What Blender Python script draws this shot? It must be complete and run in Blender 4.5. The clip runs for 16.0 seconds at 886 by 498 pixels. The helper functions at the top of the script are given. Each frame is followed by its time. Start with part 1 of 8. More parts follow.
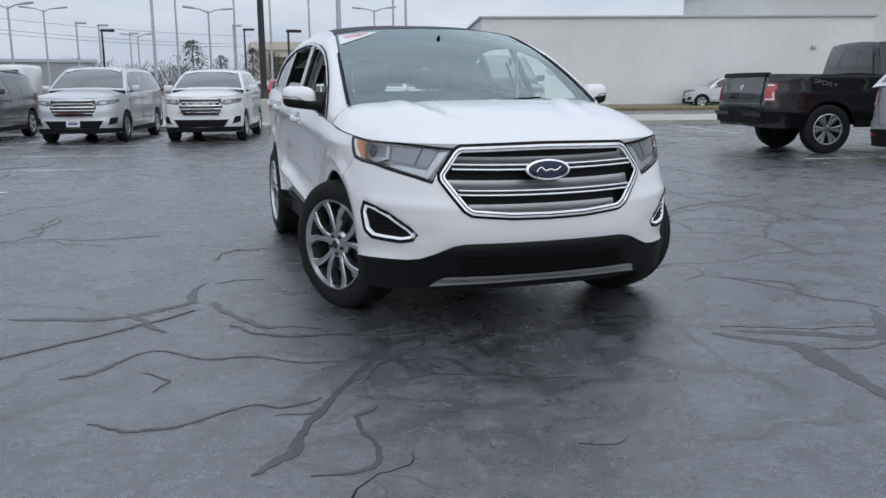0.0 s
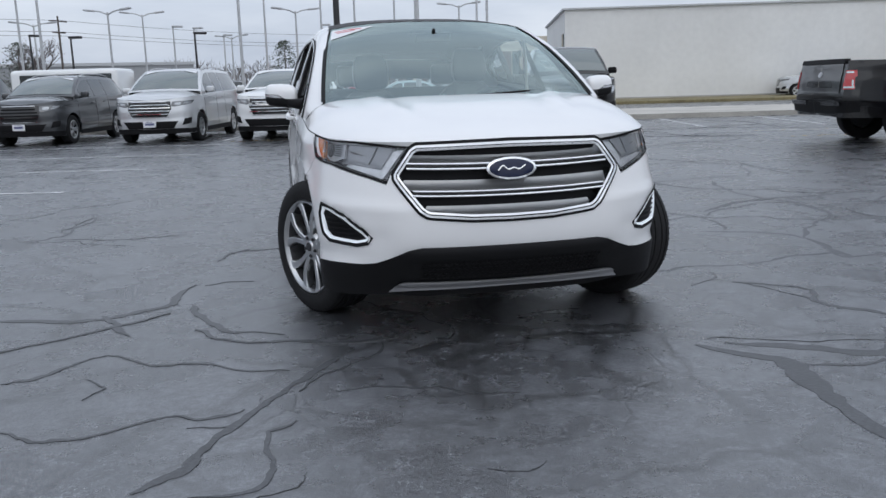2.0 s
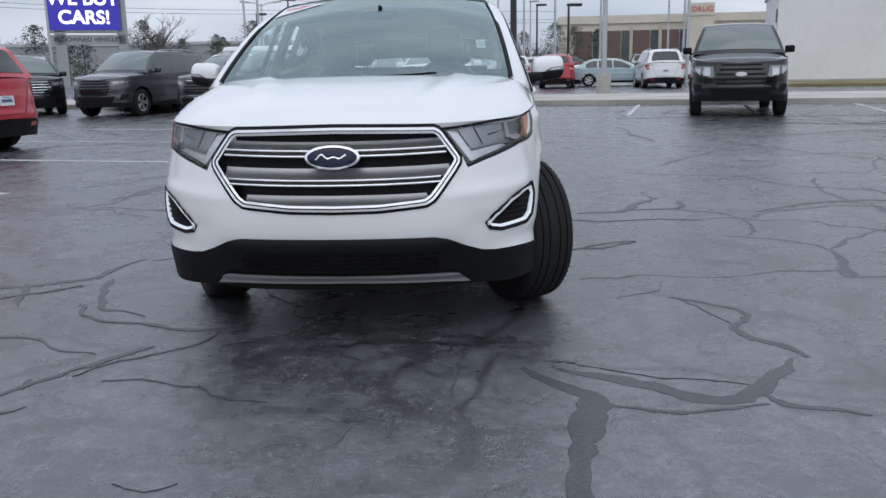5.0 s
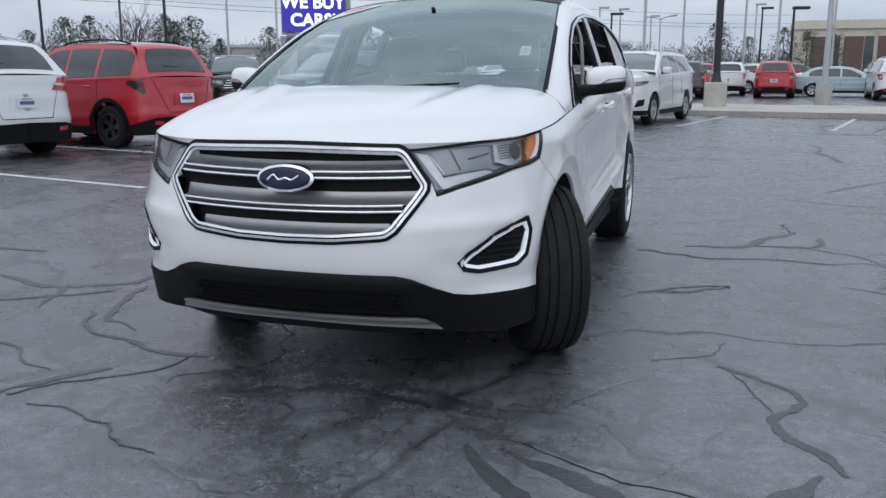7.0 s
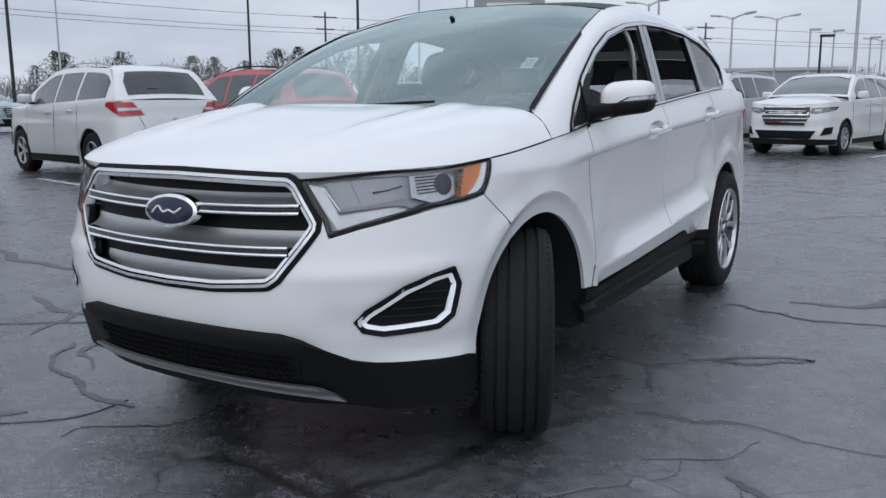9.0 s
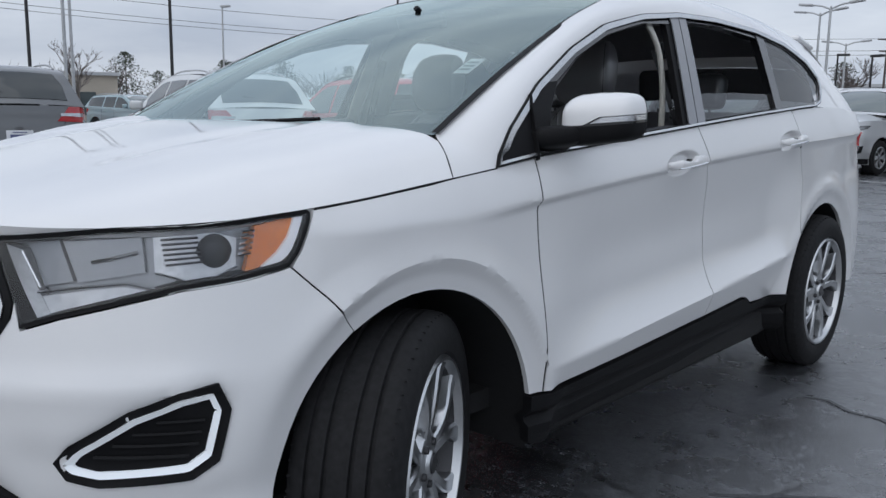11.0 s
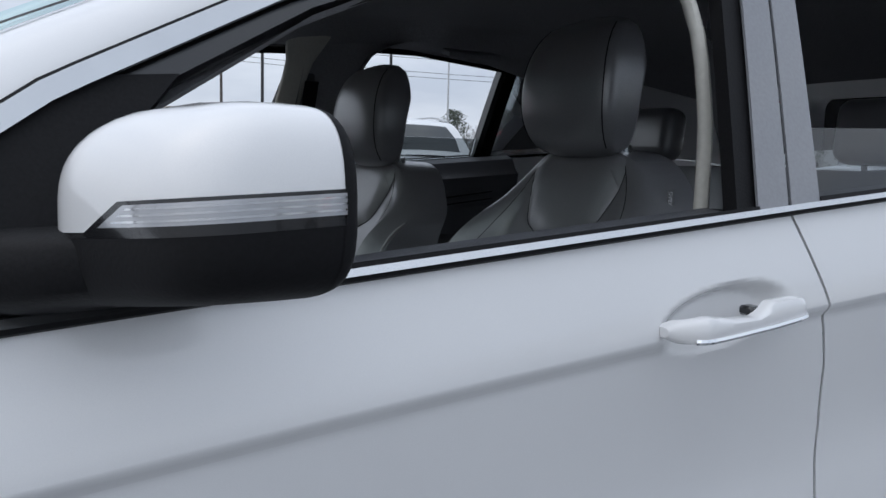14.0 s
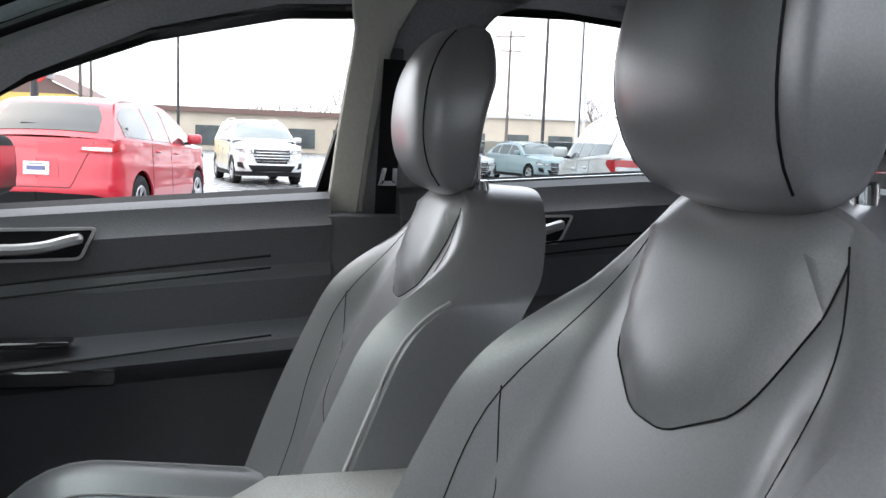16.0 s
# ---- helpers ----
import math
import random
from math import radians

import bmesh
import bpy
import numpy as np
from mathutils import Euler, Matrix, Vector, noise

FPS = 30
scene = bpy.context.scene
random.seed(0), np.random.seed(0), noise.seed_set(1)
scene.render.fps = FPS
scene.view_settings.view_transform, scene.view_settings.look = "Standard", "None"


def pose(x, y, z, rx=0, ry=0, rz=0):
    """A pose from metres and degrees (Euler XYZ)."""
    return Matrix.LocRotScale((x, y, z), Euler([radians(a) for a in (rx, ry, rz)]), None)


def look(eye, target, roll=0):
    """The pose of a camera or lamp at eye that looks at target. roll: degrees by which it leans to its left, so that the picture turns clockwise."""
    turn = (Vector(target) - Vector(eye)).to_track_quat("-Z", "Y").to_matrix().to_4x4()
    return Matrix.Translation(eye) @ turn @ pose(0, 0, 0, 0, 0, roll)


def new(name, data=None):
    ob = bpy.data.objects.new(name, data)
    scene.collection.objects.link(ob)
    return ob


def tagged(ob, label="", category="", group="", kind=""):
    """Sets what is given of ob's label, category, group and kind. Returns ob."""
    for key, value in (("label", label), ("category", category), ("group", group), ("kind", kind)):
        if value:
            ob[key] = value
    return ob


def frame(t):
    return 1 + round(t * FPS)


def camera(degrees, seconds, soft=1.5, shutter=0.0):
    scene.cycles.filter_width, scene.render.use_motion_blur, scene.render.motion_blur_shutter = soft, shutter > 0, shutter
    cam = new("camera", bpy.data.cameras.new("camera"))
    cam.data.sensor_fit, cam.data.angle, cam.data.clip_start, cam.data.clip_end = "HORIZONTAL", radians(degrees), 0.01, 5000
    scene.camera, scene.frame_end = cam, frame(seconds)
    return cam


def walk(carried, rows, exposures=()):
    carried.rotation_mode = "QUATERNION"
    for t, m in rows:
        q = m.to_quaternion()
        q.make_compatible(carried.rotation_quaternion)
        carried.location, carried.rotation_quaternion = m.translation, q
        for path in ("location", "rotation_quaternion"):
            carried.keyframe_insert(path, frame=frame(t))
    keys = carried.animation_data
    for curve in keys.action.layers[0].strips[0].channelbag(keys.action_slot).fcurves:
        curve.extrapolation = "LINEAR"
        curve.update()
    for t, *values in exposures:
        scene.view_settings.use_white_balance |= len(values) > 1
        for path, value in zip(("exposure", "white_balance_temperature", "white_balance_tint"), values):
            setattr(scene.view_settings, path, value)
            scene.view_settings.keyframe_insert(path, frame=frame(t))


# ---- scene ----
cam = camera(55.4, 16.0)
PATH = [
    (0, (-1.807, -4.795, 1.264), (-1.208, -2.924, 0.888), -0.49),
    (0.5, (-1.741, -4.780, 1.248), (-1.181, -2.898, 0.867), -1.09),
    (1, (-1.555, -4.766, 1.245), (-1.052, -2.868, 0.864), -1.59),
    (1.5, (-1.352, -4.752, 1.243), (-0.917, -2.837, 0.861), -1.78),
    (2, (-1.109, -4.741, 1.250), (-0.724, -2.816, 0.867), -1.66),
    (2.5, (-0.810, -4.788, 1.253), (-0.478, -2.855, 0.866), -1.65),
    (3, (-0.527, -4.788, 1.249), (-0.257, -2.847, 0.853), -1.74),
    (3.5, (-0.257, -4.756, 1.253), (-0.054, -2.808, 0.844), -1.85),
    (4, (0.062, -4.758, 1.250), (0.178, -2.806, 0.831), -1.76),
    (4.2, (0.207, -4.744, 1.243), (0.278, -2.790, 0.823), -1.66),
    (6.3, (1.264, -4.035, 1.224), (0.835, -2.128, 0.801), -0.37),
    (6.5, (1.345, -3.971, 1.226), (0.869, -2.074, 0.806), -0.27),
    (7, (1.565, -3.789, 1.248), (0.965, -1.925, 0.839), -0.14),
    (7.5, (1.708, -3.565, 1.232), (0.980, -1.744, 0.838), -0.09),
    (8, (1.864, -3.313, 1.207), (1.021, -1.539, 0.829), 0.02),
    (8.2, (1.944, -3.226, 1.205), (1.067, -1.466, 0.837), -0.09),
    (10.3, (2.289, -1.952, 1.202), (1.062, -0.411, 0.860), 0.42),
    (10.5, (2.276, -1.836, 1.214), (1.026, -0.312, 0.874), 0.51),
    (11, (2.247, -1.462, 1.224), (0.937, 0.015, 0.902), 0.77),
    (11.5, (2.178, -1.122, 1.216), (0.801, 0.297, 0.914), 1.24),
    (12, (2.087, -0.765, 1.212), (0.639, 0.587, 0.942), 1.16),
    (12.5, (2.010, -0.437, 1.223), (0.496, 0.846, 0.974), 1.23),
    (13, (1.870, -0.137, 1.235), (0.296, 1.076, 1.009), 1.00),
    (13.5, (1.747, 0.162, 1.246), (0.124, 1.307, 1.014), 1.30),
    (14, (1.603, 0.398, 1.249), (-0.065, 1.478, 1.029), 1.40),
    (14.5, (1.433, 0.604, 1.282), (-0.281, 1.614, 1.075), 1.55),
    (15, (1.297, 0.849, 1.311), (-0.482, 1.736, 1.098), 2.10),
    (15.5, (1.108, 1.018, 1.309), (-0.732, 1.771, 1.094), 2.60),
    (16, (0.947, 1.130, 1.293), (-0.981, 1.603, 1.049), 2.20),
]
EXPOSE = [(0.0, 0.0, 6230, 10), (8.0, 0.0, 6230, 10), (11.5, -0.15, 6230, 10), (13.2, -0.1, 6230, 10), (14.0, 0.08, 6230, 10), (14.5, 0.3, 6230, 10), (15.0, 0.90, 6250, 10), (15.5, 1.60, 6600, 10), (16.0, 1.98, 6800, 10)]
walk(cam, [(t, look(eye, target, roll)) for t, eye, target, roll in PATH], EXPOSE)

# ---- world and sun: an overcast day ----
SUN_UP, SUN_ROUND = 50.0, 200.0
world = bpy.data.worlds.new("overcast_sky")
scene.world = world
world.use_nodes = True
wn, wl = world.node_tree.nodes, world.node_tree.links
wn.clear()
w_out, w_bg = wn.new("ShaderNodeOutputWorld"), wn.new("ShaderNodeBackground")
sky = wn.new("ShaderNodeTexSky")
sky.sky_type, sky.sun_disc = "NISHITA", False
sky.sun_elevation, sky.sun_rotation = radians(SUN_UP), radians(SUN_ROUND)
sky.air_density, sky.dust_density = 1.0, 4.0
w_co, w_map = wn.new("ShaderNodeTexCoord"), wn.new("ShaderNodeMapping")
w_map.inputs["Scale"].default_value = (1.0, 1.0, 4.5)
w_noise = wn.new("ShaderNodeTexNoise")
w_noise.inputs["Scale"].default_value, w_noise.inputs["Detail"].default_value = 2.2, 7.0
w_noise.inputs["Roughness"].default_value = 0.55
w_ramp = wn.new("ShaderNodeValToRGB")
w_ramp.color_ramp.elements[0].position, w_ramp.color_ramp.elements[0].color = 0.36, (4.9, 5.4, 6.3, 1)
w_ramp.color_ramp.elements[1].position, w_ramp.color_ramp.elements[1].color = 0.66, (7.4, 7.8, 8.4, 1)
w_mix = wn.new("ShaderNodeMix")
w_mix.data_type = "RGBA"
w_mix.inputs["Factor"].default_value = 0.88
wl.new(w_co.outputs["Generated"], w_map.inputs["Vector"])
wl.new(w_map.outputs["Vector"], w_noise.inputs["Vector"])
wl.new(w_noise.outputs["Fac"], w_ramp.inputs["Fac"])
wl.new(sky.outputs["Color"], w_mix.inputs["A"])
wl.new(w_ramp.outputs["Color"], w_mix.inputs["B"])
# an overcast sky is brighter overhead than at the skyline
w_sep, w_rng, w_mul = wn.new("ShaderNodeSeparateXYZ"), wn.new("ShaderNodeMapRange"), wn.new("ShaderNodeVectorMath")
w_rng.inputs["From Min"].default_value, w_rng.inputs["From Max"].default_value = 0.05, 1.0
w_rng.inputs["To Min"].default_value, w_rng.inputs["To Max"].default_value = 1.15, 1.68
w_mul.operation = "SCALE"
wl.new(w_co.outputs["Generated"], w_sep.inputs["Vector"])
wl.new(w_sep.outputs["Z"], w_rng.inputs["Value"])
wl.new(w_mix.outputs["Result"], w_mul.inputs[0])
wl.new(w_rng.outputs["Result"], w_mul.inputs["Scale"])
# and brighter on the sun's side
w_side, w_mul2 = wn.new("ShaderNodeMapRange"), wn.new("ShaderNodeVectorMath")
w_side.inputs["From Min"].default_value, w_side.inputs["From Max"].default_value = -1.0, 1.0
w_side.inputs["To Min"].default_value, w_side.inputs["To Max"].default_value = 0.99, 1.03
w_mul2.operation = "SCALE"
wl.new(w_sep.outputs["Y"], w_side.inputs["Value"])
wl.new(w_mul.outputs["Vector"], w_mul2.inputs[0])
wl.new(w_side.outputs["Result"], w_mul2.inputs["Scale"])
wl.new(w_mul2.outputs["Vector"], w_bg.inputs["Color"])
w_bg.inputs["Strength"].default_value = 0.095
wl.new(w_bg.outputs["Background"], w_out.inputs["Surface"])
sun = new("sun", bpy.data.lights.new("sun", "SUN"))
sun.data.energy, sun.data.angle, sun.data.color = 0.5, radians(90), (1.0, 0.96, 0.9)
sun.matrix_world = pose(0, 0, 30, 90 - SUN_UP, 0, SUN_ROUND - 180)


# ---- materials ----
def mat(name, color, rough=0.5, metal=0.0, grain=0.0, scale=40.0, bump=0.0, coat=0.0, stains=0.0, stain_scale=1.2, spec=0.5):
    """A surface with fine grain and, if wanted, broad stains and relief."""
    m = bpy.data.materials.new(name)
    m.use_nodes = True
    n, l = m.node_tree.nodes, m.node_tree.links
    b = n["Principled BSDF"]
    b.inputs["Base Color"].default_value = (*color, 1)
    b.inputs["Roughness"].default_value = rough
    b.inputs["Metallic"].default_value = metal
    b.inputs["Coat Weight"].default_value = coat
    b.inputs["Coat Roughness"].default_value = 0.04
    b.inputs["Specular IOR Level"].default_value = spec
    if grain or stains or bump:
        co = n.new("ShaderNodeTexCoord")
        fine = n.new("ShaderNodeTexNoise")
        fine.inputs["Scale"].default_value, fine.inputs["Detail"].default_value = scale, 5
        l.new(co.outputs["Object"], fine.inputs["Vector"])
        col = None
        for tex_scale, amount in ((None, grain), (stain_scale, stains)):
            if not amount:
                continue
            src = fine
            if tex_scale:
                src = n.new("ShaderNodeTexNoise")
                src.inputs["Scale"].default_value, src.inputs["Detail"].default_value = tex_scale, 6
                l.new(co.outputs["Object"], src.inputs["Vector"])
            rng = n.new("ShaderNodeMapRange")
            rng.inputs["From Min"].default_value, rng.inputs["From Max"].default_value = 0.3, 0.7
            rng.inputs["To Min"].default_value, rng.inputs["To Max"].default_value = 1 - amount, 1 + amount
            l.new(src.outputs["Fac"], rng.inputs["Value"])
            mul = n.new("ShaderNodeVectorMath")
            mul.operation = "SCALE"
            if col is None:
                mul.inputs[0].default_value = color
            else:
                l.new(col, mul.inputs[0])
            l.new(rng.outputs["Result"], mul.inputs["Scale"])
            col = mul.outputs["Vector"]
        if col is not None:
            l.new(col, b.inputs["Base Color"])
        if bump:
            bm_ = n.new("ShaderNodeBump")
            bm_.inputs["Strength"].default_value, bm_.inputs["Distance"].default_value = min(1, bump), 0.004
            l.new(fine.outputs["Fac"], bm_.inputs["Height"])
            l.new(bm_.outputs["Normal"], b.inputs["Normal"])
    return m


def paint(name, color, metal=0.0, rough=0.35, flake=0.02, spec=0.5):
    m = mat(name, color, rough, metal, flake, 900, 0.0, 1.0, 0.03, 1.5, spec)
    return m


def glass(name, color, rough=0.0, clear=0.85, gloss=0.5, mirror=0.0, sheen=(1, 1, 1)):
    """Thin pane: mostly clear, tinted, with a mirror gloss that grows at grazing angles."""
    m = bpy.data.materials.new(name)
    m.use_nodes = True
    n, l = m.node_tree.nodes, m.node_tree.links
    n.clear()
    out, mix, tr, gl = n.new("ShaderNodeOutputMaterial"), n.new("ShaderNodeMixShader"), n.new("ShaderNodeBsdfTransparent"), n.new("ShaderNodeBsdfGlossy")
    fr = n.new("ShaderNodeFresnel")
    fr.inputs["IOR"].default_value = 1.0 + gloss
    tr.inputs["Color"].default_value = (*[c * clear for c in color], 1)
    gl.inputs["Roughness"].default_value, gl.inputs["Color"].default_value = rough, (*sheen, 1)
    add = n.new("ShaderNodeMath")
    add.operation, add.use_clamp = "ADD", True
    add.inputs[1].default_value = mirror
    l.new(fr.outputs["Fac"], add.inputs[0])
    l.new(add.outputs["Value"], mix.inputs["Fac"])
    l.new(tr.outputs["BSDF"], mix.inputs[1])
    l.new(gl.outputs["BSDF"], mix.inputs[2])
    l.new(mix.outputs["Shader"], out.inputs["Surface"])
    return m


def glow(name, color, strength):
    m = bpy.data.materials.new(name)
    m.use_nodes = True
    b = m.node_tree.nodes["Principled BSDF"]
    b.inputs["Base Color"].default_value = (*color, 1)
    b.inputs["Emission Color"].default_value = (*color, 1)
    b.inputs["Emission Strength"].default_value = strength
    return m


WHITE = paint("pearl_white_paint", (0.78, 0.78, 0.78), 0.0, 0.32, 0.015)
P_SILVER = paint("silver_paint", (0.60, 0.61, 0.62), 0.55, 0.30)
P_WHITE = paint("white_paint", (0.72, 0.73, 0.73))
P_GREY = paint("dark_grey_paint", (0.045, 0.048, 0.052), 0.4)
P_BLACK = paint("black_paint", (0.005, 0.005, 0.006), 0.0, 0.3, 0.02, 0.15)
P_RED = paint("red_paint", (0.44, 0.006, 0.022))
P_DARKRED = paint("crimson_paint", (0.40, 0.012, 0.024), 0.2)
P_BLUE = paint("pale_blue_paint", (0.34, 0.44, 0.47), 0.4)
P_MID = paint("mid_grey_paint", (0.13, 0.135, 0.14), 0.5)
RUBBER = mat("tyre_rubber", (0.015, 0.015, 0.016), 0.72, 0, 0.25, 60, 0.2, spec=0.2)
BLACK = mat("black_plastic", (0.009, 0.009, 0.010), 0.55, 0, 0.2, 300, 0.15, spec=0.14)
GLOSSBLACK = mat("gloss_black_trim", (0.006, 0.006, 0.007), 0.18, 0, 0, 0, 0, 0.6)
INDICATOR = mat("clear_indicator_lens", (0.50, 0.51, 0.53), 0.15, 0.5, 0.05, 20, 0, 1.0)
BELTCHROME = mat("satin_belt_chrome", (0.60, 0.61, 0.62), 0.26, 1.0, 0.03, 20)
CHROME = mat("chrome", (0.78, 0.79, 0.80), 0.09, 1.0, 0.03, 20)
ALLOY = mat("silver_alloy", (0.55, 0.56, 0.57), 0.28, 1.0, 0.04, 120)
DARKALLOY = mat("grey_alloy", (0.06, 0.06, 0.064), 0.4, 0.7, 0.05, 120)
SATIN = mat("satin_silver_plastic", (0.46, 0.46, 0.47), 0.34, 0.8, 0.04, 200)
DARKGLASS = mat("tinted_car_glass", (0.018, 0.024, 0.025), 0.05, 0, 0, 0, 0, 0.6, 0, 1, 0.5)
WINDSCREEN = mat("grey_windscreen", (0.075, 0.100, 0.095), 0.05, 0, 0, 0, 0, 1.0, 0, 1, 1.0)
LENSRED = mat("red_lamp_lens", (0.42, 0.012, 0.016), 0.12, 0, 0.15, 80, 0, 1.0)
LENSCLEAR = mat("clear_lamp_lens", (0.52, 0.54, 0.56), 0.12, 0.55, 0.25, 60, 0, 1.0)
PLATE = mat("white_plate", (0.70, 0.71, 0.73), 0.45, 0, 0.05, 90)
PLATEBAR = mat("plate_print_bars", (0.10, 0.11, 0.22), 0.5)
CONCRETE = mat("pale_concrete", (0.46, 0.44, 0.40), 0.85, 0, 0.14, 25, 0.4, 0, 0.18, 0.5)
KERB = mat("kerb_concrete", (0.40, 0.385, 0.35), 0.85, 0, 0.15, 18, 0.4, 0, 0.2, 0.7)
LINE = mat("worn_white_line_paint", (0.62, 0.63, 0.64), 0.75, 0, 0.22, 35, 0.2, 0, 0.2, 4)
POLE_GREY = mat("galvanised_pole", (0.48, 0.49, 0.50), 0.5, 0.3, 0.08, 8)
POLE_BLACK = mat("black_pole_paint", (0.022, 0.022, 0.024), 0.45, 0, 0.1, 12)


# ---- mesh helpers ----
def link(name, bm, material, parent=None, label="", smooth=True, sharp=38):
    me = bpy.data.meshes.new(name)
    bm.normal_update()
    bm.to_mesh(me)
    bm.free()
    if smooth:
        me.polygons.foreach_set("use_smooth", [True] * len(me.polygons))
        me.set_sharp_from_angle(angle=radians(sharp))
    for m in material if isinstance(material, (list, tuple)) else [material]:
        me.materials.append(m)
    ob = new(name, me)
    if parent is not None:
        ob.parent = parent
    if label:
        ob["label"] = label
    return ob


def part(name, bm, material, parent, label="", smooth=True, sharp=38):
    return link(name, bm, material, parent, label, smooth, sharp)


def thing(name, m, label, category, group="", kind=""):
    ob = new(name)
    ob.empty_display_size = 0.2
    ob.matrix_world = m
    return tagged(ob, label, category, group, kind)


def spline(pts, n):
    """Catmull-Rom through the points, n steps a span."""
    P = [Vector(p) for p in pts]
    P = [P[0] * 2 - P[1]] + P + [P[-1] * 2 - P[-2]]
    out = []
    for i in range(1, len(P) - 2):
        a, b, c, d = P[i - 1:i + 3]
        for k in range(n):
            t = k / n
            out.append(0.5 * ((2 * b) + (c - a) * t + (2 * a - 5 * b + 4 * c - d) * t * t + (3 * b - a - 3 * c + d) * t ** 3))
    out.append(P[-2])
    return out


def lerp(tab, x):
    """Piecewise linear table [(x, y), ...]."""
    if x <= tab[0][0]:
        return tab[0][1]
    for (a, b), (c, d) in zip(tab, tab[1:]):
        if x <= c:
            return b + (d - b) * (x - a) / (c - a)
    return tab[-1][1]


def ease(tab, x):
    """Piecewise smooth table."""
    if x <= tab[0][0]:
        return tab[0][1]
    for i, ((a, b), (c, d)) in enumerate(zip(tab, tab[1:])):
        if x <= c:
            h = c - a
            m0 = (d - tab[i - 1][1]) / (c - tab[i - 1][0]) if i else (d - b) / h
            m1 = (tab[i + 2][1] - b) / (tab[i + 2][0] - a) if i + 2 < len(tab) else (d - b) / h
            t = (x - a) / h
            return (2 * t ** 3 - 3 * t * t + 1) * b + (t ** 3 - 2 * t * t + t) * h * m0 + (3 * t * t - 2 * t ** 3) * d + (t ** 3 - t * t) * h * m1
    return tab[-1][1]


def smooth01(x):
    x = max(0.0, min(1.0, x))
    return x * x * (3 - 2 * x)


def bump01(x, a, b, c, d):
    """0 before a, 1 between b and c, 0 after d."""
    return smooth01((x - a) / (b - a)) * (1 - smooth01((x - c) / (d - c)))


def drape(bm, poly, fn, step=0.1, off=0.0, thick=0.0, mirror=False, index=0, fine=((), ())):
    """Lays the flat polygon (u, v) on the surface fn(u, v, off), cut into cells of the given step, with a rim going thick inwards."""
    tmp = bmesh.new()
    f = tmp.faces.new([tmp.verts.new((u, v, 0)) for u, v in poly])
    us, vs = [p[0] for p in poly], [p[1] for p in poly]
    su, sv = step if isinstance(step, tuple) else (step, step)
    for lo, hi, st, no in ((min(us), max(us), su, (1, 0, 0)), (min(vs), max(vs), sv, (0, 1, 0))):
        k = math.floor(lo / st) + 1
        while k * st < hi - 1e-5:
            geom = tmp.verts[:] + tmp.edges[:] + tmp.faces[:]
            bmesh.ops.bisect_plane(tmp, geom=geom, dist=1e-5, plane_co=Vector(no) * (k * st), plane_no=no)
            k += 1
    for cuts, no in ((fine[0], (1, 0, 0)), (fine[1], (0, 1, 0))):
        for c in cuts:
            bmesh.ops.bisect_plane(tmp, geom=tmp.verts[:] + tmp.edges[:] + tmp.faces[:], dist=1e-5, plane_co=Vector(no) * c, plane_no=no)
    big = [q for q in tmp.faces if len(q.verts) > 4]
    if big:
        bmesh.ops.triangulate(tmp, faces=big)
    border = [[v.index for v in e.verts] for e in tmp.edges if len(e.link_faces) == 1] if tmp.verts.index_update() is None else []
    uv = [(v.co.x, v.co.y) for v in tmp.verts]
    faces = [[v.index for v in q.verts] for q in tmp.faces]
    tmp.free()
    for sgn in (1, -1) if mirror else (1,):
        def at(u, v, o):
            p = Vector(fn(u, v, o))
            return (p.x * sgn, p.y, p.z)
        top = [bm.verts.new(at(u, v, off)) for u, v in uv]
        made = []
        for q in faces:
            made.append(bm.faces.new([top[k] for k in q]))
        if thick:
            low = {}
            for e in border:
                for k in e:
                    if k not in low:
                        low[k] = bm.verts.new(at(*uv[k], off - thick))
            for a, b in border:
                made.append(bm.faces.new((top[a], top[b], low[b], low[a])))
        for q in made:
            q.material_index = index
    return bm


def finish(bm, dist=1e-5):
    bmesh.ops.remove_doubles(bm, verts=bm.verts[:], dist=dist)
    bmesh.ops.recalc_face_normals(bm, faces=bm.faces[:])
    return bm


def grid(bm, rows, index=0, closed=False):
    vs = [[bm.verts.new(p) for p in r] for r in rows]
    for a, b in zip(vs, vs[1:]):
        n = len(a)
        for i in range(n if closed else n - 1):
            q = [a[i], a[(i + 1) % n], b[(i + 1) % n], b[i]]
            f = bm.faces.new(q)
            f.material_index = index
    return vs


def box(bm, size, m=None, bevel=0.0, seg=1, index=0):
    b = bmesh.new()
    bmesh.ops.create_cube(b, size=1)
    bmesh.ops.scale(b, vec=size, verts=b.verts[:])
    if bevel:
        bmesh.ops.bevel(b, geom=b.edges[:], offset=bevel, segments=seg, affect="EDGES", profile=0.5)
    if m is not None:
        bmesh.ops.transform(b, matrix=m, verts=b.verts[:])
    merge(bm, b, index)
    return bm


def merge(bm, b, index=0):
    b.verts.index_update()
    vs = [bm.verts.new(v.co) for v in b.verts]
    for f in b.faces:
        q = bm.faces.new([vs[v.index] for v in f.verts])
        q.material_index = index
    b.free()


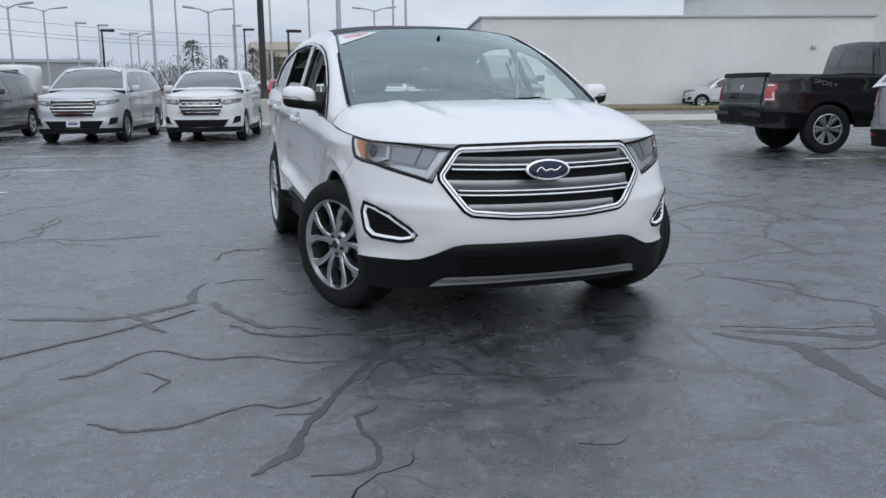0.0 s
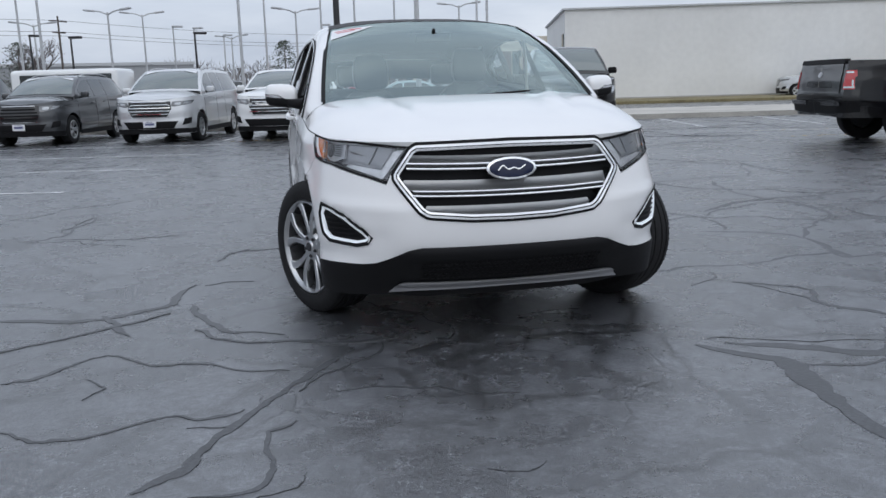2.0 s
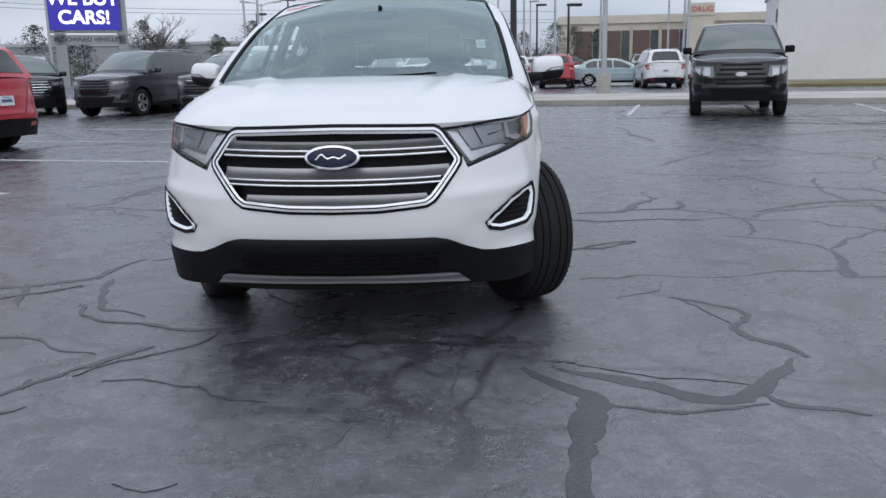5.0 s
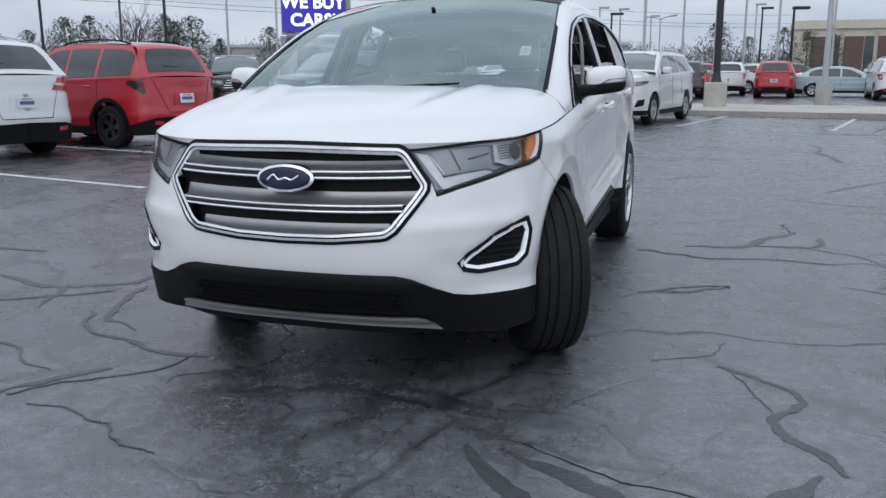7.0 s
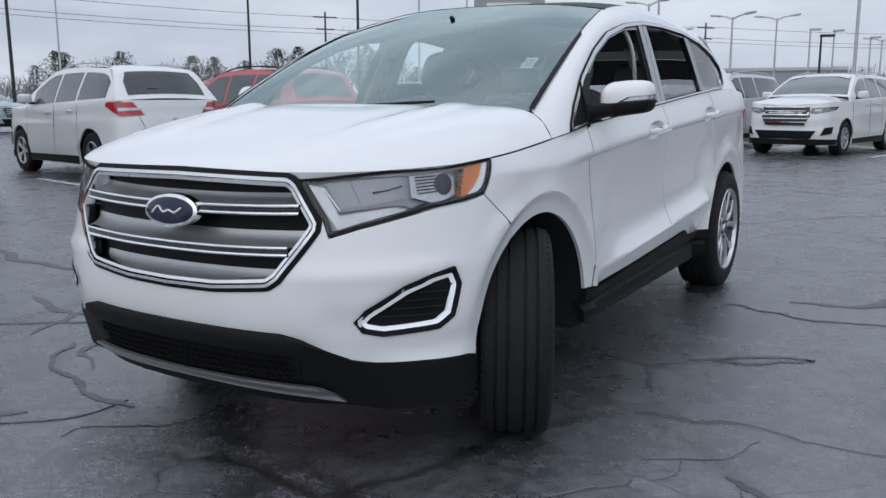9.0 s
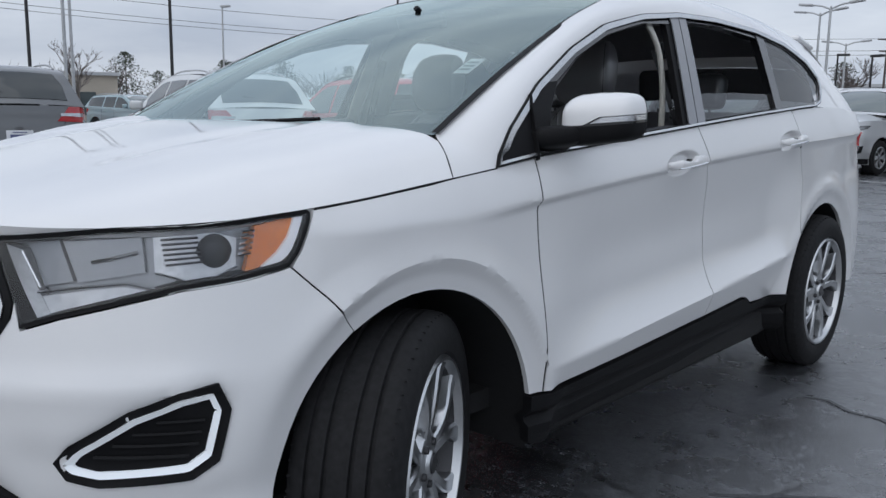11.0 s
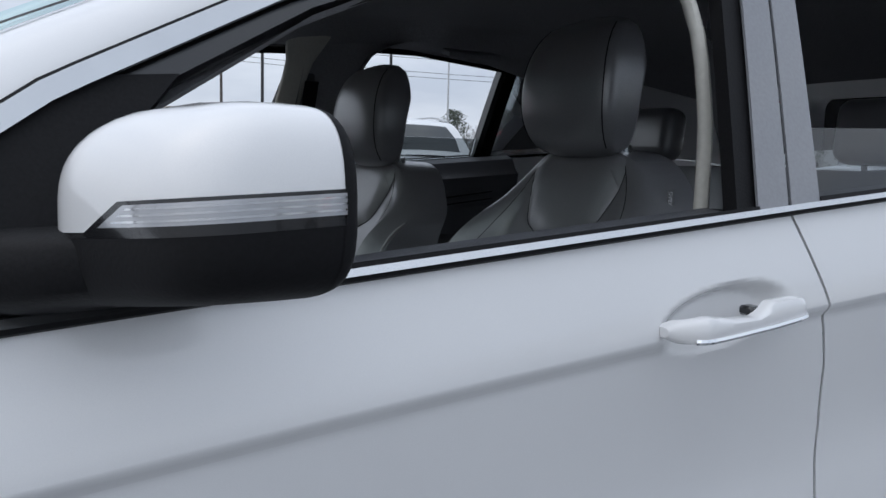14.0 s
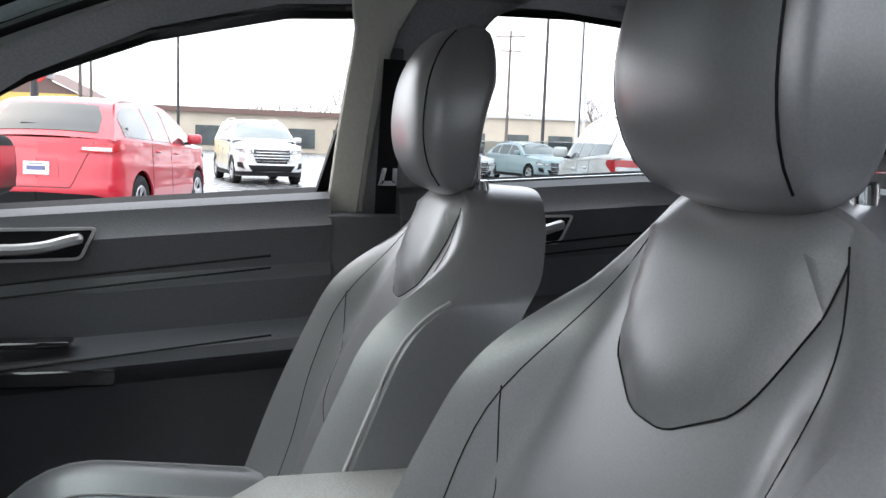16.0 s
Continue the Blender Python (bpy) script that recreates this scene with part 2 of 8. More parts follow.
def tube(bm, pts, radius, n=8, cap=True, flat=1.0, index=0):
    """A tube along points; radius a number or one for each point; flat squeezes it."""
    P = [Vector(p) for p in pts]
    R = radius if isinstance(radius, (list, tuple)) else [radius] * len(P)
    up, rows = Vector((0, 0, 1)), []
    for i, p in enumerate(P):
        d = (P[min(i + 1, len(P) - 1)] - P[max(i - 1, 0)]).normalized()
        ref = up if abs(d.dot(up)) < 0.9 else Vector((1, 0, 0))
        a = d.cross(ref).normalized()
        b = a.cross(d).normalized()
        rows.append([p + R[i] * (math.cos(2 * math.pi * k / n) * a + flat * math.sin(2 * math.pi * k / n) * b) for k in range(n)])
    vs = grid(bm, rows, index, True)
    if cap:
        for r in (vs[0], vs[-1]):
            bm.faces.new(r).material_index = index
    return bm


def lathe(bm, prof, n=32, axis="x", m=None, index=0):
    """Turns the profile (radius, along) round an axis."""
    rows = []
    for k in range(n):
        c, s = math.cos(2 * math.pi * k / n), math.sin(2 * math.pi * k / n)
        row = []
        for r, a in prof:
            p = Vector((a, r * c, r * s)) if axis == "x" else Vector((r * c, r * s, a))
            row.append(m @ p if m is not None else p)
        rows.append(row)
    rows.append(rows[0])
    b = bmesh.new()
    grid(b, rows)
    bmesh.ops.remove_doubles(b, verts=b.verts[:], dist=1e-6)
    merge(bm, b, index)
    return bm


# ---- a car's lower skin: a plan outline with heights ----
class Skin:
    """Half a car's skin, unrolled: s runs from the middle of the nose round to the middle of the tail, z up."""

    def __init__(self, plan, inset):
        self.c = spline([(x, y, 0) for x, y in plan], 24)
        self.s = [0.0]
        for a, b in zip(self.c, self.c[1:]):
            self.s.append(self.s[-1] + (b - a).length)
        self.inset = inset
        self.S = np.array(self.s)
        self.X = np.array([p.x for p in self.c])
        self.Y = np.array([p.y for p in self.c])

    def base(self, s):
        x, y = float(np.interp(s, self.S, self.X)), float(np.interp(s, self.S, self.Y))
        e = 0.03
        x0, x1 = (float(np.interp(k, self.S, self.X)) for k in (max(0, s - e), min(self.s[-1], s + e)))
        y0, y1 = (float(np.interp(k, self.S, self.Y)) for k in (max(0, s - e), min(self.s[-1], s + e)))
        d = math.hypot(x1 - x0, y1 - y0)
        return x, y, (y1 - y0) / d, -(x1 - x0) / d

    def at_y(self, y, rear=False):
        """s of the outline where it passes y."""
        return float(np.interp(y, self.Y, self.S))

    def at_x(self, x):
        """s on the nose half where it passes x."""
        k = int(np.argmax(self.X))
        return float(np.interp(x, self.X[:k + 1], self.S[:k + 1]))

    def __call__(self, s, z, off=0.0):
        sg = 1.0
        if s < 0:
            s, sg = -s, -1.0
        x, y, nx, ny = self.base(s)
        if s < 1e-4 or s > self.s[-1] - 1e-4:
            nx = 0.0
        d = off - self.inset(s, z)
        return (sg * (x + nx * d), y + ny * d, z)


def arch(y, r, z, n=14, low=0.3):
    """The points of a wheel arch from front to back, as (y, z)."""
    a0 = math.asin(max(-1, min(1, (low - z) / r)))
    return [(y - r * math.cos(a0 + (math.pi - 2 * a0) * k / n), z + r * math.sin(a0 + (math.pi - 2 * a0) * k / n)) for k in range(n + 1)]


def wheel(parent, x, y, R, rim_r, width, spokes, mats, turn=0.0, twin=False):
    """A wheel with tyre and rim; x is the outer face's place, its sign the side."""
    sg = 1 if x > 0 else -1
    bm = bmesh.new()
    lathe(bm, [(0.15, -0.125), (0.155, -0.105), (0.06, -0.100), (0.0, -0.098)], 24)
    w = part("wheel", bm, DARKALLOY, parent)
    w.matrix_local = pose(x, y, R - 0.008, 0, 0, turn + (0 if sg > 0 else 180))
    bm = bmesh.new()
    W = width
    lathe(bm, [(rim_r, -0.012), (rim_r + 0.02, 0.0), (R - 0.05, 0.006), (R - 0.014, -0.010), (R - 0.003, -0.032), (R, -0.06), (R, -W * 0.5), (R, -W + 0.06),
               (R - 0.003, -W + 0.032), (R - 0.014, -W + 0.010), (R - 0.05, -W), (rim_r, -W)], 48)
    part("tyre", finish(bm), RUBBER, w)
    bm = bmesh.new()
    lathe(bm, [(rim_r + 0.004, -0.004), (rim_r - 0.004, 0.001), (rim_r - 0.018, -0.004), (rim_r - 0.022, -0.03)], 40)
    # the barrel takes the second, darker colour for the shade behind the spokes
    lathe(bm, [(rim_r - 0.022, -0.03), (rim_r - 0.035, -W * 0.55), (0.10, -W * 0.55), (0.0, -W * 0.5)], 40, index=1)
    hub = 0.068
    lathe(bm, [(0.0, -0.022), (hub * 0.5, -0.020), (hub, -0.030), (hub, -0.07)], 20)
    for k in range(spokes):
        a = 2 * math.pi * k / spokes
        for da in ((-0.10, 0.10) if twin else (0,)):
            r0, r1, w0, w1 = hub * 0.7, rim_r - 0.006, 0.021 if twin else 0.028, 0.027 if twin else 0.042
            ca, a1 = a + da * 0.6, a + da * 2.0
            rows = []
            for t in (0, 0.35, 0.7, 1):
                r, ang, hw = r0 + (r1 - r0) * t, ca + (a1 - ca) * t, w0 + (w1 - w0) * t
                x0 = -0.028 + 0.020 * t
                d, o = Vector((0, math.cos(ang), math.sin(ang))), Vector((0, -math.sin(ang), math.cos(ang)))
                rows.append([d * r + o * hw + Vector((x0 - 0.045, 0, 0)), d * r + o * hw + Vector((x0 - 0.005, 0, 0)), d * r + o * hw * 0.6 + Vector((x0, 0, 0)),
                             d * r - o * hw * 0.6 + Vector((x0, 0, 0)), d * r - o * hw + Vector((x0 - 0.005, 0, 0)), d * r - o * hw + Vector((x0 - 0.045, 0, 0))])
            grid(bm, rows, 0)
    bmesh.ops.recalc_face_normals(bm, faces=bm.faces[:])
    part("rim", bm, mats, w, "", True, 30)
    return w


def thing_part(name, parent, m):
    ob = new(name)
    ob.empty_display_size = 0.1
    ob.parent = parent
    ob.matrix_local = m
    return ob


# ---- parked vehicles ----
HEADDARK = mat("smoked_headlight", (0.16, 0.165, 0.17), 0.12, 0.5, 0.15, 40, 0, 1.0)


def plate_on(parent, fn, m, name="number_plate"):
    """A plate with plain bars for its print, on the pose m (facing its own -y)."""
    bm = bmesh.new()
    box(bm, (0.305, 0.006, 0.152), m, 0.003)
    p = part(name, bm, PLATE, parent, "white plate with plain dark bars")
    bm = bmesh.new()
    box(bm, (0.22, 0.003, 0.05), m @ pose(0, -0.0045, 0))
    box(bm, (0.16, 0.003, 0.012), m @ pose(0, -0.0045, 0.052))
    part("print_bar", bm, PLATEBAR, p)


def parked_car(name, m, label, category, group, color, wb=2.75, fo=0.9, ro=0.95, W=1.86, H=1.69, belt=(1.09, 1.17), nose=0.98, cowl=(0.25, 1.17), ws=1.05,
               roof_end=None, tail=None, R=0.36, gc=0.22, clad=None, grille="bars", rails=True, spokes=5, alloy=None, pickup=False, lamp=(0.80, 0.95), tail_lamp=(0.86, 1.10),
               tail_w=0.42, slope=0.06, tail_glass=None, words="", plates=("rear",), skid=SATIN, twin=True, arch_clad=False, handle=None):
    """A parked car, nose to its own -y, front axle at y = 0."""
    car = thing(name, m @ Matrix.Scale(1.04, 4), label, category, group)
    hw, end = W / 2, wb + ro
    roof_end = end - 0.55 if roof_end is None else roof_end
    tail = end - 0.12 if tail is None else tail
    plan = [(0, -fo), (hw * 0.45, -fo + 0.035), (hw * 0.78, -fo + 0.17), (hw * 0.93, -fo + 0.40), (hw * 0.985, -0.15), (hw, 0.5), (hw, wb * 0.6), (hw * 0.99, wb + 0.1),
            (hw * 0.95, end - 0.42), (hw * 0.85, end - 0.14), (hw * 0.5, end - 0.03), (0, end)]
    if pickup:
        plan[7:] = [(hw * 0.995, wb + 0.1), (hw * 0.985, end - 0.25), (hw * 0.97, end - 0.06), (hw * 0.93, end - 0.015), (hw * 0.5, end - 0.004), (0, end)]
    top = [(-fo, nose), (-fo + 0.3, nose + 0.07), (cowl[0] - 0.15, belt[0] - 0.02), (cowl[0] + 0.3, belt[0]), (end - 0.4, belt[1]), (end, belt[1])]

    def inset(s, z):
        y = skin_y(s)
        zt = ease(top, y)
        k = (z - gc) / (zt - gc)
        side = 0.010 + 0.05 * max(0, k - 0.62) ** 1.5 * 2 + 0.05 * max(0, 0.30 - k)
        side += 0.012 * math.exp(-((k - 0.80) / 0.035) ** 2) - 0.014 * math.exp(-((k - 0.30) / 0.09) ** 2)
        front = bump01(-y, fo - 0.35, fo - 0.1, 9, 10)
        side += front * (0.13 * max(0, k - 0.55) ** 1.6 + 0.05 * max(0, 0.35 - k) + 0.012 * math.exp(-((k - 0.45) / 0.05) ** 2))
        rear = bump01(y, end - 0.35, end - 0.1, end + 9, end + 10)
        side += rear * (slope * 1.5 * max(0, k - 0.5) + 0.05 * max(0, 0.3 - k) - 0.02 * math.exp(-((k - 0.38) / 0.06) ** 2))
        return side

    skin = Skin(plan, inset)

    def skin_y(s):
        return float(np.interp(s, skin.S, skin.Y))

    def ys(y):
        return skin.at_y(y)

    r_arch = R + 0.055
    upper = [(s, ease(top, skin_y(s))) for s in np.linspace(skin.s[-1], 0, 60)]
    lower = [(0.0, gc + 0.02)] + [(ys(y), z) for y, z in arch(0, r_arch, R, 14, gc)] + [(ys(y), z) for y, z in arch(wb, r_arch, R, 14, gc)] + [(skin.s[-1], gc + 0.04)]
    bm = bmesh.new()
    drape(bm, lower + upper, skin, (0.16, 0.07), 0, 0.03, True)
    bmesh.ops.delete(bm, geom=[f for f in bm.faces if all(abs(v.co.x) < 0.002 for v in f.verts)], context="FACES")
    # bonnet, or bonnet and load bed, over the skin's upper edge
    rows = []
    cab_end = tail if not pickup else pickup
    for y in list(np.linspace(-fo + 0.002, cowl[0] + 0.42, 17)):
        e = Vector(skin(ys(y), ease(top, y)))
        rise = (cowl[1] - belt[0] + 0.03) * smooth01((y + fo) / (cowl[0] + fo)) + 0.02 * smooth01((y + fo) / 0.3)
        rows.append([(e.x * k, e.y - 0.03 * (1 - k * k) * smooth01((y + fo) / 0.3), e.z + rise * (1 - abs(k) ** 3)) for k in np.linspace(-1, 1, 13)])
    grid(bm, rows)
    # cab: side profile of roof and pillars
    prof = [(cowl[0], cowl[1] - 0.01), (cowl[0] + (ws - cowl[0]) * 0.5, cowl[1] + (H - 0.06 - cowl[1]) * 0.56), (ws, H - 0.06), (ws + 0.35, H - 0.012), ((ws + roof_end) / 2 + 0.1, H), (roof_end, H - 0.045)]
    if pickup:
        prof += [(cab_end - 0.03, H - 0.08), (cab_end + 0.02, belt[1] - 0.02)]
    else:
        prof += [(roof_end + (tail - roof_end) * 0.55, H - 0.045 - (H - belt[1]) * 0.42), (tail, belt[1] - 0.01)]

    def cabin_x(y, z):
        s = ys(min(max(y, cowl[0]), end - 0.3))
        e = skin(s, ease(top, y))
        k = max(0, (z - ease(top, y)) / (H - ease(top, y)))
        return e[0] - 0.004 - 0.20 * k - 0.05 * k * k

    def cab(y, z, off=0.0):
        return (cabin_x(y, z) + off, y, z)

    low = [(y, ease(top, y) - 0.02) for y in np.linspace(prof[-1][0], prof[0][0], 12)]
    drape(bm, [(y, z) for y, z in prof] + low, cab, (0.2, 0.12), 0, 0.04, True)
    fine = [(p.x, p.y) for p in spline([(a, b, 0) for a, b in prof], 4)]
    rows = []
    for y, z in fine:
        x = cabin_x(y, z)
        bow = 0.10 * smooth01((ws + 0.2 - y) / 0.8) * smooth01((y - cowl[0] + 0.6) / 0.6)
        back = 0.05 * smooth01((y - roof_end) / 0.3)
        rows.append([(x * k, y - (bow - back) * (1 - k * k), z + 0.035 * (1 - k * k)) for k in np.linspace(-1, 1, 13)])
    grid(bm, rows)
    if pickup:
        box(bm, (W - 0.30, end - cab_end - 0.30, 0.03), pose(0, (cab_end + end) / 2, belt[1] - 0.22))
    part("body", finish(bm), color, car)

    # panes
    def patch(name, poly, fn, material, off, thick=0.006, mirror=False, step=0.12, label=""):
        for sg in (1, -1) if mirror == "pair" else (1,):
            b = bmesh.new()
            drape(b, poly, fn, step, off, thick, mirror is True)
            if sg < 0:
                bmesh.ops.scale(b, vec=(-1, 1, 1), verts=b.verts[:])
                bmesh.ops.reverse_faces(b, faces=b.faces[:])
            ob = part(name, finish(b), material, car, label)
        return ob

    def top_at(k, y, off):
        n = len(fine)
        q = min(max(y, 0), n - 1.001)
        i = int(q)
        a, b = fine[i], fine[i + 1]
        f = q - i
        yy, z = a[0] + (b[0] - a[0]) * f, a[1] + (b[1] - a[1]) * f
        d = Vector((0, b[0] - a[0], b[1] - a[1])).normalized()
        x = cabin_x(yy, z)
        bow = 0.10 * smooth01((ws + 0.2 - yy) / 0.8) * smooth01((yy - cowl[0] + 0.6) / 0.6)
        back = 0.05 * smooth01((yy - roof_end) / 0.3)
        return (x * k, yy - (bow - back) * (1 - k * k) - d.z * off, z + 0.035 * (1 - k * k) + d.y * off)

    for sx_ in (1, -1) if plates == ("front",) or grille == "bars" and not plates else ():
        patch("window_sticker", [(sx_ * 0.86, 7.3), (sx_ * 0.40, 7.35), (sx_ * 0.86, 6.2)], top_at, PLATE, 0.020, 0.003, False, (0.2, 0.8))
    patch("windscreen", [(-0.93, 0.7), (-0.90, 7.4), (0.90, 7.4), (0.93, 0.7)], top_at, WINDSCREEN, 0.008, 0.01, False, (0.15, 0.8))
    last = len(fine) - 1
    patch("rear_window", [(-0.76, last - (6.4 if not pickup else 3.6)), (-0.82, last - 4.0), (-0.78, last - 1.0), (0.78, last - 1.0), (0.82, last - 4.0), (0.76, last - (6.4 if not pickup else 3.6))], top_at, DARKGLASS, 0.008, 0.01, False, (0.15, 0.8))
    b = bmesh.new()
    wy = (fine[last - 1][0] + fine[last - 2][0]) / 2
    tube(b, [(-0.02, fine[last - 2][0] + 0.05, fine[last - 2][1] + 0.03), (0.30, fine[last - 2][0] + 0.04, fine[last - 2][1] + 0.04)], 0.011, 6)
    if not pickup:
        part("rear_wiper", b, BLACK, car)
    else:
        b.free()

    def win(y0, y1, gap=0.055):
        up = []
        for y in np.linspace(y0, y1, 8):
            z = float(np.interp(y, [p[0] for p in fine], [p[1] for p in fine])) - gap - 0.03
            up.append((y, z))
        lo = [(y, ease(top, y) + 0.035) for y in np.linspace(y1, y0, 6)]
        up = [(y, max(z, ease(top, y) + 0.04)) for y, z in up]
        return up + lo

    a0 = cowl[0] + 0.36
    mid = a0 + 0.80
    stop = (roof_end + tail) / 2 - 0.05 if not pickup else cab_end - 0.12
    spans = [(a0, mid), (mid + 0.07, mid + 0.78)] + ([] if pickup else [(mid + 0.86, stop)] if stop - mid > 1.0 else [])
    for y0, y1 in spans:
        patch("side_window", win(y0, y1), cab, DARKGLASS, 0.005, 0.008, "pair", 0.15)
    # lamps, grille, lower trims
    nx = skin.at_x
    zt = nose
    patch("headlight", [(nx(hw * 0.52), lamp[0] + 0.02), (nx(hw * 0.60), lamp[0]), (ys(-fo + 0.45), lamp[1] - 0.06), (ys(-fo + 0.55), lamp[1] + 0.01), (nx(hw * 0.56), lamp[1] - 0.02)], skin, HEADDARK, 0.008, 0.02, "pair", 0.06)
    patch("lamp_core", [(nx(hw * 0.60), lamp[0] + 0.035), (nx(hw * 0.74), lamp[0] + 0.045), (nx(hw * 0.76), lamp[1] - 0.035), (nx(hw * 0.62), lamp[1] - 0.045)], skin, LENSCLEAR, 0.014, 0.012, "pair", 0.05)
    patch("lamp_core", [(nx(hw * 0.80), lamp[0] + 0.055), (ys(-fo + 0.36), lamp[1] - 0.07), (ys(-fo + 0.40), lamp[1] - 0.025), (nx(hw * 0.82), lamp[1] - 0.03)], skin, LENSCLEAR, 0.014, 0.012, "pair", 0.05)
    g0, g1 = lamp[0] - (0.24 if not pickup else 0.22), zt - 0.03
    gw = nx(hw * 0.52)
    b = bmesh.new()
    drape(b, [(-gw, g1), (-gw * 1.02, (g0 + g1) / 2), (-gw * 0.8, g0), (gw * 0.8, g0), (gw * 1.02, (g0 + g1) / 2), (gw, g1)], skin, 0.08, 0.006, 0.02)
    gr = part("grille", finish(b), GLOSSBLACK, car)
    n = 5
    for k in range(n + 1):
        b = bmesh.new()
        z = g0 + (g1 - g0) * k / n
        w = gw * (0.82 + 0.2 * math.sin(math.pi * min(1, (k + 0.6) / n)))
        if grille == "dark" or grille == "frame" and 0 < k < n:
            # black blades standing proud of the opening
            drape(b, [(-w * 0.95, z - 0.022), (w * 0.95, z - 0.022), (w * 0.95, z + 0.014), (-w * 0.95, z + 0.014)], skin, 0.1, 0.020, 0.014)
            part("grille_bar", finish(b), BLACK, gr)
            continue
        drape(b, [(-w, z - 0.009), (w, z - 0.009), (w, z + 0.005), (-w, z + 0.005)], skin, 0.1, 0.022, 0.016)
        part("grille_bar", finish(b), CHROME, gr)
    if pickup and grille == "dark":
        b = bmesh.new()
        drape(b, [(0.115 * math.cos(a), (g0 + g1) / 2 + 0.045 + 0.048 * math.sin(a)) for a in np.linspace(0, 2 * math.pi, 20, endpoint=False)], skin, 0.1, 0.034, 0.014)
        part("badge", finish(b), SATIN, gr)
    patch("lower_intake", [(-nx(hw * 0.55), gc + 0.13), (nx(hw * 0.55), gc + 0.13), (nx(hw * 0.66), gc + 0.30), (-nx(hw * 0.66), gc + 0.30)], skin, BLACK, 0.008, 0.02, False, 0.1)
    patch("fog_light", [(nx(hw * 0.74), gc + 0.20), (nx(hw * 0.90), gc + 0.24), (nx(hw * 0.92), gc + 0.38), (nx(hw * 0.80), gc + 0.36)], skin, BLACK, 0.008, 0.02, "pair", 0.06)
    lowz = gc + 0.10
    cl = clad or BLACK
    end_s = skin.s[-1]
    patch("rear_bumper_trim", [(ys(wb + r_arch + 0.03), gc - 0.004), (end_s, gc + 0.02), (end_s, gc + 0.30), (end_s - 0.62, gc + 0.28), (ys(wb + r_arch + 0.03), gc + 0.15)], skin, cl if not pickup else GLOSSBLACK, 0.014, 0.03, True, 0.08)
    patch("sill_trim", [(ys(r_arch + 0.01), gc + 0.005), (ys(wb - r_arch - 0.01), gc + 0.005), (ys(wb - r_arch - 0.01), gc + 0.13), (ys(r_arch + 0.01), gc + 0.11)], skin, cl, 0.012, 0.03, "pair", 0.2)
    patch("front_skirt", [(0, gc + 0.01), (ys(-r_arch - 0.02), gc + 0.01), (ys(-r_arch - 0.02), gc + 0.12), (nx(hw * 0.6), gc + 0.13), (0, gc + 0.12)], skin, cl, 0.012, 0.03, True, 0.12)
    if arch_clad:
        for ya in (0, wb):
            o, i = arch(ya, r_arch + 0.06, R, 14, gc + 0.03), arch(ya, r_arch - 0.002, R, 14, gc + 0.03)
            patch("arch_trim", [(ys(y), z) for y, z in o] + [(ys(y), z) for y, z in reversed(i)], skin, cl, 0.014, 0.03, "pair", 0.08)
    s0 = end_s - hw * (1 - 0.42) if not pickup else end_s - hw * 0.80
    if not words:
        patch("tail_light", [(end_s - hw * (1.0 - tail_w * 0.55), tail_lamp[0] + 0.02), (end_s - hw * 0.92, tail_lamp[0]), (end_s - hw * 0.98 - 0.24, tail_lamp[1] - 0.05), (end_s - hw * 0.98 - 0.20, tail_lamp[1]), (end_s - hw * (1.0 - tail_w * 0.35), tail_lamp[1])],
          skin, tail_glass or LENSRED, 0.010, 0.02, "pair", 0.06)
    if words:
        # tailgate, step bumper, lip and block lamps of the truck's tail
        zl, zh = tail_lamp
        patch("tailgate", [(end_s - hw * 0.80, zl - 0.06), (end_s, zl - 0.06), (end_s, belt[1] - 0.05), (end_s - hw * 0.80, belt[1] - 0.05)], skin, color, 0.014, 0.02, True, 0.1)
        patch("tailgate_dent", [(end_s - hw * 0.52, zl + 0.03), (end_s, zl + 0.03), (end_s, zl + 0.13), (end_s - hw * 0.46, zl + 0.13)], skin, GLOSSBLACK, 0.018, 0.01, True, 0.1)
        patch("tailgate_badge", [(end_s - 0.075 * math.cos(a), zl + 0.245 + 0.05 * math.sin(a)) for a in np.linspace(-math.pi / 2, math.pi / 2, 9)], skin, SATIN, 0.022, 0.01, True, 0.05)
        patch("tail_lip", [(end_s - hw * 0.86, belt[1] - 0.045), (end_s, belt[1] - 0.045), (end_s, belt[1] + 0.035), (end_s - hw * 0.82, belt[1] + 0.03)], skin, BLACK, 0.035, 0.10, True, 0.1)
        patch("rear_bumper", [(end_s - hw - 0.22, gc + 0.10), (end_s - hw * 0.45, gc + 0.06), (end_s, gc + 0.06), (end_s, gc + 0.26), (end_s - hw - 0.22, gc + 0.27)], skin, BLACK, 0.075, 0.08, True, 0.1, "black steel step bumper")
        patch("bumper_pad", [(end_s - hw * 0.95, gc + 0.20), (end_s - 0.30, gc + 0.20), (end_s - 0.30, gc + 0.275), (end_s - hw * 0.95, gc + 0.28)], skin, GLOSSBLACK, 0.085, 0.03, "pair", 0.1)
        for z0 in (zh - 0.045, zl + 0.02):
            patch("lamp_strip", [(end_s - hw * 0.95, z0), (end_s - hw - 0.12, z0), (end_s - hw - 0.12, z0 + 0.028), (end_s - hw * 0.95, z0 + 0.028)], skin, LENSCLEAR, 0.026, 0.01, "pair", 0.06)
        patch("lamp_strip", [(end_s - hw - 0.08, zl + 0.03), (end_s - hw - 0.105, zl + 0.03), (end_s - hw - 0.105, (zl + zh) / 2), (end_s - hw - 0.08, (zl + zh) / 2)], skin, LENSCLEAR, 0.026, 0.01, "pair", 0.06)
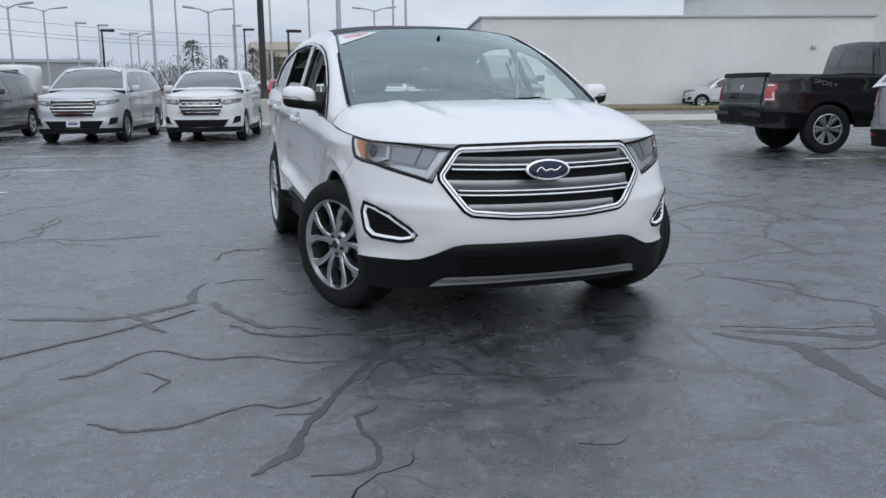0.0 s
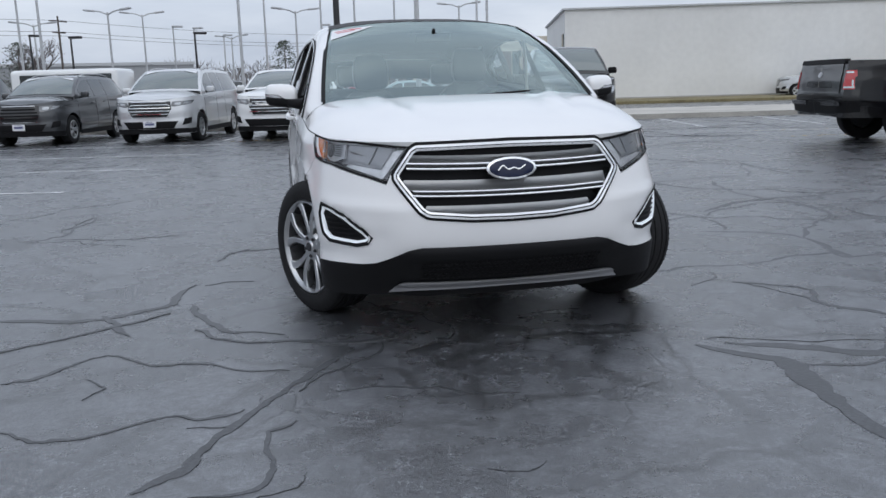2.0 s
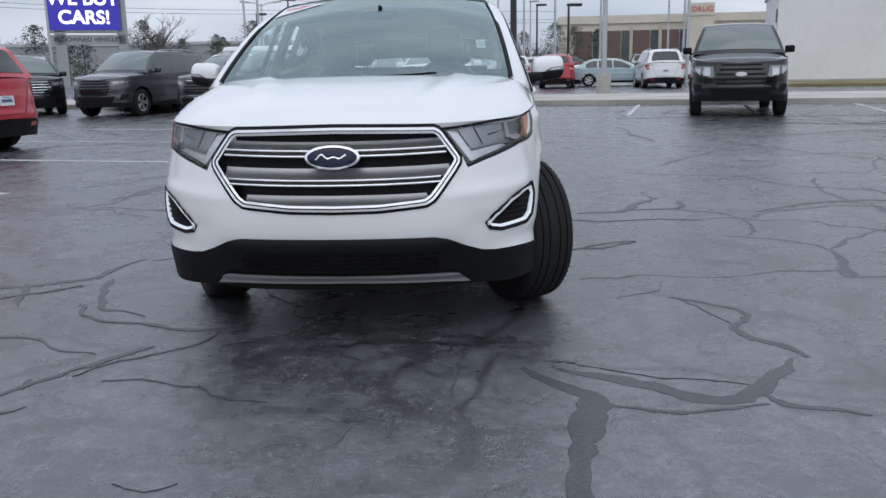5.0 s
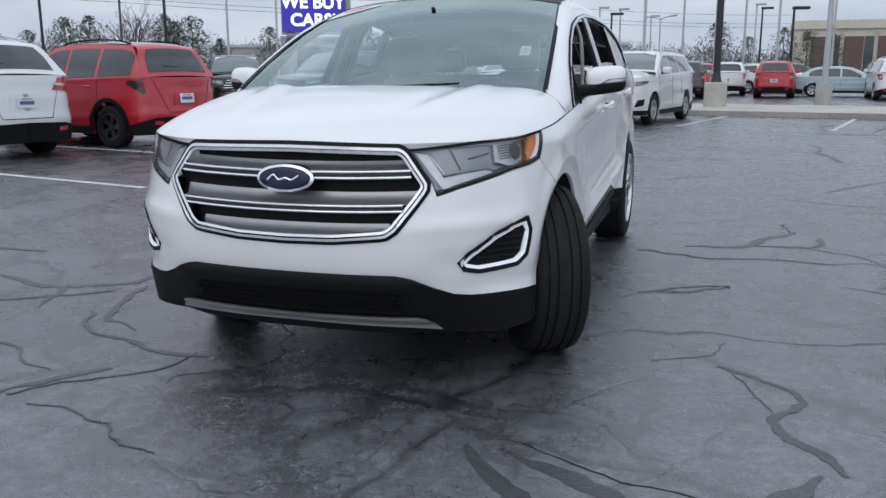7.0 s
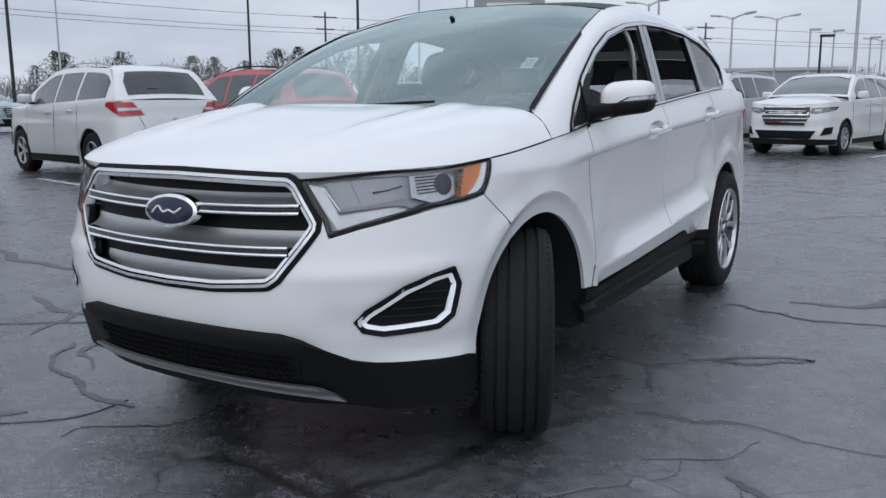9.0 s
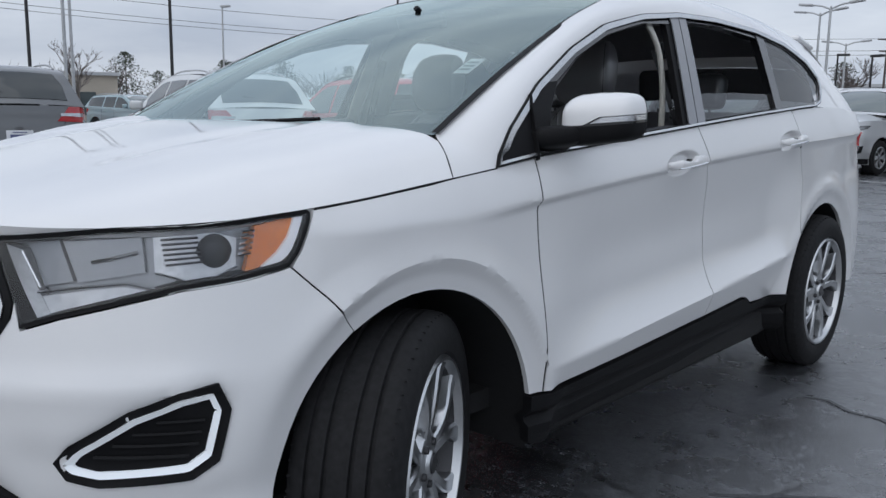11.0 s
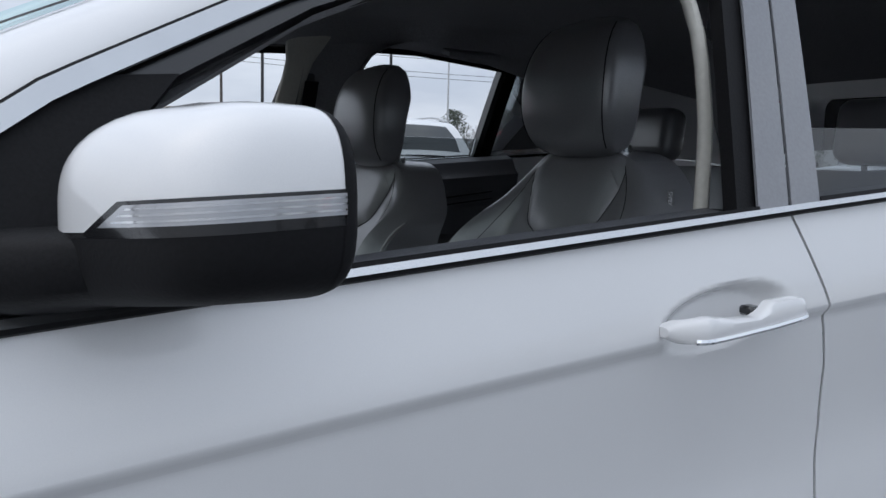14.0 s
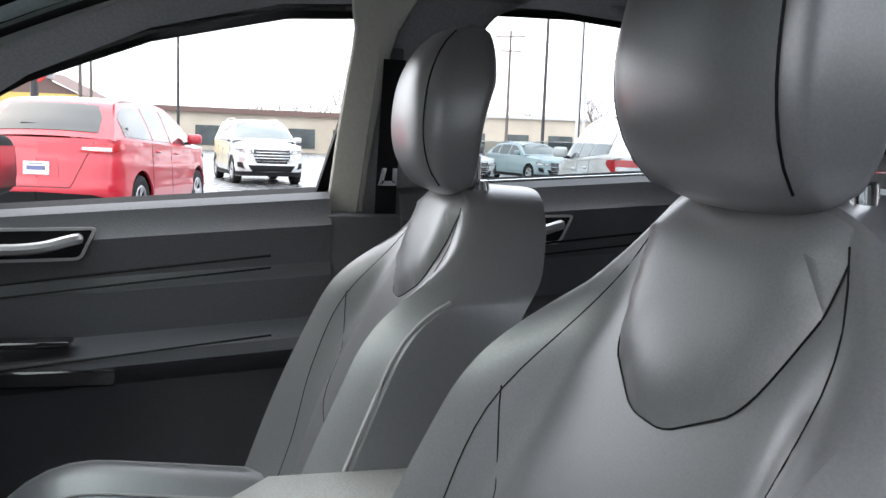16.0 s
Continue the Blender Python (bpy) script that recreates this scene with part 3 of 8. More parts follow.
        patch("tail_light", [(end_s - hw * 0.92, zl), (end_s - hw - 0.13, zl), (end_s - hw - 0.13, (zl + zh) / 2 + 0.03), (end_s - hw - 0.17, (zl + zh) / 2 + 0.06), (end_s - hw - 0.17, zh), (end_s - hw * 0.92, zh)], skin, LENSRED, 0.016, 0.03, "pair", 0.06)
    else:
        patch("lamp_strip", [(end_s - hw * (1.0 - tail_w * 0.5), (tail_lamp[0] + tail_lamp[1]) / 2 - 0.012), (end_s - hw * 0.95, (tail_lamp[0] + tail_lamp[1]) / 2 - 0.03), (end_s - hw * 0.95, (tail_lamp[0] + tail_lamp[1]) / 2 + 0.02), (end_s - hw * (1.0 - tail_w * 0.5), (tail_lamp[0] + tail_lamp[1]) / 2 + 0.02)], skin, LENSCLEAR if tail_glass is None else LENSRED, 0.016, 0.012, "pair", 0.06)
    if not pickup:
        # tailgate shut lines and bumper reflectors
        ex = end_s - hw * 0.42
        patch("tailgate_gap", [(end_s - hw * 0.70, belt[1] - 0.03), (end_s - hw * 0.70 + 0.008, belt[1] - 0.03), (ex + 0.008, gc + 0.36), (ex, gc + 0.36)], skin, BLACK, 0.002, 0.004, "pair", 0.1)
        patch("tailgate_gap", [(ex, gc + 0.355), (end_s, gc + 0.355), (end_s, gc + 0.363), (ex, gc + 0.363)], skin, BLACK, 0.002, 0.004, True, 0.1)
        patch("bumper_reflector", [(end_s - hw * 0.72, gc + 0.17), (end_s - hw * 0.55, gc + 0.16), (end_s - hw * 0.55, gc + 0.22), (end_s - hw * 0.72, gc + 0.23)], skin, LENSRED, 0.020, 0.01, "pair", 0.1)
        patch("number_plate_recess", [(end_s - 0.26, 0.70), (end_s, 0.69), (end_s, 0.92), (end_s - 0.24, 0.92)], skin, color, 0.006, 0.02, True, 0.08)
    for which in plates:
        if which == "rear":
            q = Vector(skin(end_s, 0.80))
            plate_on(car, None, pose(0, q.y + 0.012, 0.80 if not pickup else 0.62, -4, 0, 180))
        else:
            q = Vector(skin(0, lamp[0] - 0.10))
            plate_on(car, None, pose(0, q.y - 0.035, gc + 0.24, 0, 0, 0))
    # shut lines, handles, mirrors
    for y in (cowl[0] + 0.10, mid + 0.03, mid + 0.86 if not pickup else cab_end - 0.02):
        patch("door_gap", [(ys(y), gc + 0.14), (ys(y) + 0.007, gc + 0.14), (ys(y) + 0.007, ease(top, y) - 0.01), (ys(y), ease(top, y) - 0.01)], skin, BLACK, 0.002, 0.004, "pair", 0.1)
    for y in (mid - 0.20, mid + 0.62):
        for sg in (1, -1):
            b = bmesh.new()
            z = ease(top, y) - 0.12
            p = skin(ys(y), z)
            pts = spline([(sg * (p[0] - 0.005), y - 0.09, z), (sg * (p[0] + 0.022), y - 0.05, z + 0.004), (sg * (p[0] + 0.022), y + 0.05, z + 0.008), (sg * (p[0] - 0.005), y + 0.09, z + 0.008)], 3)
            tube(b, pts, 0.014, 6)
            part("door_handle", b, handle or color, car)
    for sg in (1, -1):
        b = bmesh.new()
        y, z = a0 - 0.02, belt[0] + 0.11
        x = cabin_x(y, z)
        box(b, (0.21, 0.11, 0.15), pose(sg * (x + 0.15), y, z + 0.02, 0, 0, -10 * sg), 0.04, 3)
        mi = part("mirror", b, color if not pickup else BLACK, car)
        b = bmesh.new()
        box(b, (0.12, 0.05, 0.04), pose(sg * (x + 0.04), y + 0.01, z - 0.05), 0.012, 2)
        part("mirror_arm", b, BLACK, mi)
    if rails:
        for sg in (1, -1):
            b = bmesh.new()
            pts = []
            for y in np.linspace(ws + 0.15, roof_end - 0.1, 9):
                z = float(np.interp(y, [p[0] for p in fine], [p[1] for p in fine]))
                k = abs((y - ws - 0.15) / (roof_end - 0.25 - ws) - 0.5) * 2
                pts.append((sg * (cabin_x(y, z) - 0.06), y, z + 0.012 + 0.045 * (1 - k ** 4)))
            tube(b, pts, 0.014, 6)
            part("roof_rail", b, SATIN if rails is True else rails, car)
    if words:
        lettering("side_lettering", words, 0.125, SATIN, car, pose(-hw - 0.004, wb + 0.12, belt[1] - 0.17, 90, 0, -90) @ pose(0, 0, 0) @ Matrix(((1.35, 0.35, 0, 0), (0, 0.8, 0, 0), (0, 0, 1, 0), (0, 0, 0, 1))), 0.002, 0.0)
    # underbody and wheels
    b = bmesh.new()
    box(b, (W - 0.56, wb + fo + ro - 0.5, 0.25), pose(0, (end - fo) / 2, gc + 0.16))
    box(b, (W - 0.12, wb - 2 * r_arch - 0.1, 0.2), pose(0, wb / 2, gc + 0.14))
    part("underbody", b, BLACK, car)
    mats = alloy or [ALLOY, DARKALLOY]
    for y in (0, wb):
        for sg in (1, -1):
            wheel(car, sg * (hw - 0.03), y, R, R * 0.62, 0.23, spokes, mats, 0, twin)
    return car


# the lot's own axes: rows run along U, spaces along V
LOT = math.radians(-12.4)
U, V = Vector((math.cos(LOT), math.sin(LOT), 0)), Vector((-math.sin(LOT), math.cos(LOT), 0))


def facing(x, y, deg):
    """Pose of a car with its front axle at (x, y), its nose towards deg (0: the lot's -V, 90: its +U)."""
    return pose(x, y, 0, 0, 0, math.degrees(LOT) + deg)


def lot(u, v, z=0.0):
    return Vector((0, 0, z)) + U * u + V * v


def build_parked():
    north, west = "cars in the row along the kerb", "cars in the row seen from behind"
    parked_car("parked_suv", facing(-0.85, 17.75, 0), "white three-row SUV with chrome grille bars, parked nose out", "SUV", north, P_WHITE, wb=2.86, fo=0.95, ro=1.1, W=1.91, H=1.70, nose=1.03, lamp=(0.86, 1.00), belt=(1.12, 1.20), cowl=(0.25, 1.21), spokes=6, plates=())
    parked_car("parked_suv", facing(-3.78, 18.45, 0), "silver three-row SUV with front plate and chrome grille", "SUV", north, P_SILVER, wb=3.07, fo=0.98, ro=1.14, W=1.99, H=1.78, belt=(1.13, 1.21), nose=1.02, cowl=(0.25, 1.22), lamp=(0.86, 1.00), spokes=6, plates=("front",))
    parked_car("parked_suv", facing(-7.05, 19.35, 0), "dark grey SUV with chrome-edged grille and front plate", "SUV", north, P_GREY, wb=2.78, fo=0.95, ro=1.03, W=1.89, H=1.69, nose=1.00, lamp=(0.82, 0.98), grille="frame", plates=("front",))
    parked_car("parked_suv", facing(-10.45, 20.2, 0), "dark grey boxy off-road SUV on tall tyres", "SUV", north, P_GREY, wb=2.79, fo=0.9, ro=1.14, W=1.92, H=1.80, belt=(1.15, 1.2), nose=1.02, cowl=(0.35, 1.2), lamp=(0.86, 1.0), R=0.385, gc=0.27, grille="dark", plates=(), roof_end=3.5, tail=3.8)
    parked_car("pickup_truck", facing(6.35, 15.6, 0), "black crew-cab pickup truck parked facing the lot", "pickup", north, P_BLACK, wb=3.68, fo=0.95, ro=1.25, W=2.05, H=2.02, belt=(1.30, 1.38), nose=1.14, cowl=(0.42, 1.35), ws=1.15, roof_end=2.55, pickup=2.75, R=0.41, gc=0.34, lamp=(0.84, 1.10), rails=False, grille="dark", plates=(), spokes=6, alloy=[DARKALLOY, DARKALLOY])
    fwd = Vector((10.14, 8.97, 0)) + U * 3.68
    parked_car("pickup_truck", facing(fwd.x, fwd.y, 90), "black crew-cab pickup truck seen from its tailgate", "pickup", "vehicles by the showroom", P_BLACK, wb=3.68, fo=0.95, ro=1.20, W=2.03, H=1.98, belt=(1.34, 1.40), nose=1.15, cowl=(0.42, 1.36), ws=1.15, roof_end=2.55, pickup=2.75, R=0.435, gc=0.46, lamp=(0.88, 1.08), rails=False, plates=(), tail_lamp=(0.93, 1.24), tail_w=0.2, spokes=6, words="SPORT")
    q = Vector((10.0, 9.0, 0)) - V * 3.1 + U * 3.75
    parked_car("parked_suv", facing(q.x, q.y, 90), "silver SUV with rear plate beside the black pickup", "SUV", "vehicles by the showroom", P_SILVER, wb=2.75, fo=0.9, ro=0.95, W=1.86, H=1.66)
    parked_car("parked_suv", facing(27.3, 37.6, 258), "silver full-size SUV parked side-on by the white wall", "SUV", "vehicles by the showroom", P_SILVER, wb=2.6, fo=0.9, ro=1.0, W=1.80, H=1.66, belt=(1.05, 1.12), nose=0.98, cowl=(0.35, 1.12), lamp=(0.84, 0.97), R=0.36, roof_end=3.75, tail=4.0)
    for x, y, kind in ((-11.75, 7.1, 0), (-10.7, 9.75, 1), (-12.75, 3.9, 2), (-14.0, -0.45, 3)):
        m = facing(x, y, -90)
        if kind == 0:
            parked_car("parked_suv", m, "white compact SUV with dark lower trim, tail to the lot", "SUV", west, P_WHITE, wb=2.69, fo=0.9, ro=0.93, W=1.84, H=1.68, belt=(1.08, 1.18), roof_end=2.95, tail=3.42, tail_lamp=(0.95, 1.15), tail_w=0.9)
        elif kind == 1:
            parked_car("parked_suv", m, "red boxy compact SUV with black wheel-arch trim", "SUV", west, P_RED, wb=2.57, fo=0.78, ro=0.89, W=1.81, H=1.69, belt=(1.06, 1.14), nose=0.95, cowl=(0.3, 1.12), roof_end=2.95, tail=3.3, tail_lamp=(0.88, 1.09), tail_w=0.30, tail_glass=GLOSSBLACK, arch_clad=True, alloy=[DARKALLOY, BLACK], rails=BLACK, R=0.35, slope=0.03)
        elif kind == 2:
            parked_car("parked_suv", m, "dark grey compact SUV with wide red tail lamps", "SUV", west, P_MID, wb=2.69, fo=0.9, ro=0.93, W=1.84, H=1.68, belt=(1.08, 1.18), roof_end=2.95, tail=3.42, tail_lamp=(0.97, 1.17), tail_w=0.9)
        else:
            parked_car("parked_suv", m, "bright red compact SUV with rear plate and roof fin", "SUV", west, P_RED, wb=2.71, fo=0.9, ro=0.97, W=1.88, H=1.66, belt=(1.06, 1.16), roof_end=2.95, tail=3.45, tail_lamp=(0.98, 1.10), tail_w=0.9, rails=False)
    far = "cars on the far lots"
    parked_car("parked_suv", pose(-24.2, 1.9, 0, 0, 0, 100), "silver-white crossover facing the lot, far off", "SUV", far, P_SILVER, wb=2.85, H=1.74, W=1.93, plates=())
    parked_car("parked_suv", pose(-13.8, 21.6, 0, 0, 0, 35), "black SUV with silver wheels", "SUV", far, P_BLACK, wb=3.02, fo=0.95, ro=1.05, W=2.0, H=1.77, belt=(1.08, 1.18), nose=1.02, lamp=(0.85, 1.0), plates=())
    parked_car("parked_suv", pose(-10.9, 24.0, 0, 0, 0, 35), "black SUV with a dark grille", "SUV", far, P_GREY, wb=2.79, fo=0.95, ro=1.05, W=1.9, H=1.72, nose=0.98, lamp=(0.8, 0.93), plates=(), grille="dark")
    parked_car("parked_suv", pose(-16.5, 17.5, 0, 0, 0, 200), "dark red SUV behind the red one", "SUV", far, P_DARKRED, wb=2.75, plates=())
    parked_car("parked_suv", pose(4.4, 44.5, 0, 0, 0, 175), "crimson crossover seen from behind on the far lot", "SUV", far, P_DARKRED, wb=2.75, W=1.85, H=1.68)
    parked_car("parked_car", pose(9.2, 44.6, 0, 0, 0, 84), "pale blue saloon parked across the far lot", "car", far, P_BLUE, wb=2.9, fo=1.05, ro=1.2, W=1.88, H=1.44, belt=(0.92, 0.96), nose=0.72, cowl=(0.45, 0.96), ws=1.25, roof_end=2.75, tail=3.5, lamp=(0.6, 0.7), tail_lamp=(0.7, 0.85), R=0.33, gc=0.18, rails=False, plates=())
    parked_car("parked_suv", pose(9.2, 41.5, 0, 0, 0, 178), "white SUV with black rear bumper behind the median", "SUV", far, P_WHITE, wb=2.75, fo=0.95, ro=1.05, W=1.90, H=1.78, belt=(1.1, 1.18), R=0.37)
    parked_car("parked_suv", pose(-0.3, 42.5, 0, 0, 0, 185), "dark SUV with a black tail on the far lot", "SUV", far, P_GREY, wb=2.75, plates=())


# ---- setting ----
def ground_material():
    m = bpy.data.materials.new("sealed_asphalt")
    m.use_nodes = True
    n, l = m.node_tree.nodes, m.node_tree.links
    b = n["Principled BSDF"]
    co = n.new("ShaderNodeTexCoord")

    def noise_tex(scale, detail=6, rough=0.6, src=None):
        t = n.new("ShaderNodeTexNoise")
        t.inputs["Scale"].default_value, t.inputs["Detail"].default_value, t.inputs["Roughness"].default_value = scale, detail, rough
        l.new(src or co.outputs["Object"], t.inputs["Vector"])
        return t.outputs["Fac"]

    def span(v, a, b_, c, d):
        r = n.new("ShaderNodeMapRange")
        r.inputs["From Min"].default_value, r.inputs["From Max"].default_value, r.inputs["To Min"].default_value, r.inputs["To Max"].default_value = a, b_, c, d
        l.new(v, r.inputs["Value"])
        return r.outputs["Result"]

    def math_(op, a, b_):
        k = n.new("ShaderNodeMath")
        k.operation = op
        for i, v in enumerate((a, b_)):
            if isinstance(v, (int, float)):
                k.inputs[i].default_value = v
            else:
                l.new(v, k.inputs[i])
        return k.outputs["Value"]

    grit = noise_tex(140, 3, 0.7)
    patchy = noise_tex(0.35, 6, 0.62)
    worn = noise_tex(1.9, 7, 0.65)
    # hairline cracks: warped cells
    warp = n.new("ShaderNodeTexNoise")
    warp.inputs["Scale"].default_value, warp.inputs["Detail"].default_value = 1.6, 6
    l.new(co.outputs["Object"], warp.inputs["Vector"])
    add = n.new("ShaderNodeVectorMath")
    add.operation = "MULTIPLY_ADD"
    l.new(warp.outputs["Color"], add.inputs[0])
    add.inputs[1].default_value = (0.55, 0.55, 0.0)
    l.new(co.outputs["Object"], add.inputs[2])
    cell = n.new("ShaderNodeTexVoronoi")
    cell.feature = "DISTANCE_TO_EDGE"
    cell.inputs["Scale"].default_value = 0.62
    l.new(add.outputs["Vector"], cell.inputs["Vector"])
    fade = span(noise_tex(0.8, 3), 0.38, 0.50, 0.0, 1.0)
    crack = math_("MULTIPLY", span(cell.outputs["Distance"], 0.0, 0.018, 1.0, 0.0), fade)
    cell2 = n.new("ShaderNodeTexVoronoi")
    cell2.feature = "DISTANCE_TO_EDGE"
    cell2.inputs["Scale"].default_value = 1.9
    l.new(add.outputs["Vector"], cell2.inputs["Vector"])
    fade2 = span(noise_tex(0.55, 3), 0.42, 0.56, 0.0, 0.75)
    crack = math_("MAXIMUM", crack, math_("MULTIPLY", span(cell2.outputs["Distance"], 0.0, 0.022, 1.0, 0.0), fade2))
    shade = math_("MULTIPLY", span(patchy, 0.32, 0.68, 0.72, 1.30), math_("MULTIPLY", math_("MULTIPLY", span(worn, 0.35, 0.68, 0.64, 1.42), span(noise_tex(7.5, 4, 0.7), 0.32, 0.68, 0.72, 1.30)), span(noise_tex(22, 5, 0.75), 0.3, 0.7, 0.32, 1.68)))
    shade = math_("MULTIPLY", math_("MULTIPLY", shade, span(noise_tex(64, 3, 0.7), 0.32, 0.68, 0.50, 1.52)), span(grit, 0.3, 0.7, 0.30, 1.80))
    # broad sealed joints in a wandering net, darker than the rest
    cell3 = n.new("ShaderNodeTexVoronoi")
    cell3.feature = "DISTANCE_TO_EDGE"
    cell3.inputs["Scale"].default_value = 0.95
    l.new(add.outputs["Vector"], cell3.inputs["Vector"])
    net = math_("MULTIPLY", span(cell3.outputs["Distance"], 0.018, 0.034, 1.0, 0.0), span(noise_tex(0.30, 2), 0.47, 0.55, 0.0, 1.0))
    shade = math_("MULTIPLY", shade, span(net, 0, 1, 1.0, 0.62))
    shade = math_("MULTIPLY", shade, span(crack, 0, 1, 1.0, 0.26))
    sc = n.new("ShaderNodeVectorMath")
    sc.operation = "SCALE"
    sc.inputs[0].default_value = (0.0605, 0.0633, 0.070)
    l.new(shade, sc.inputs["Scale"])
    l.new(sc.outputs["Vector"], b.inputs["Base Color"])
    l.new(span(worn, 0.3, 0.7, 0.20, 0.36), b.inputs["Roughness"])
    b.inputs["Specular IOR Level"].default_value, b.inputs["IOR"].default_value = 1.0, 1.86
    bp = n.new("ShaderNodeBump")
    bp.inputs["Strength"].default_value, bp.inputs["Distance"].default_value = 0.39, 0.006
    l.new(math_("SUBTRACT", math_("ADD", grit, math_("MULTIPLY", noise_tex(34, 5, 0.75), 1.6)), math_("MULTIPLY", crack, 1.0)), bp.inputs["Height"])
    l.new(bp.outputs["Normal"], b.inputs["Normal"])
    return m


def plane_piece(name, corners, z, material, kind="structure", label="", category="", thick=0.0, step=None):
    bm = bmesh.new()
    drape(bm, corners, lambda u, v, o: (u, v, z + o), step or 1e6, 0, thick)
    bmesh.ops.recalc_face_normals(bm, faces=bm.faces[:])
    for f in bm.faces:
        if abs(f.normal.z) > 0.9 and f.normal.z < 0:
            f.normal_flip()
    ob = link(name, bm, material, None, "", False)
    return tagged(ob, label, category, "", kind)


def lot_quad(u0, v0, u1, v1):
    return [tuple(lot(u, v).xy) for u, v in ((u0, v0), (u1, v0), (u1, v1), (u0, v1))]


def to_lot(x, y):
    p = Vector((x, y, 0))
    return p.dot(U), p.dot(V)


def build_setting():
    plane_piece("ground", [(-900, -900), (900, -900), (900, 900), (-900, 900)], 0.0, ground_material(), "structure", "dark sealed asphalt with cracks and tar seams", "ground")
    # median: a kerbed strip of pale concrete north of the row
    v0 = to_lot(5.05, 21.68)[1]
    plane_piece("median_pavement", lot_quad(-60, v0, 60, v0 + 6.0), 0.13, CONCRETE, "structure", "pale concrete median behind the parking row", "pavement", 0.13)
    plane_piece("kerb", lot_quad(-60, v0 - 0.16, 60, v0 - 0.004), 0.15, KERB, "structure", "worn concrete kerb edge", "kerb", 0.15)
    # white lines of the spaces
    ends = [to_lot(-3.29, 10.09), to_lot(-3.80, 7.04), to_lot(-4.51, 4.01)]
    for k in range(-4, 4):
        u, v = ends[1][0], ends[1][1] + 3.03 * k
        plane_piece("parking_line", lot_quad(u - 6.0, v - 0.05, u, v + 0.05), 0.004, LINE, "structure", "worn white line between two spaces", "road marking")
    a = to_lot(0.48, 16.05)
    b = to_lot(3.78, 15.41)
    for k in range(-6, 8):
        u = a[0] + 3.0 * k if k < 1 else b[0] + 2.95 * (k - 1)
        plane_piece("parking_line", lot_quad(u - 0.05, v0 - 5.6, u + 0.05, v0 - 0.35), 0.004, LINE, "structure", "worn white line between two spaces", "road marking")
    for k in range(5):
        q = to_lot(8.6, 7.2)
        plane_piece("parking_line", lot_quad(q[0], q[1] + 2.95 * (k - 1) - 0.05, q[0] + 5.6, q[1] + 2.95 * (k - 1) + 0.05), 0.004, LINE, "structure", "worn white line between two spaces", "road marking")


def build_far_rows():
    """More cars on the lots beyond the median and to the west."""
    far = "cars on the far lots"
    rnd = random.Random(8)
    colours = [("silver", P_SILVER), ("white", P_WHITE), ("dark grey", P_GREY), ("black", P_BLACK), ("mid grey", P_MID), ("pale blue", P_BLUE), ("crimson", P_DARKRED)]
    for x, y, turn in ((2.0, 48.5, 180), (6.0, 51.5, 90), (12.6, 50.0, 182), (15.8, 50.6, 178), (-3.2, 51.0, 182), (0.6, 57.0, 178), (4.2, 58.2, 180), (7.6, 57.0, 92), (11.4, 58.5, 176), (16.4, 59.0, 180),
                       (-6.4, 58.0, 180), (-27.0, 8.6, 100), (-30.5, 13.0, 102), (-31.0, 17.5, 98), (-23.5, -3.6, -80), (-29.5, -2.6, 100), (-36.0, 6.5, 95), (-37.0, 10.5, 98), (-22.4, 29.5, 40), (-27.0, 26.0, 40), (-19.0, 24.4, 215), (-32.0, 22.0, 35)):
        word, paint_ = colours[rnd.randrange(len(colours))]
        low = rnd.random() < 0.35
        if low:
            parked_car("parked_car", pose(x, y, 0, 0, 0, turn), word + " saloon among cars on a far lot", "car", far, paint_, wb=2.8, fo=0.95, ro=1.1, W=1.84, H=1.46, belt=(0.95, 1.0), nose=0.78, cowl=(0.4, 1.0), ws=1.2, roof_end=2.65, tail=3.4, lamp=(0.62, 0.74), tail_lamp=(0.74, 0.9), R=0.33, gc=0.18, rails=False, plates=())
        else:
            parked_car("parked_suv", pose(x, y, 0, 0, 0, turn), word + " SUV among cars on a far lot", "SUV", far, paint_, wb=2.72, H=rnd.uniform(1.64, 1.78), plates=())


def build_markings():
    """Worn yellow stencils and a thin cross line between the spaces."""
    def bar(x, y, deg, length, width, material, label):
        m = pose(x, y, 0, 0, 0, deg)
        q = [tuple((m @ Vector((a, b, 0))).xy) for a, b in ((-length / 2, -width / 2), (length / 2, -width / 2), (length / 2, width / 2), (-length / 2, width / 2))]
        plane_piece("stencil_mark", q, 0.0025, material, "structure", label, "road marking")

    deg = math.degrees(LOT)
    rnd = random.Random(4)
    for x, y in ((10.7, 12.8), (10.2, 10.8), (9.1, 6.3), (-1.25, 16.9), (2.0, 16.05)):
        for k in range(7):
            p = Vector((x, y, 0)) + U * (0.26 * (k - 3)) + V * rnd.uniform(-0.12, 0.12)
            bar(p.x, p.y, deg + rnd.choice((0, 0, 60, 90, -50)), rnd.uniform(0.16, 0.34), 0.05, YELLOWLINE if x != 2.0 else LINE, "worn stencil strokes on the asphalt")
    bar(2.3, 16.25, deg + 4, 2.6, 0.04, LINE, "thin worn cross line")
    bar(4.6, 15.62, deg + 4, 0.6, 0.04, LINE, "thin worn cross line")


YELLOWLINE = mat("worn_yellow_paint", (0.42, 0.30, 0.10), 0.8, 0, 0.4, 20, 0.2, 0, 0.4, 5)


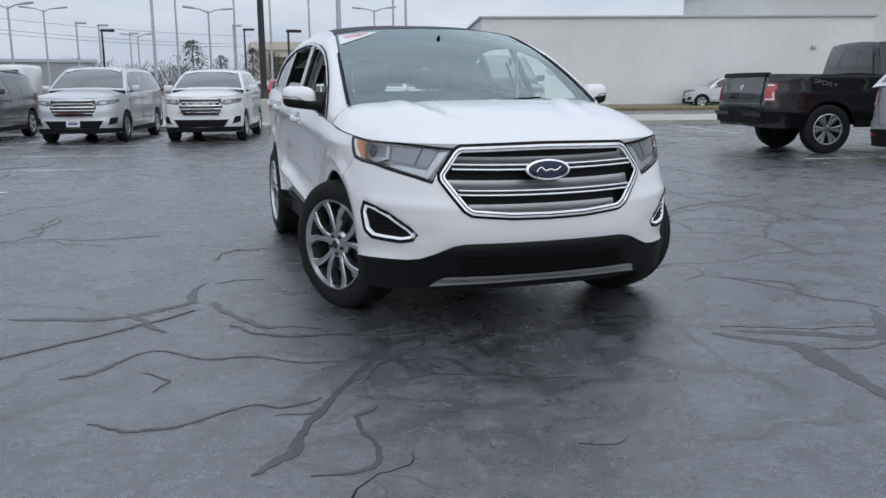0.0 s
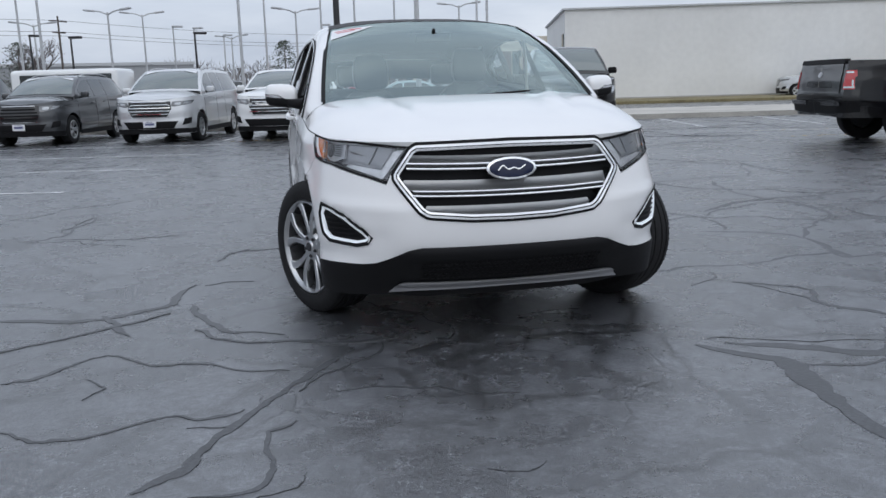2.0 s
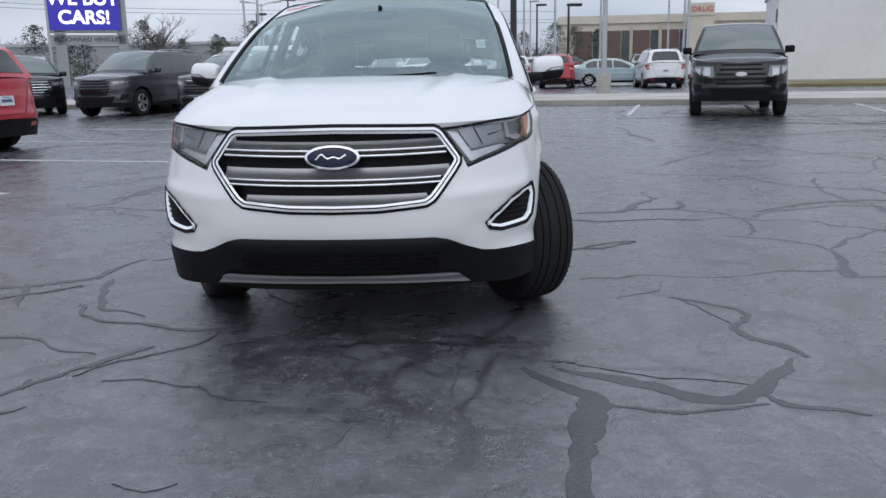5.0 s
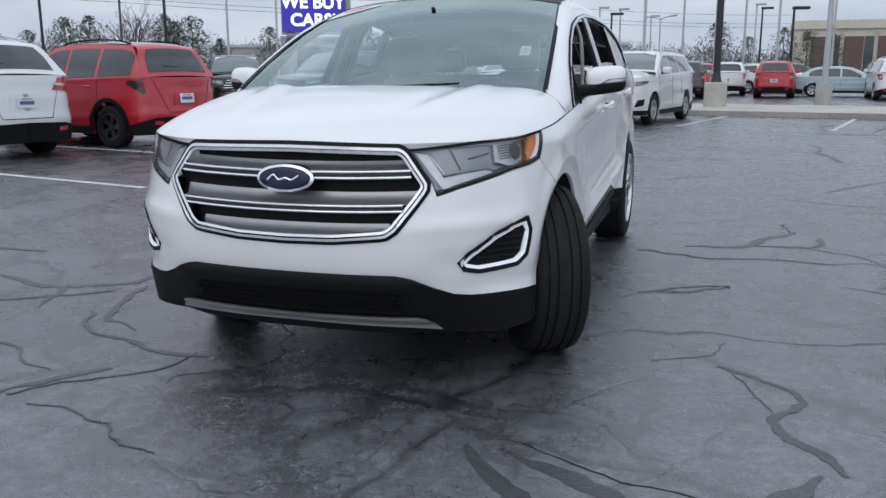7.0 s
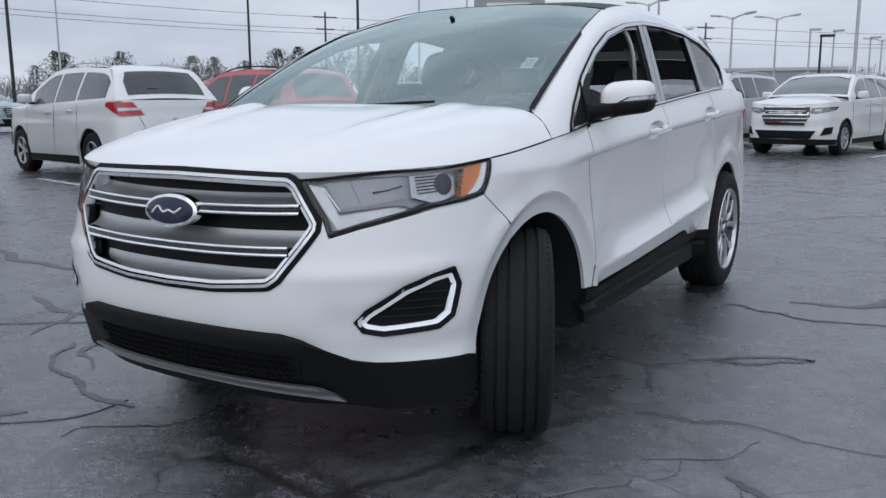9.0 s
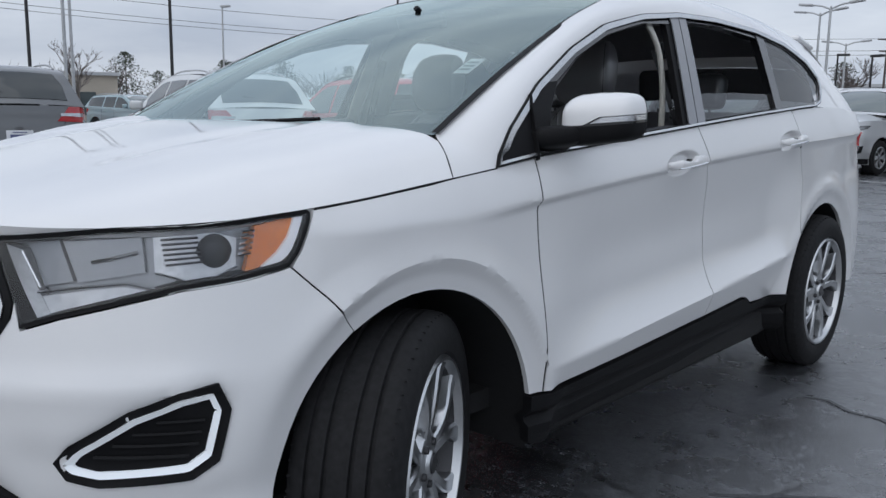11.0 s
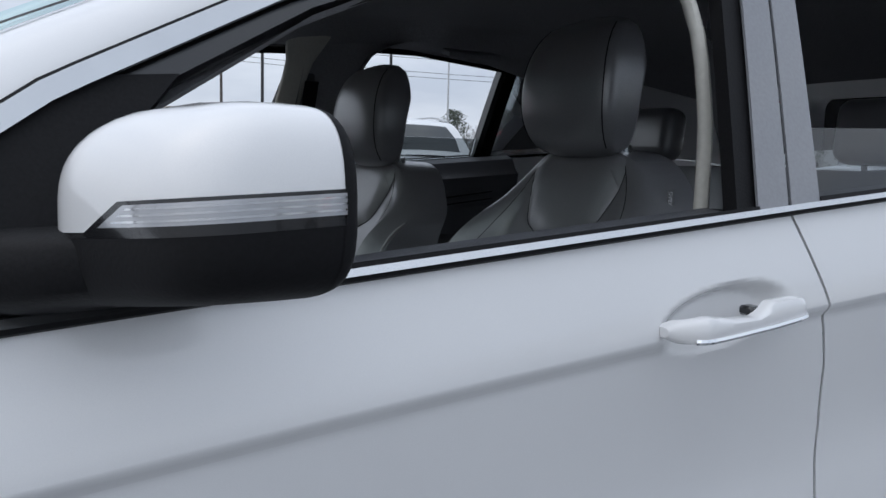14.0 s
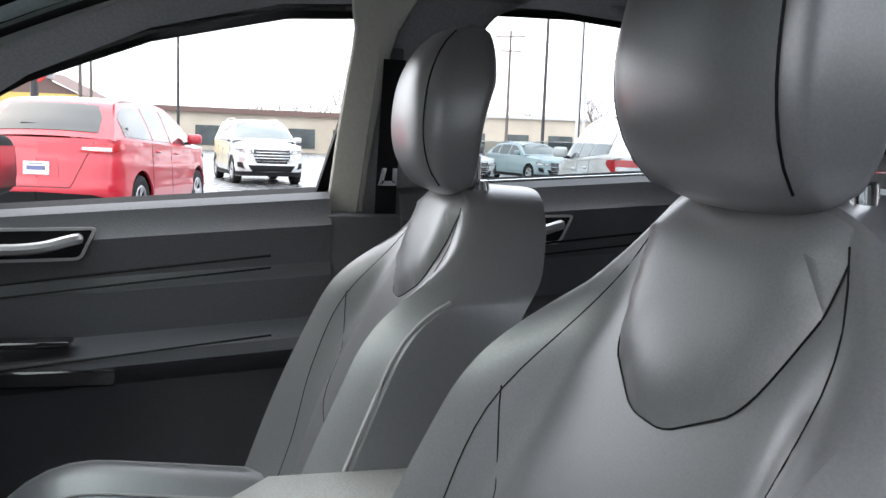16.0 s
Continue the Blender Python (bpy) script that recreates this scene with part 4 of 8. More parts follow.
# ---- the white crossover ----
LEATHER = mat("black_leather", (0.138, 0.140, 0.150), 0.34, 0, 0.10, 420, 0.05, 0.7, spec=0.9)
LEATHER_SMOOTH = mat("black_perforated_leather", (0.142, 0.144, 0.154), 0.38, 0, 0.12, 520, 0.06, 0.6, spec=0.9)
for m_ in (LEATHER, LEATHER_SMOOTH):
    m_.node_tree.nodes["Principled BSDF"].inputs["Coat Roughness"].default_value = 0.30
MATTBLACK = mat("matt_black_plastic", (0.006, 0.006, 0.007), 0.65, 0, 0.2, 300, 0.1, spec=0.2)
STITCH = mat("pale_stitching", (0.30, 0.30, 0.30), 0.7)
DASH = mat("soft_black_dash", (0.066, 0.069, 0.078), 0.48, 0, 0.15, 350, 0.3)
HEADLINER = mat("grey_headliner_cloth", (0.30, 0.30, 0.312), 0.9, 0, 0.12, 180, 0.3)
PILLAR = mat("pale_grey_pillar_trim", (0.60, 0.585, 0.53), 0.6, 0, 0.05, 120, 0.1)
ARMREST = mat("black_soft_armrest", (0.26, 0.255, 0.25), 0.42, 0, 0.1, 260, 0.3)
CARPET = mat("black_carpet", (0.010, 0.010, 0.011), 0.95, 0, 0.3, 300, 0.5)
GLASS = glass("clear_green_glass", (0.86, 0.94, 0.91), 0.0, 0.95, 0.52)
SCREENGLASS = glass("coated_green_windscreen", (0.84, 0.94, 0.92), 0.0, 0.95, 0.52, 0.17, (0.86, 1.0, 0.98))
PRIVACY = glass("privacy_glass", (0.50, 0.54, 0.55), 0.0, 0.9, 0.50)
LENS = glass("clear_lens", (0.97, 0.98, 1.0), 0.02, 0.97, 0.45, 0.02)
AMBER = mat("amber_reflector", (0.90, 0.26, 0.03), 0.2, 0, 0.1, 90, 0, 0.8)
LED = glow("white_light_guide", (0.72, 0.76, 0.80), 0.28)
LAMPGREY = mat("silver_lamp_bowl", (0.36, 0.37, 0.385), 0.24, 0.45, 0.12, 50)
BLADE = mat("brushed_blade", (0.42, 0.425, 0.43), 0.36, 0.8, 0.04, 200)
LAMPBRIGHT = mat("bright_lamp_bowl", (0.72, 0.73, 0.74), 0.2, 0.4, 0.15, 60)
GREYPILLAR = mat("satin_pillar_cover", (0.19, 0.195, 0.21), 0.20, 0, 0.06, 200, 0.02, 0.6)
ROOFGLASS = mat("black_roof_glass", (0.012, 0.012, 0.013), 0.45, 0, 0, 0, 0, 0.0, spec=0.08)
SHADEBAND = glass("grey_shade_band", (0.42, 0.46, 0.47), 0.0, 0.9, 0.05)
BADGE = mat("dark_blue_enamel", (0.006, 0.011, 0.040), 0.2, 0, 0, 0, 0, 0.2, spec=0.3)
MESHBLACK = mat("black_mesh", (0.006, 0.006, 0.007), 0.5, spec=0.15)
REDBAR = mat("red_print", (0.50, 0.02, 0.04), 0.5)
PAPER = mat("white_sticker", (0.75, 0.76, 0.78), 0.5)
INKGREY = mat("grey_print", (0.25, 0.30, 0.33), 0.6)

H_PLAN = [(0, -0.925), (0.20, -0.920), (0.38, -0.902), (0.55, -0.865), (0.68, -0.803), (0.79, -0.712), (0.875, -0.60), (0.925, -0.46), (0.950, -0.28), (0.961, -0.05),
          (0.964, 0.3), (0.963, 0.9), (0.962, 1.6), (0.962, 2.3), (0.960, 2.85), (0.945, 3.2), (0.905, 3.5), (0.82, 3.70), (0.62, 3.81), (0.3, 3.85), (0, 3.855)]
H_FRONT = [(0.20, 0.135), (0.26, 0.105), (0.33, 0.070), (0.40, 0.038), (0.46, 0.022), (0.52, 0.006), (0.60, 0.0), (0.66, 0.004), (0.75, 0.020), (0.85, 0.042), (0.93, 0.060), (1.0, 0.074)]
H_CREASE = [(0.10, 0.955), (0.40, 0.980), (1.14, 1.030), (2.17, 1.083), (3.3, 1.125)]
H_LOW = [(0.40, 0.505), (1.26, 0.55), (2.14, 0.61), (2.5, 0.64)]
H_BELT = [(-0.335, 1.003), (0.10, 1.05), (0.23, 1.068), (0.40, 1.088), (1.42, 1.170), (2.40, 1.240), (2.8, 1.252), (3.3, 1.235), (3.6, 1.19)]
FOG = [(0.672, 0.540), (0.70, 0.575), (0.79, 0.645), (0.852, 0.680), (0.886, 0.692), (0.894, 0.645), (0.884, 0.545), (0.86, 0.512), (0.74, 0.500), (0.69, 0.512)]
AF, AR, ARCH = (-0.035, 0.368), (2.815, 0.372), 0.437


def in_poly(poly, x, y):
    c = False
    for (a, b), (d, e) in zip(poly, poly[1:] + poly[:1]):
        if (b > y) != (e > y) and x < (d - a) * (y - b) / (e - b) + a:
            c = not c
    return c


def poly_dist(poly, x, y):
    best = 9.0
    for (a, b), (d, e) in zip(poly, poly[1:] + poly[:1]):
        t = max(0, min(1, ((x - a) * (d - a) + (y - b) * (e - b)) / ((d - a) ** 2 + (e - b) ** 2)))
        best = min(best, math.hypot(x - a - t * (d - a), y - b - t * (e - b)))
    return best


def hero_inset(s, z):
    y = float(np.interp(s, HS.S, HS.Y))
    x = float(np.interp(s, HS.S, HS.X))
    zc, zl, zb = ease(H_CREASE, y), ease(H_LOW, y), ease(H_BELT, y)
    # doors and wings
    on = smooth01((y - 0.08) / 0.30)
    if z >= zc:
        side = 0.019 + (0.050 - 0.019) * ((z - zc) / max(0.02, zb - zc)) ** 1.25
    else:
        dz = zc - z
        scoop = 0.014 * on * smooth01(dz / 0.022) * (1 - smooth01((dz - 0.05) / 0.30))
        side = 0.019 + scoop + 0.038 * smooth01(dz / 0.25) * bump01(y, 0.40, 0.85, 2.1, 2.5)
        near = max(0.0, min(1.0, 1 - (z - zl) / 0.15)) ** 1.7
        side += near * (0.004 - side) * bump01(y, 0.30, 0.62, 2.2, 2.6)
        if z < zl:
            side += 0.34 * (zl - z) * bump01(y, 0.30, 0.6, 2.2, 2.6)
        side -= 0.010 * smooth01((0.85 - z) / 0.25) * (1 - bump01(y, 0.30, 0.62, 2.2, 2.6))
    if y > 3.0:
        rear = smooth01((y - 3.3) / 0.45)
        side += rear * (0.10 * smooth01((z - 0.85) / 0.35) + 0.02 * smooth01((0.5 - z) / 0.2))
    # nose
    f = 1 - smooth01((y + 0.50) / 0.34)
    front = ease(H_FRONT, z) * (1 - 0.7 * smooth01((x - 0.60) / 0.24) * smooth01((0.47 - z) / 0.08))
    # the scoop round the fog lamp and the crease that runs into it
    if z < 0.80 and 0.45 < x:
        lamp = FOG_S
        if in_poly(lamp, s, z):
            front += 0.022 * smooth01(poly_dist(lamp, s, z) / 0.016) + 0.004
        else:
            d = poly_dist(lamp, s, z)
            front += 0.004 * (1 - smooth01(d / 0.03)) + 0.012 * math.exp(-((s - FOG_S[0][0] + 0.045) / 0.06) ** 2 - ((z - 0.535) / 0.05) ** 2)
        front -= 0.010 * math.exp(-((z - 0.675 - 0.06 * (x - 0.5)) / 0.030) ** 2) * bump01(x, 0.36, 0.6, 0.84, 0.93)
    side = side * (1 - f) + front * f
    # wheel-arch band
    for (ya, za) in (AF, AR):
        r = math.hypot(y - ya, z - za)
        if r < 0.64 and z < 0.99:
            wgt = 0.92 if y > -0.36 else 0.92 * smooth01((y + 0.62) / 0.26)
            side += (0.008 - side) * max(0.0, min(1.0, 1 - (r - 0.508) / 0.070)) ** 1.6 * wgt
            side += (0.62 * min(0.034, max(0.0, 0.510 - r)) + 0.22 * max(0.0, 0.476 - r)) * wgt
    return side


HS = Skin(H_PLAN, hero_inset)
hy, hx = HS.at_y, HS.at_x
FOG_S = [(hx(x), z) for x, z in FOG]


def sy(pts, ds=0.0):
    """(y, z) points of the flank as (s, z)."""
    return [(hy(y) + ds, z) for y, z in pts]


def sx(pts):
    """(x, z) points of the nose as (s, z)."""
    return [(math.copysign(hx(abs(x)), x), z) for x, z in pts]


def cab_x(y, z):
    """Half width of the glasshouse."""
    d = z - ease(H_BELT, y)
    return 0.917 - 0.37 * d - 0.06 * d * d - 0.05 * smooth01((y - 2.5) / 0.9)


def HG(y, z, off=0.0):
    return (cab_x(y, z) + off * 0.93, y, z + off * 0.36)


def resample(loop, n):
    L = [Vector((a, b)) for a, b in loop] + [Vector(loop[0])]
    d = [0.0]
    for a, b in zip(L, L[1:]):
        d.append(d[-1] + (b - a).length)
    return [tuple(Vector((float(np.interp(d[-1] * k / n, d, [p.x for p in L])), float(np.interp(d[-1] * k / n, d, [p.y for p in L])))) ) for k in range(n)]


def dense(loop, step=0.08):
    out = []
    for a, b in zip(loop, loop[1:] + loop[:1]):
        k = max(1, int(math.dist(a, b) / step))
        out += [(a[0] + (b[0] - a[0]) * q / k, a[1] + (b[1] - a[1]) * q / k) for q in range(k)]
    return out


def shrink(loop, w):
    """The loop moved inwards by w, point by point (loop runs either way)."""
    n, out = len(loop), []
    area = sum(a[0] * b[1] - b[0] * a[1] for a, b in zip(loop, loop[1:] + loop[:1]))
    sg = 1 if area > 0 else -1
    for i in range(n):
        p, a, b = Vector(loop[i]), Vector(loop[i - 1]), Vector(loop[(i + 1) % n])
        e1, e2 = (p - a).normalized(), (b - p).normalized()
        n1, n2 = Vector((-e1.y, e1.x)) * sg, Vector((-e2.y, e2.x)) * sg
        m = n1 + n2
        k = max(0.5, m.length_squared / 2)
        out.append(tuple(p + m / k * w))
    return out


def ring(bm, outer, inner, fn, off_o=0.0, off_i=0.0, depth=0.02, mirror=False, sides=(1, -1)):
    """A frame between two loops of equal length, laid on fn."""
    for sg in sides if mirror else (1,):
        rows = []
        for loop, o in ((outer, off_o - depth), (outer, off_o), (inner, off_i), (inner, off_i - depth)):
            rows.append([Vector((Vector(fn(u, v, o)).x * sg, *Vector(fn(u, v, o)).yz)) for u, v in loop])
        grid(bm, rows, 0, True)
    return bm


def rounded(loop, r=0.03, n=4):
    """The loop with its corners rounded."""
    out = []
    k = len(loop)
    for i in range(k):
        p, a, b = Vector(loop[i]), Vector(loop[i - 1]), Vector(loop[(i + 1) % k])
        ra, rb = min(r, (a - p).length * 0.45), min(r, (b - p).length * 0.45)
        q0, q1 = p + (a - p).normalized() * ra, p + (b - p).normalized() * rb
        for j in range(n + 1):
            t = j / n
            out.append(tuple(q0 * (1 - t) ** 2 + p * 2 * t * (1 - t) + q1 * t * t))
    return out


SEAM_BF = [(-0.405, 0.897), (-0.33, 0.832), (-0.252, 0.748)]
SEAM_FD = [(0.408, 1.088), (0.410, 1.03), (0.410, 0.978), (0.405, 0.95), (0.425, 0.75), (0.440, 0.60), (0.445, 0.446)]
SEAM_DD = [(1.395, 1.168), (1.44, 1.07), (1.485, 0.96), (1.505, 0.87), (1.515, 0.70), (1.52, 0.478)]
SEAM_DQ = [(2.30, 1.233), (2.41, 1.06), (2.455, 0.92), (2.44, 0.80), (2.415, 0.68)]


def arc_pts(c, a0, a1, n, r=ARCH):
    """Arch points from angle a0 to a1 (degrees, 180: front, 90: top)."""
    return [(c[0] + r * math.cos(radians(a0 + (a1 - a0) * k / n)), c[1] + r * math.sin(radians(a0 + (a1 - a0) * k / n))) for k in range(n + 1)]


GRILLE = [(0.0, 0.968), (0.46, 0.962), (0.485, 0.945), (0.563, 0.842), (0.560, 0.815), (0.440, 0.662), (0.405, 0.640), (0.20, 0.620), (0.0, 0.616)]
HEAD = [(0.478, 0.956), (0.56, 0.962), (0.66, 0.972), (0.76, 0.983)]


def hood_z(y):
    return ease([(-0.86, 0.972), (-0.62, 0.985), (-0.335, 1.008), (0.10, 1.054), (0.26, 1.071)], y)


def build_hero():
    car = thing("crossover", pose(0, 0, 0), "pearl-white crossover SUV with chrome grille, open windows and wheels turned", "car")
    side = {"left": 1, "right": -1}

    def pan(name, poly, fn=HS, material=WHITE, step=(0.035, 0.03), off=0.0, thick=0.014, parent=None, label="", sg=1, fine=((), ())):
        """One piece on one flank."""
        bm = bmesh.new()
        drape(bm, poly, fn, step, off, thick, fine=fine)
        if sg < 0:
            for v in bm.verts:
                v.co.x = -v.co.x
        finish(bm)
        return part(name, bm, material, parent or car, label)

    # the cups behind the door handles
    CUPS = [(hy(1.246), 1.046), (hy(2.250), 1.105)]

    def dip(s, z):
        return sum(0.026 * smooth01((1 - math.hypot((s - a) / 0.128, (z - b - 0.10 * (s - a)) / 0.042)) / 0.42) for a, b in CUPS)

    def flank(name, poly, sg, step, cup=None):
        """A panel cut along lines that follow the shoulder crease."""
        cz = lambda u: ease(H_CREASE, float(np.interp(u, HS.S, HS.Y)))
        fine = ((), ())
        if cup:
            v0 = cup[1] - cz(cup[0])
            fine = (np.arange(cup[0] - 0.137, cup[0] + 0.138, 0.0072), np.arange(v0 - 0.0512, v0 + 0.052, 0.0047))

        def on_lip(u, z):
            # cell corners close to the lip of a wheel arch are drawn onto it
            y = float(np.interp(u, HS.S, HS.Y))
            for ya, za in (AF, AR):
                r = math.hypot(y - ya, z - za)
                if abs(r - 0.510) < 0.0062 and z < 0.96:
                    return u + (y - ya) * (0.510 / r - 1), za + (z - za) * 0.510 / r
            return u, z

        def skin(u, v, o):
            u, z = on_lip(u, v + cz(u))
            return HS(u, z, o - dip(u, z))

        return pan(name, [(u, v - cz(u)) for u, v in dense(poly)], skin, WHITE, step, 0, 0.014, None, "", sg, fine)

    # bumper skin: from the grille down to the apron, round to the arch
    apron_top = [(0.0, 0.490), (0.44, 0.492), (0.50, 0.480), (0.585, 0.444), (0.66, 0.417), (0.72, 0.410), (0.83, 0.410)]
    ap_s = sx(apron_top) + sy([(-0.52, 0.405), (-0.475, 0.395)])
    lower_head = sx([(0.598, 0.792), (0.68, 0.818), (0.78, 0.845), (0.855, 0.868)]) + sy([(-0.50, 0.880), (-0.44, 0.890)])
    seam = sy(SEAM_BF, -0.003)
    a_seam = math.degrees(math.atan2(SEAM_BF[-1][1] - AF[1], SEAM_BF[-1][0] - AF[0]))
    front_arc = sy(arc_pts(AF, a_seam, 176, 10))
    g_low = sx([(0.578, 0.842), (0.574, 0.812), (0.452, 0.655), (0.410, 0.630), (0.20, 0.609), (0.0, 0.605)])
    half = lower_head + seam + front_arc[1:] + [p for p in reversed(ap_s)]
    bm = bmesh.new()
    full = half[:] + [(-a, b) for a, b in reversed(half) if abs(a) > 1e-6] + [(-a, b) for a, b in g_low[:-1]] + list(reversed(g_low))
    drape(bm, full, HS, (0.022, 0.022), 0, 0.016)
    part("front_bumper", finish(bm), WHITE, car)

    # apron: black lower bumper with its intake and silver skid plate
    low = sx([(0.0, 0.235), (0.45, 0.235), (0.60, 0.245), (0.72, 0.248)]) + sy([(-0.56, 0.250), (-0.47, 0.262)])
    bm = bmesh.new()
    drape(bm, [(-a, b) for a, b in reversed([(a, b - 0.002) for a, b in ap_s][1:])] + [(a, b - 0.002) for a, b in ap_s] + list(reversed(low)) + [(-a, b) for a, b in low[1:]],
          lambda s, z, o: HS(s, z, o + 0.004 + 0.020 * bump01(z, 0.40, 0.445, 0.468, 0.50) * bump01(abs(s), -2, -1, 0.5, 0.62)), (0.04, 0.018), 0, 0.016)
    apron = part("lower_bumper", finish(bm), BLACK, car, "textured black lower bumper")
    bm = bmesh.new()
    drape(bm, rounded([(-0.47, 0.325), (-0.50, 0.40), (-0.43, 0.452), (0.43, 0.452), (0.50, 0.40), (0.47, 0.325)], 0.02, 3), HS, 0.05, 0.008, 0.012)
    intake = part("lower_intake", finish(bm), MATTBLACK, apron)
    bm = bmesh.new()
    for r in range(5):
        z0 = 0.340 + 0.0235 * r
        for k in range(-17, 18):
            s0 = 0.0262 * k + (0.0131 if r % 2 else 0)
            hexa = [(s0 + 0.0115 * math.cos(a), z0 + 0.0105 * math.sin(a)) for a in [math.pi * q / 3 for q in range(6)]]
            hole = [(s0 + (p[0] - s0) * 0.72, z0 + (p[1] - z0) * 0.72) for p in hexa]
            ring(bm, hexa, hole, HS, 0.013, 0.011, 0.004)
    part("mesh_insert", bm, MESHBLACK, intake).data.name = "mesh_insert"
    bm = bmesh.new()
    skid = sx([(0.0, 0.312), (0.52, 0.318), (0.558, 0.312), (0.628, 0.262), (0.50, 0.270), (0.0, 0.274)])
    drape(bm, [(-a, b) for a, b in skid[1:-1]][::-1] + skid, lambda s, z, o: HS(s, z, o + 0.020 + 0.018 * smooth01((z - 0.285) / 0.02)), (0.05, 0.012), 0, 0.02)
    part("skid_plate", finish(bm), SATIN, car, "brushed silver skid plate")

    # fog lamps: black bezel, light guide, slatted middle
    for sg in side.values():
        bez = pan("fog_lamp", shrink(FOG_S, -0.006), material=MATTBLACK, step=0.03, off=0.006, thick=0.012, sg=sg)
        outer, inner = shrink(resample(FOG_S, 60), 0.012), shrink(resample(FOG_S, 60), 0.024)
        bm = bmesh.new()
        ring(bm, outer, inner, HS, 0.020, 0.014, 0.014, True, (sg,))
        bmesh.ops.recalc_face_normals(bm, faces=bm.faces[:])
        part("light_guide", bm, [LED], bez, "white daytime light guide")
        bm = bmesh.new()
        core = shrink(FOG_S, 0.036)
        zs = [p[1] for p in core]
        for k in range(4):
            z = min(zs) + (max(zs) - min(zs)) * (0.16 + 0.2 * k)
            xs = [s for s in np.linspace(min(p[0] for p in core), max(p[0] for p in core), 40) if in_poly(core, s, z)]
            if len(xs) > 2:
                tube(bm, [(Vector(HS(s, z, 0.012)).x * sg, *Vector(HS(s, z, 0.012)).yz) for s in np.linspace(xs[0], xs[-1], 6)], 0.004, 5)
        part("slat", bm, BLACK, bez)

    # grille
    gl = sx(GRILLE)
    loop = gl + [(-a, b) for a, b in reversed(gl[1:-1])]
    bm = bmesh.new()
    drape(bm, loop, HS, 0.06, -0.055, 0.01)
    grille = part("grille", finish(bm), MESHBLACK, car, "black grille with brushed and chrome bars")
    o1, n = resample(loop, 120), 120
    bm = bmesh.new()
    ring(bm, shrink(o1, -0.013), shrink(o1, 0.000), HS, 0.004, 0.008, 0.05)
    part("grille_surround", bm, MATTBLACK, grille)
    bm = bmesh.new()
    ring(bm, shrink(o1, 0.001), shrink(o1, 0.011), HS, 0.012, 0.012, 0.03)
    ring(bm, shrink(o1, 0.016), shrink(o1, 0.026), HS, 0.008, 0.006, 0.06)
    bmesh.ops.recalc_face_normals(bm, faces=bm.faces[:])
    part("chrome_frame", bm, CHROME, grille)

    def bar(z0, z1, w, bow, name, material, off=0.004, depth=0.05):
        """A bar of the grille: between heights z0 and z1 in the middle, bow higher at the ends; its ends are cut by the frame."""
        b = bmesh.new()
        rows = []
        for z, o in ((z0, off - depth), (z0, off), ((z0 + z1) / 2, off + 0.003), (z1, off), (z1, off - depth)):
            rows.append([HS(s, z + bow * (s / w) ** 2, o) for s in np.linspace(-w, w, 31)])
        grid(b, rows)
        bmesh.ops.recalc_face_normals(b, faces=b.faces[:])
        return part(name, b, material, grille)

    for zc_, w, bow in ((0.866, 0.505, 0.010), (0.745, 0.475, 0.010)):
        bar(zc_ + 0.004, zc_ + 0.012, w, bow, "chrome_bar", CHROME, 0.012)
        bar(zc_ - 0.018, zc_ - 0.010, w, bow, "chrome_bar", CHROME, 0.010)
        bar(zc_ - 0.010, zc_ + 0.004, w, bow, "bar_groove", GLOSSBLACK, 0.004)
    bar(0.945, 0.952, 0.455, 0.0, "chrome_bar", CHROME, 0.004)
    # brushed blades slope back from the bars into the dark
    for z0, z1, w, bow in ((0.876, 0.906, 0.500, 0.010), (0.756, 0.798, 0.530, 0.010), (0.640, 0.680, 0.415, 0.006)):
        b = bmesh.new()
        rows = []
        for t in np.linspace(0, 1, 9):
            rows.append([HS(s, z0 + (z1 - z0) * t ** 1.6 + bow * (s / w) ** 2, 0.006 - 0.056 * math.sin(math.pi / 2 * t)) for s in np.linspace(-w, w, 31)])
        grid(b, rows)
        bmesh.ops.recalc_face_normals(b, faces=b.faces[:])
        part("blade", b, BLADE, grille, "brushed silver blade")
    # oval badge, with a plain bright wave
    b = bmesh.new()
    c0 = Vector(HS(0, 0.850, 0.0))
    for rx, rz, o, mi in ((0.122, 0.050, 0.024, 0), (0.112, 0.042, 0.027, 1)):
        rows = []
        for k in range(41):
            a = 2 * math.pi * k / 40
            p = lambda q, oo: HS(rx * q * math.cos(a), 0.850 + rz * q * math.sin(a), oo)
            rows.append([p(0.001, o + 0.006), p(0.6, o + 0.005), p(0.93, o + 0.002), p(1.0, o - 0.002), p(1.0, o - 0.03)])
        grid(b, rows, mi)
    bmesh.ops.recalc_face_normals(b, faces=b.faces[:])
    badge = part("badge", b, [CHROME, BADGE], grille, "blue oval badge with chrome rim")
    b = bmesh.new()
    tube(b, spline([HS(x, z, 0.0345) for x, z in ((-0.070, 0.842), (-0.045, 0.862), (-0.020, 0.846), (0.008, 0.852), (0.034, 0.846), (0.064, 0.862))], 6), 0.0040, 6)
    part("badge_stroke", b, CHROME, badge, "plain bright wave")

    # headlights
    for sg in side.values():
        top = sx(HEAD) + sy([(-0.52, 0.993), (-0.43, 1.000), (-0.345, 1.006)])
        out = sy([(-0.352, 0.985), (-0.385, 0.925), (-0.41, 0.899)])
        lowl = [(a, b + 0.004) for a, b in reversed(lower_head)]
        inn = sx([(0.590, 0.80), (0.575, 0.835)])
        hl = top + out + lowl + inn
        house = pan("headlight", hl, material=LAMPGREY, off=-0.040, thick=0.0, sg=sg, step=0.04)
        bm = bmesh.new()
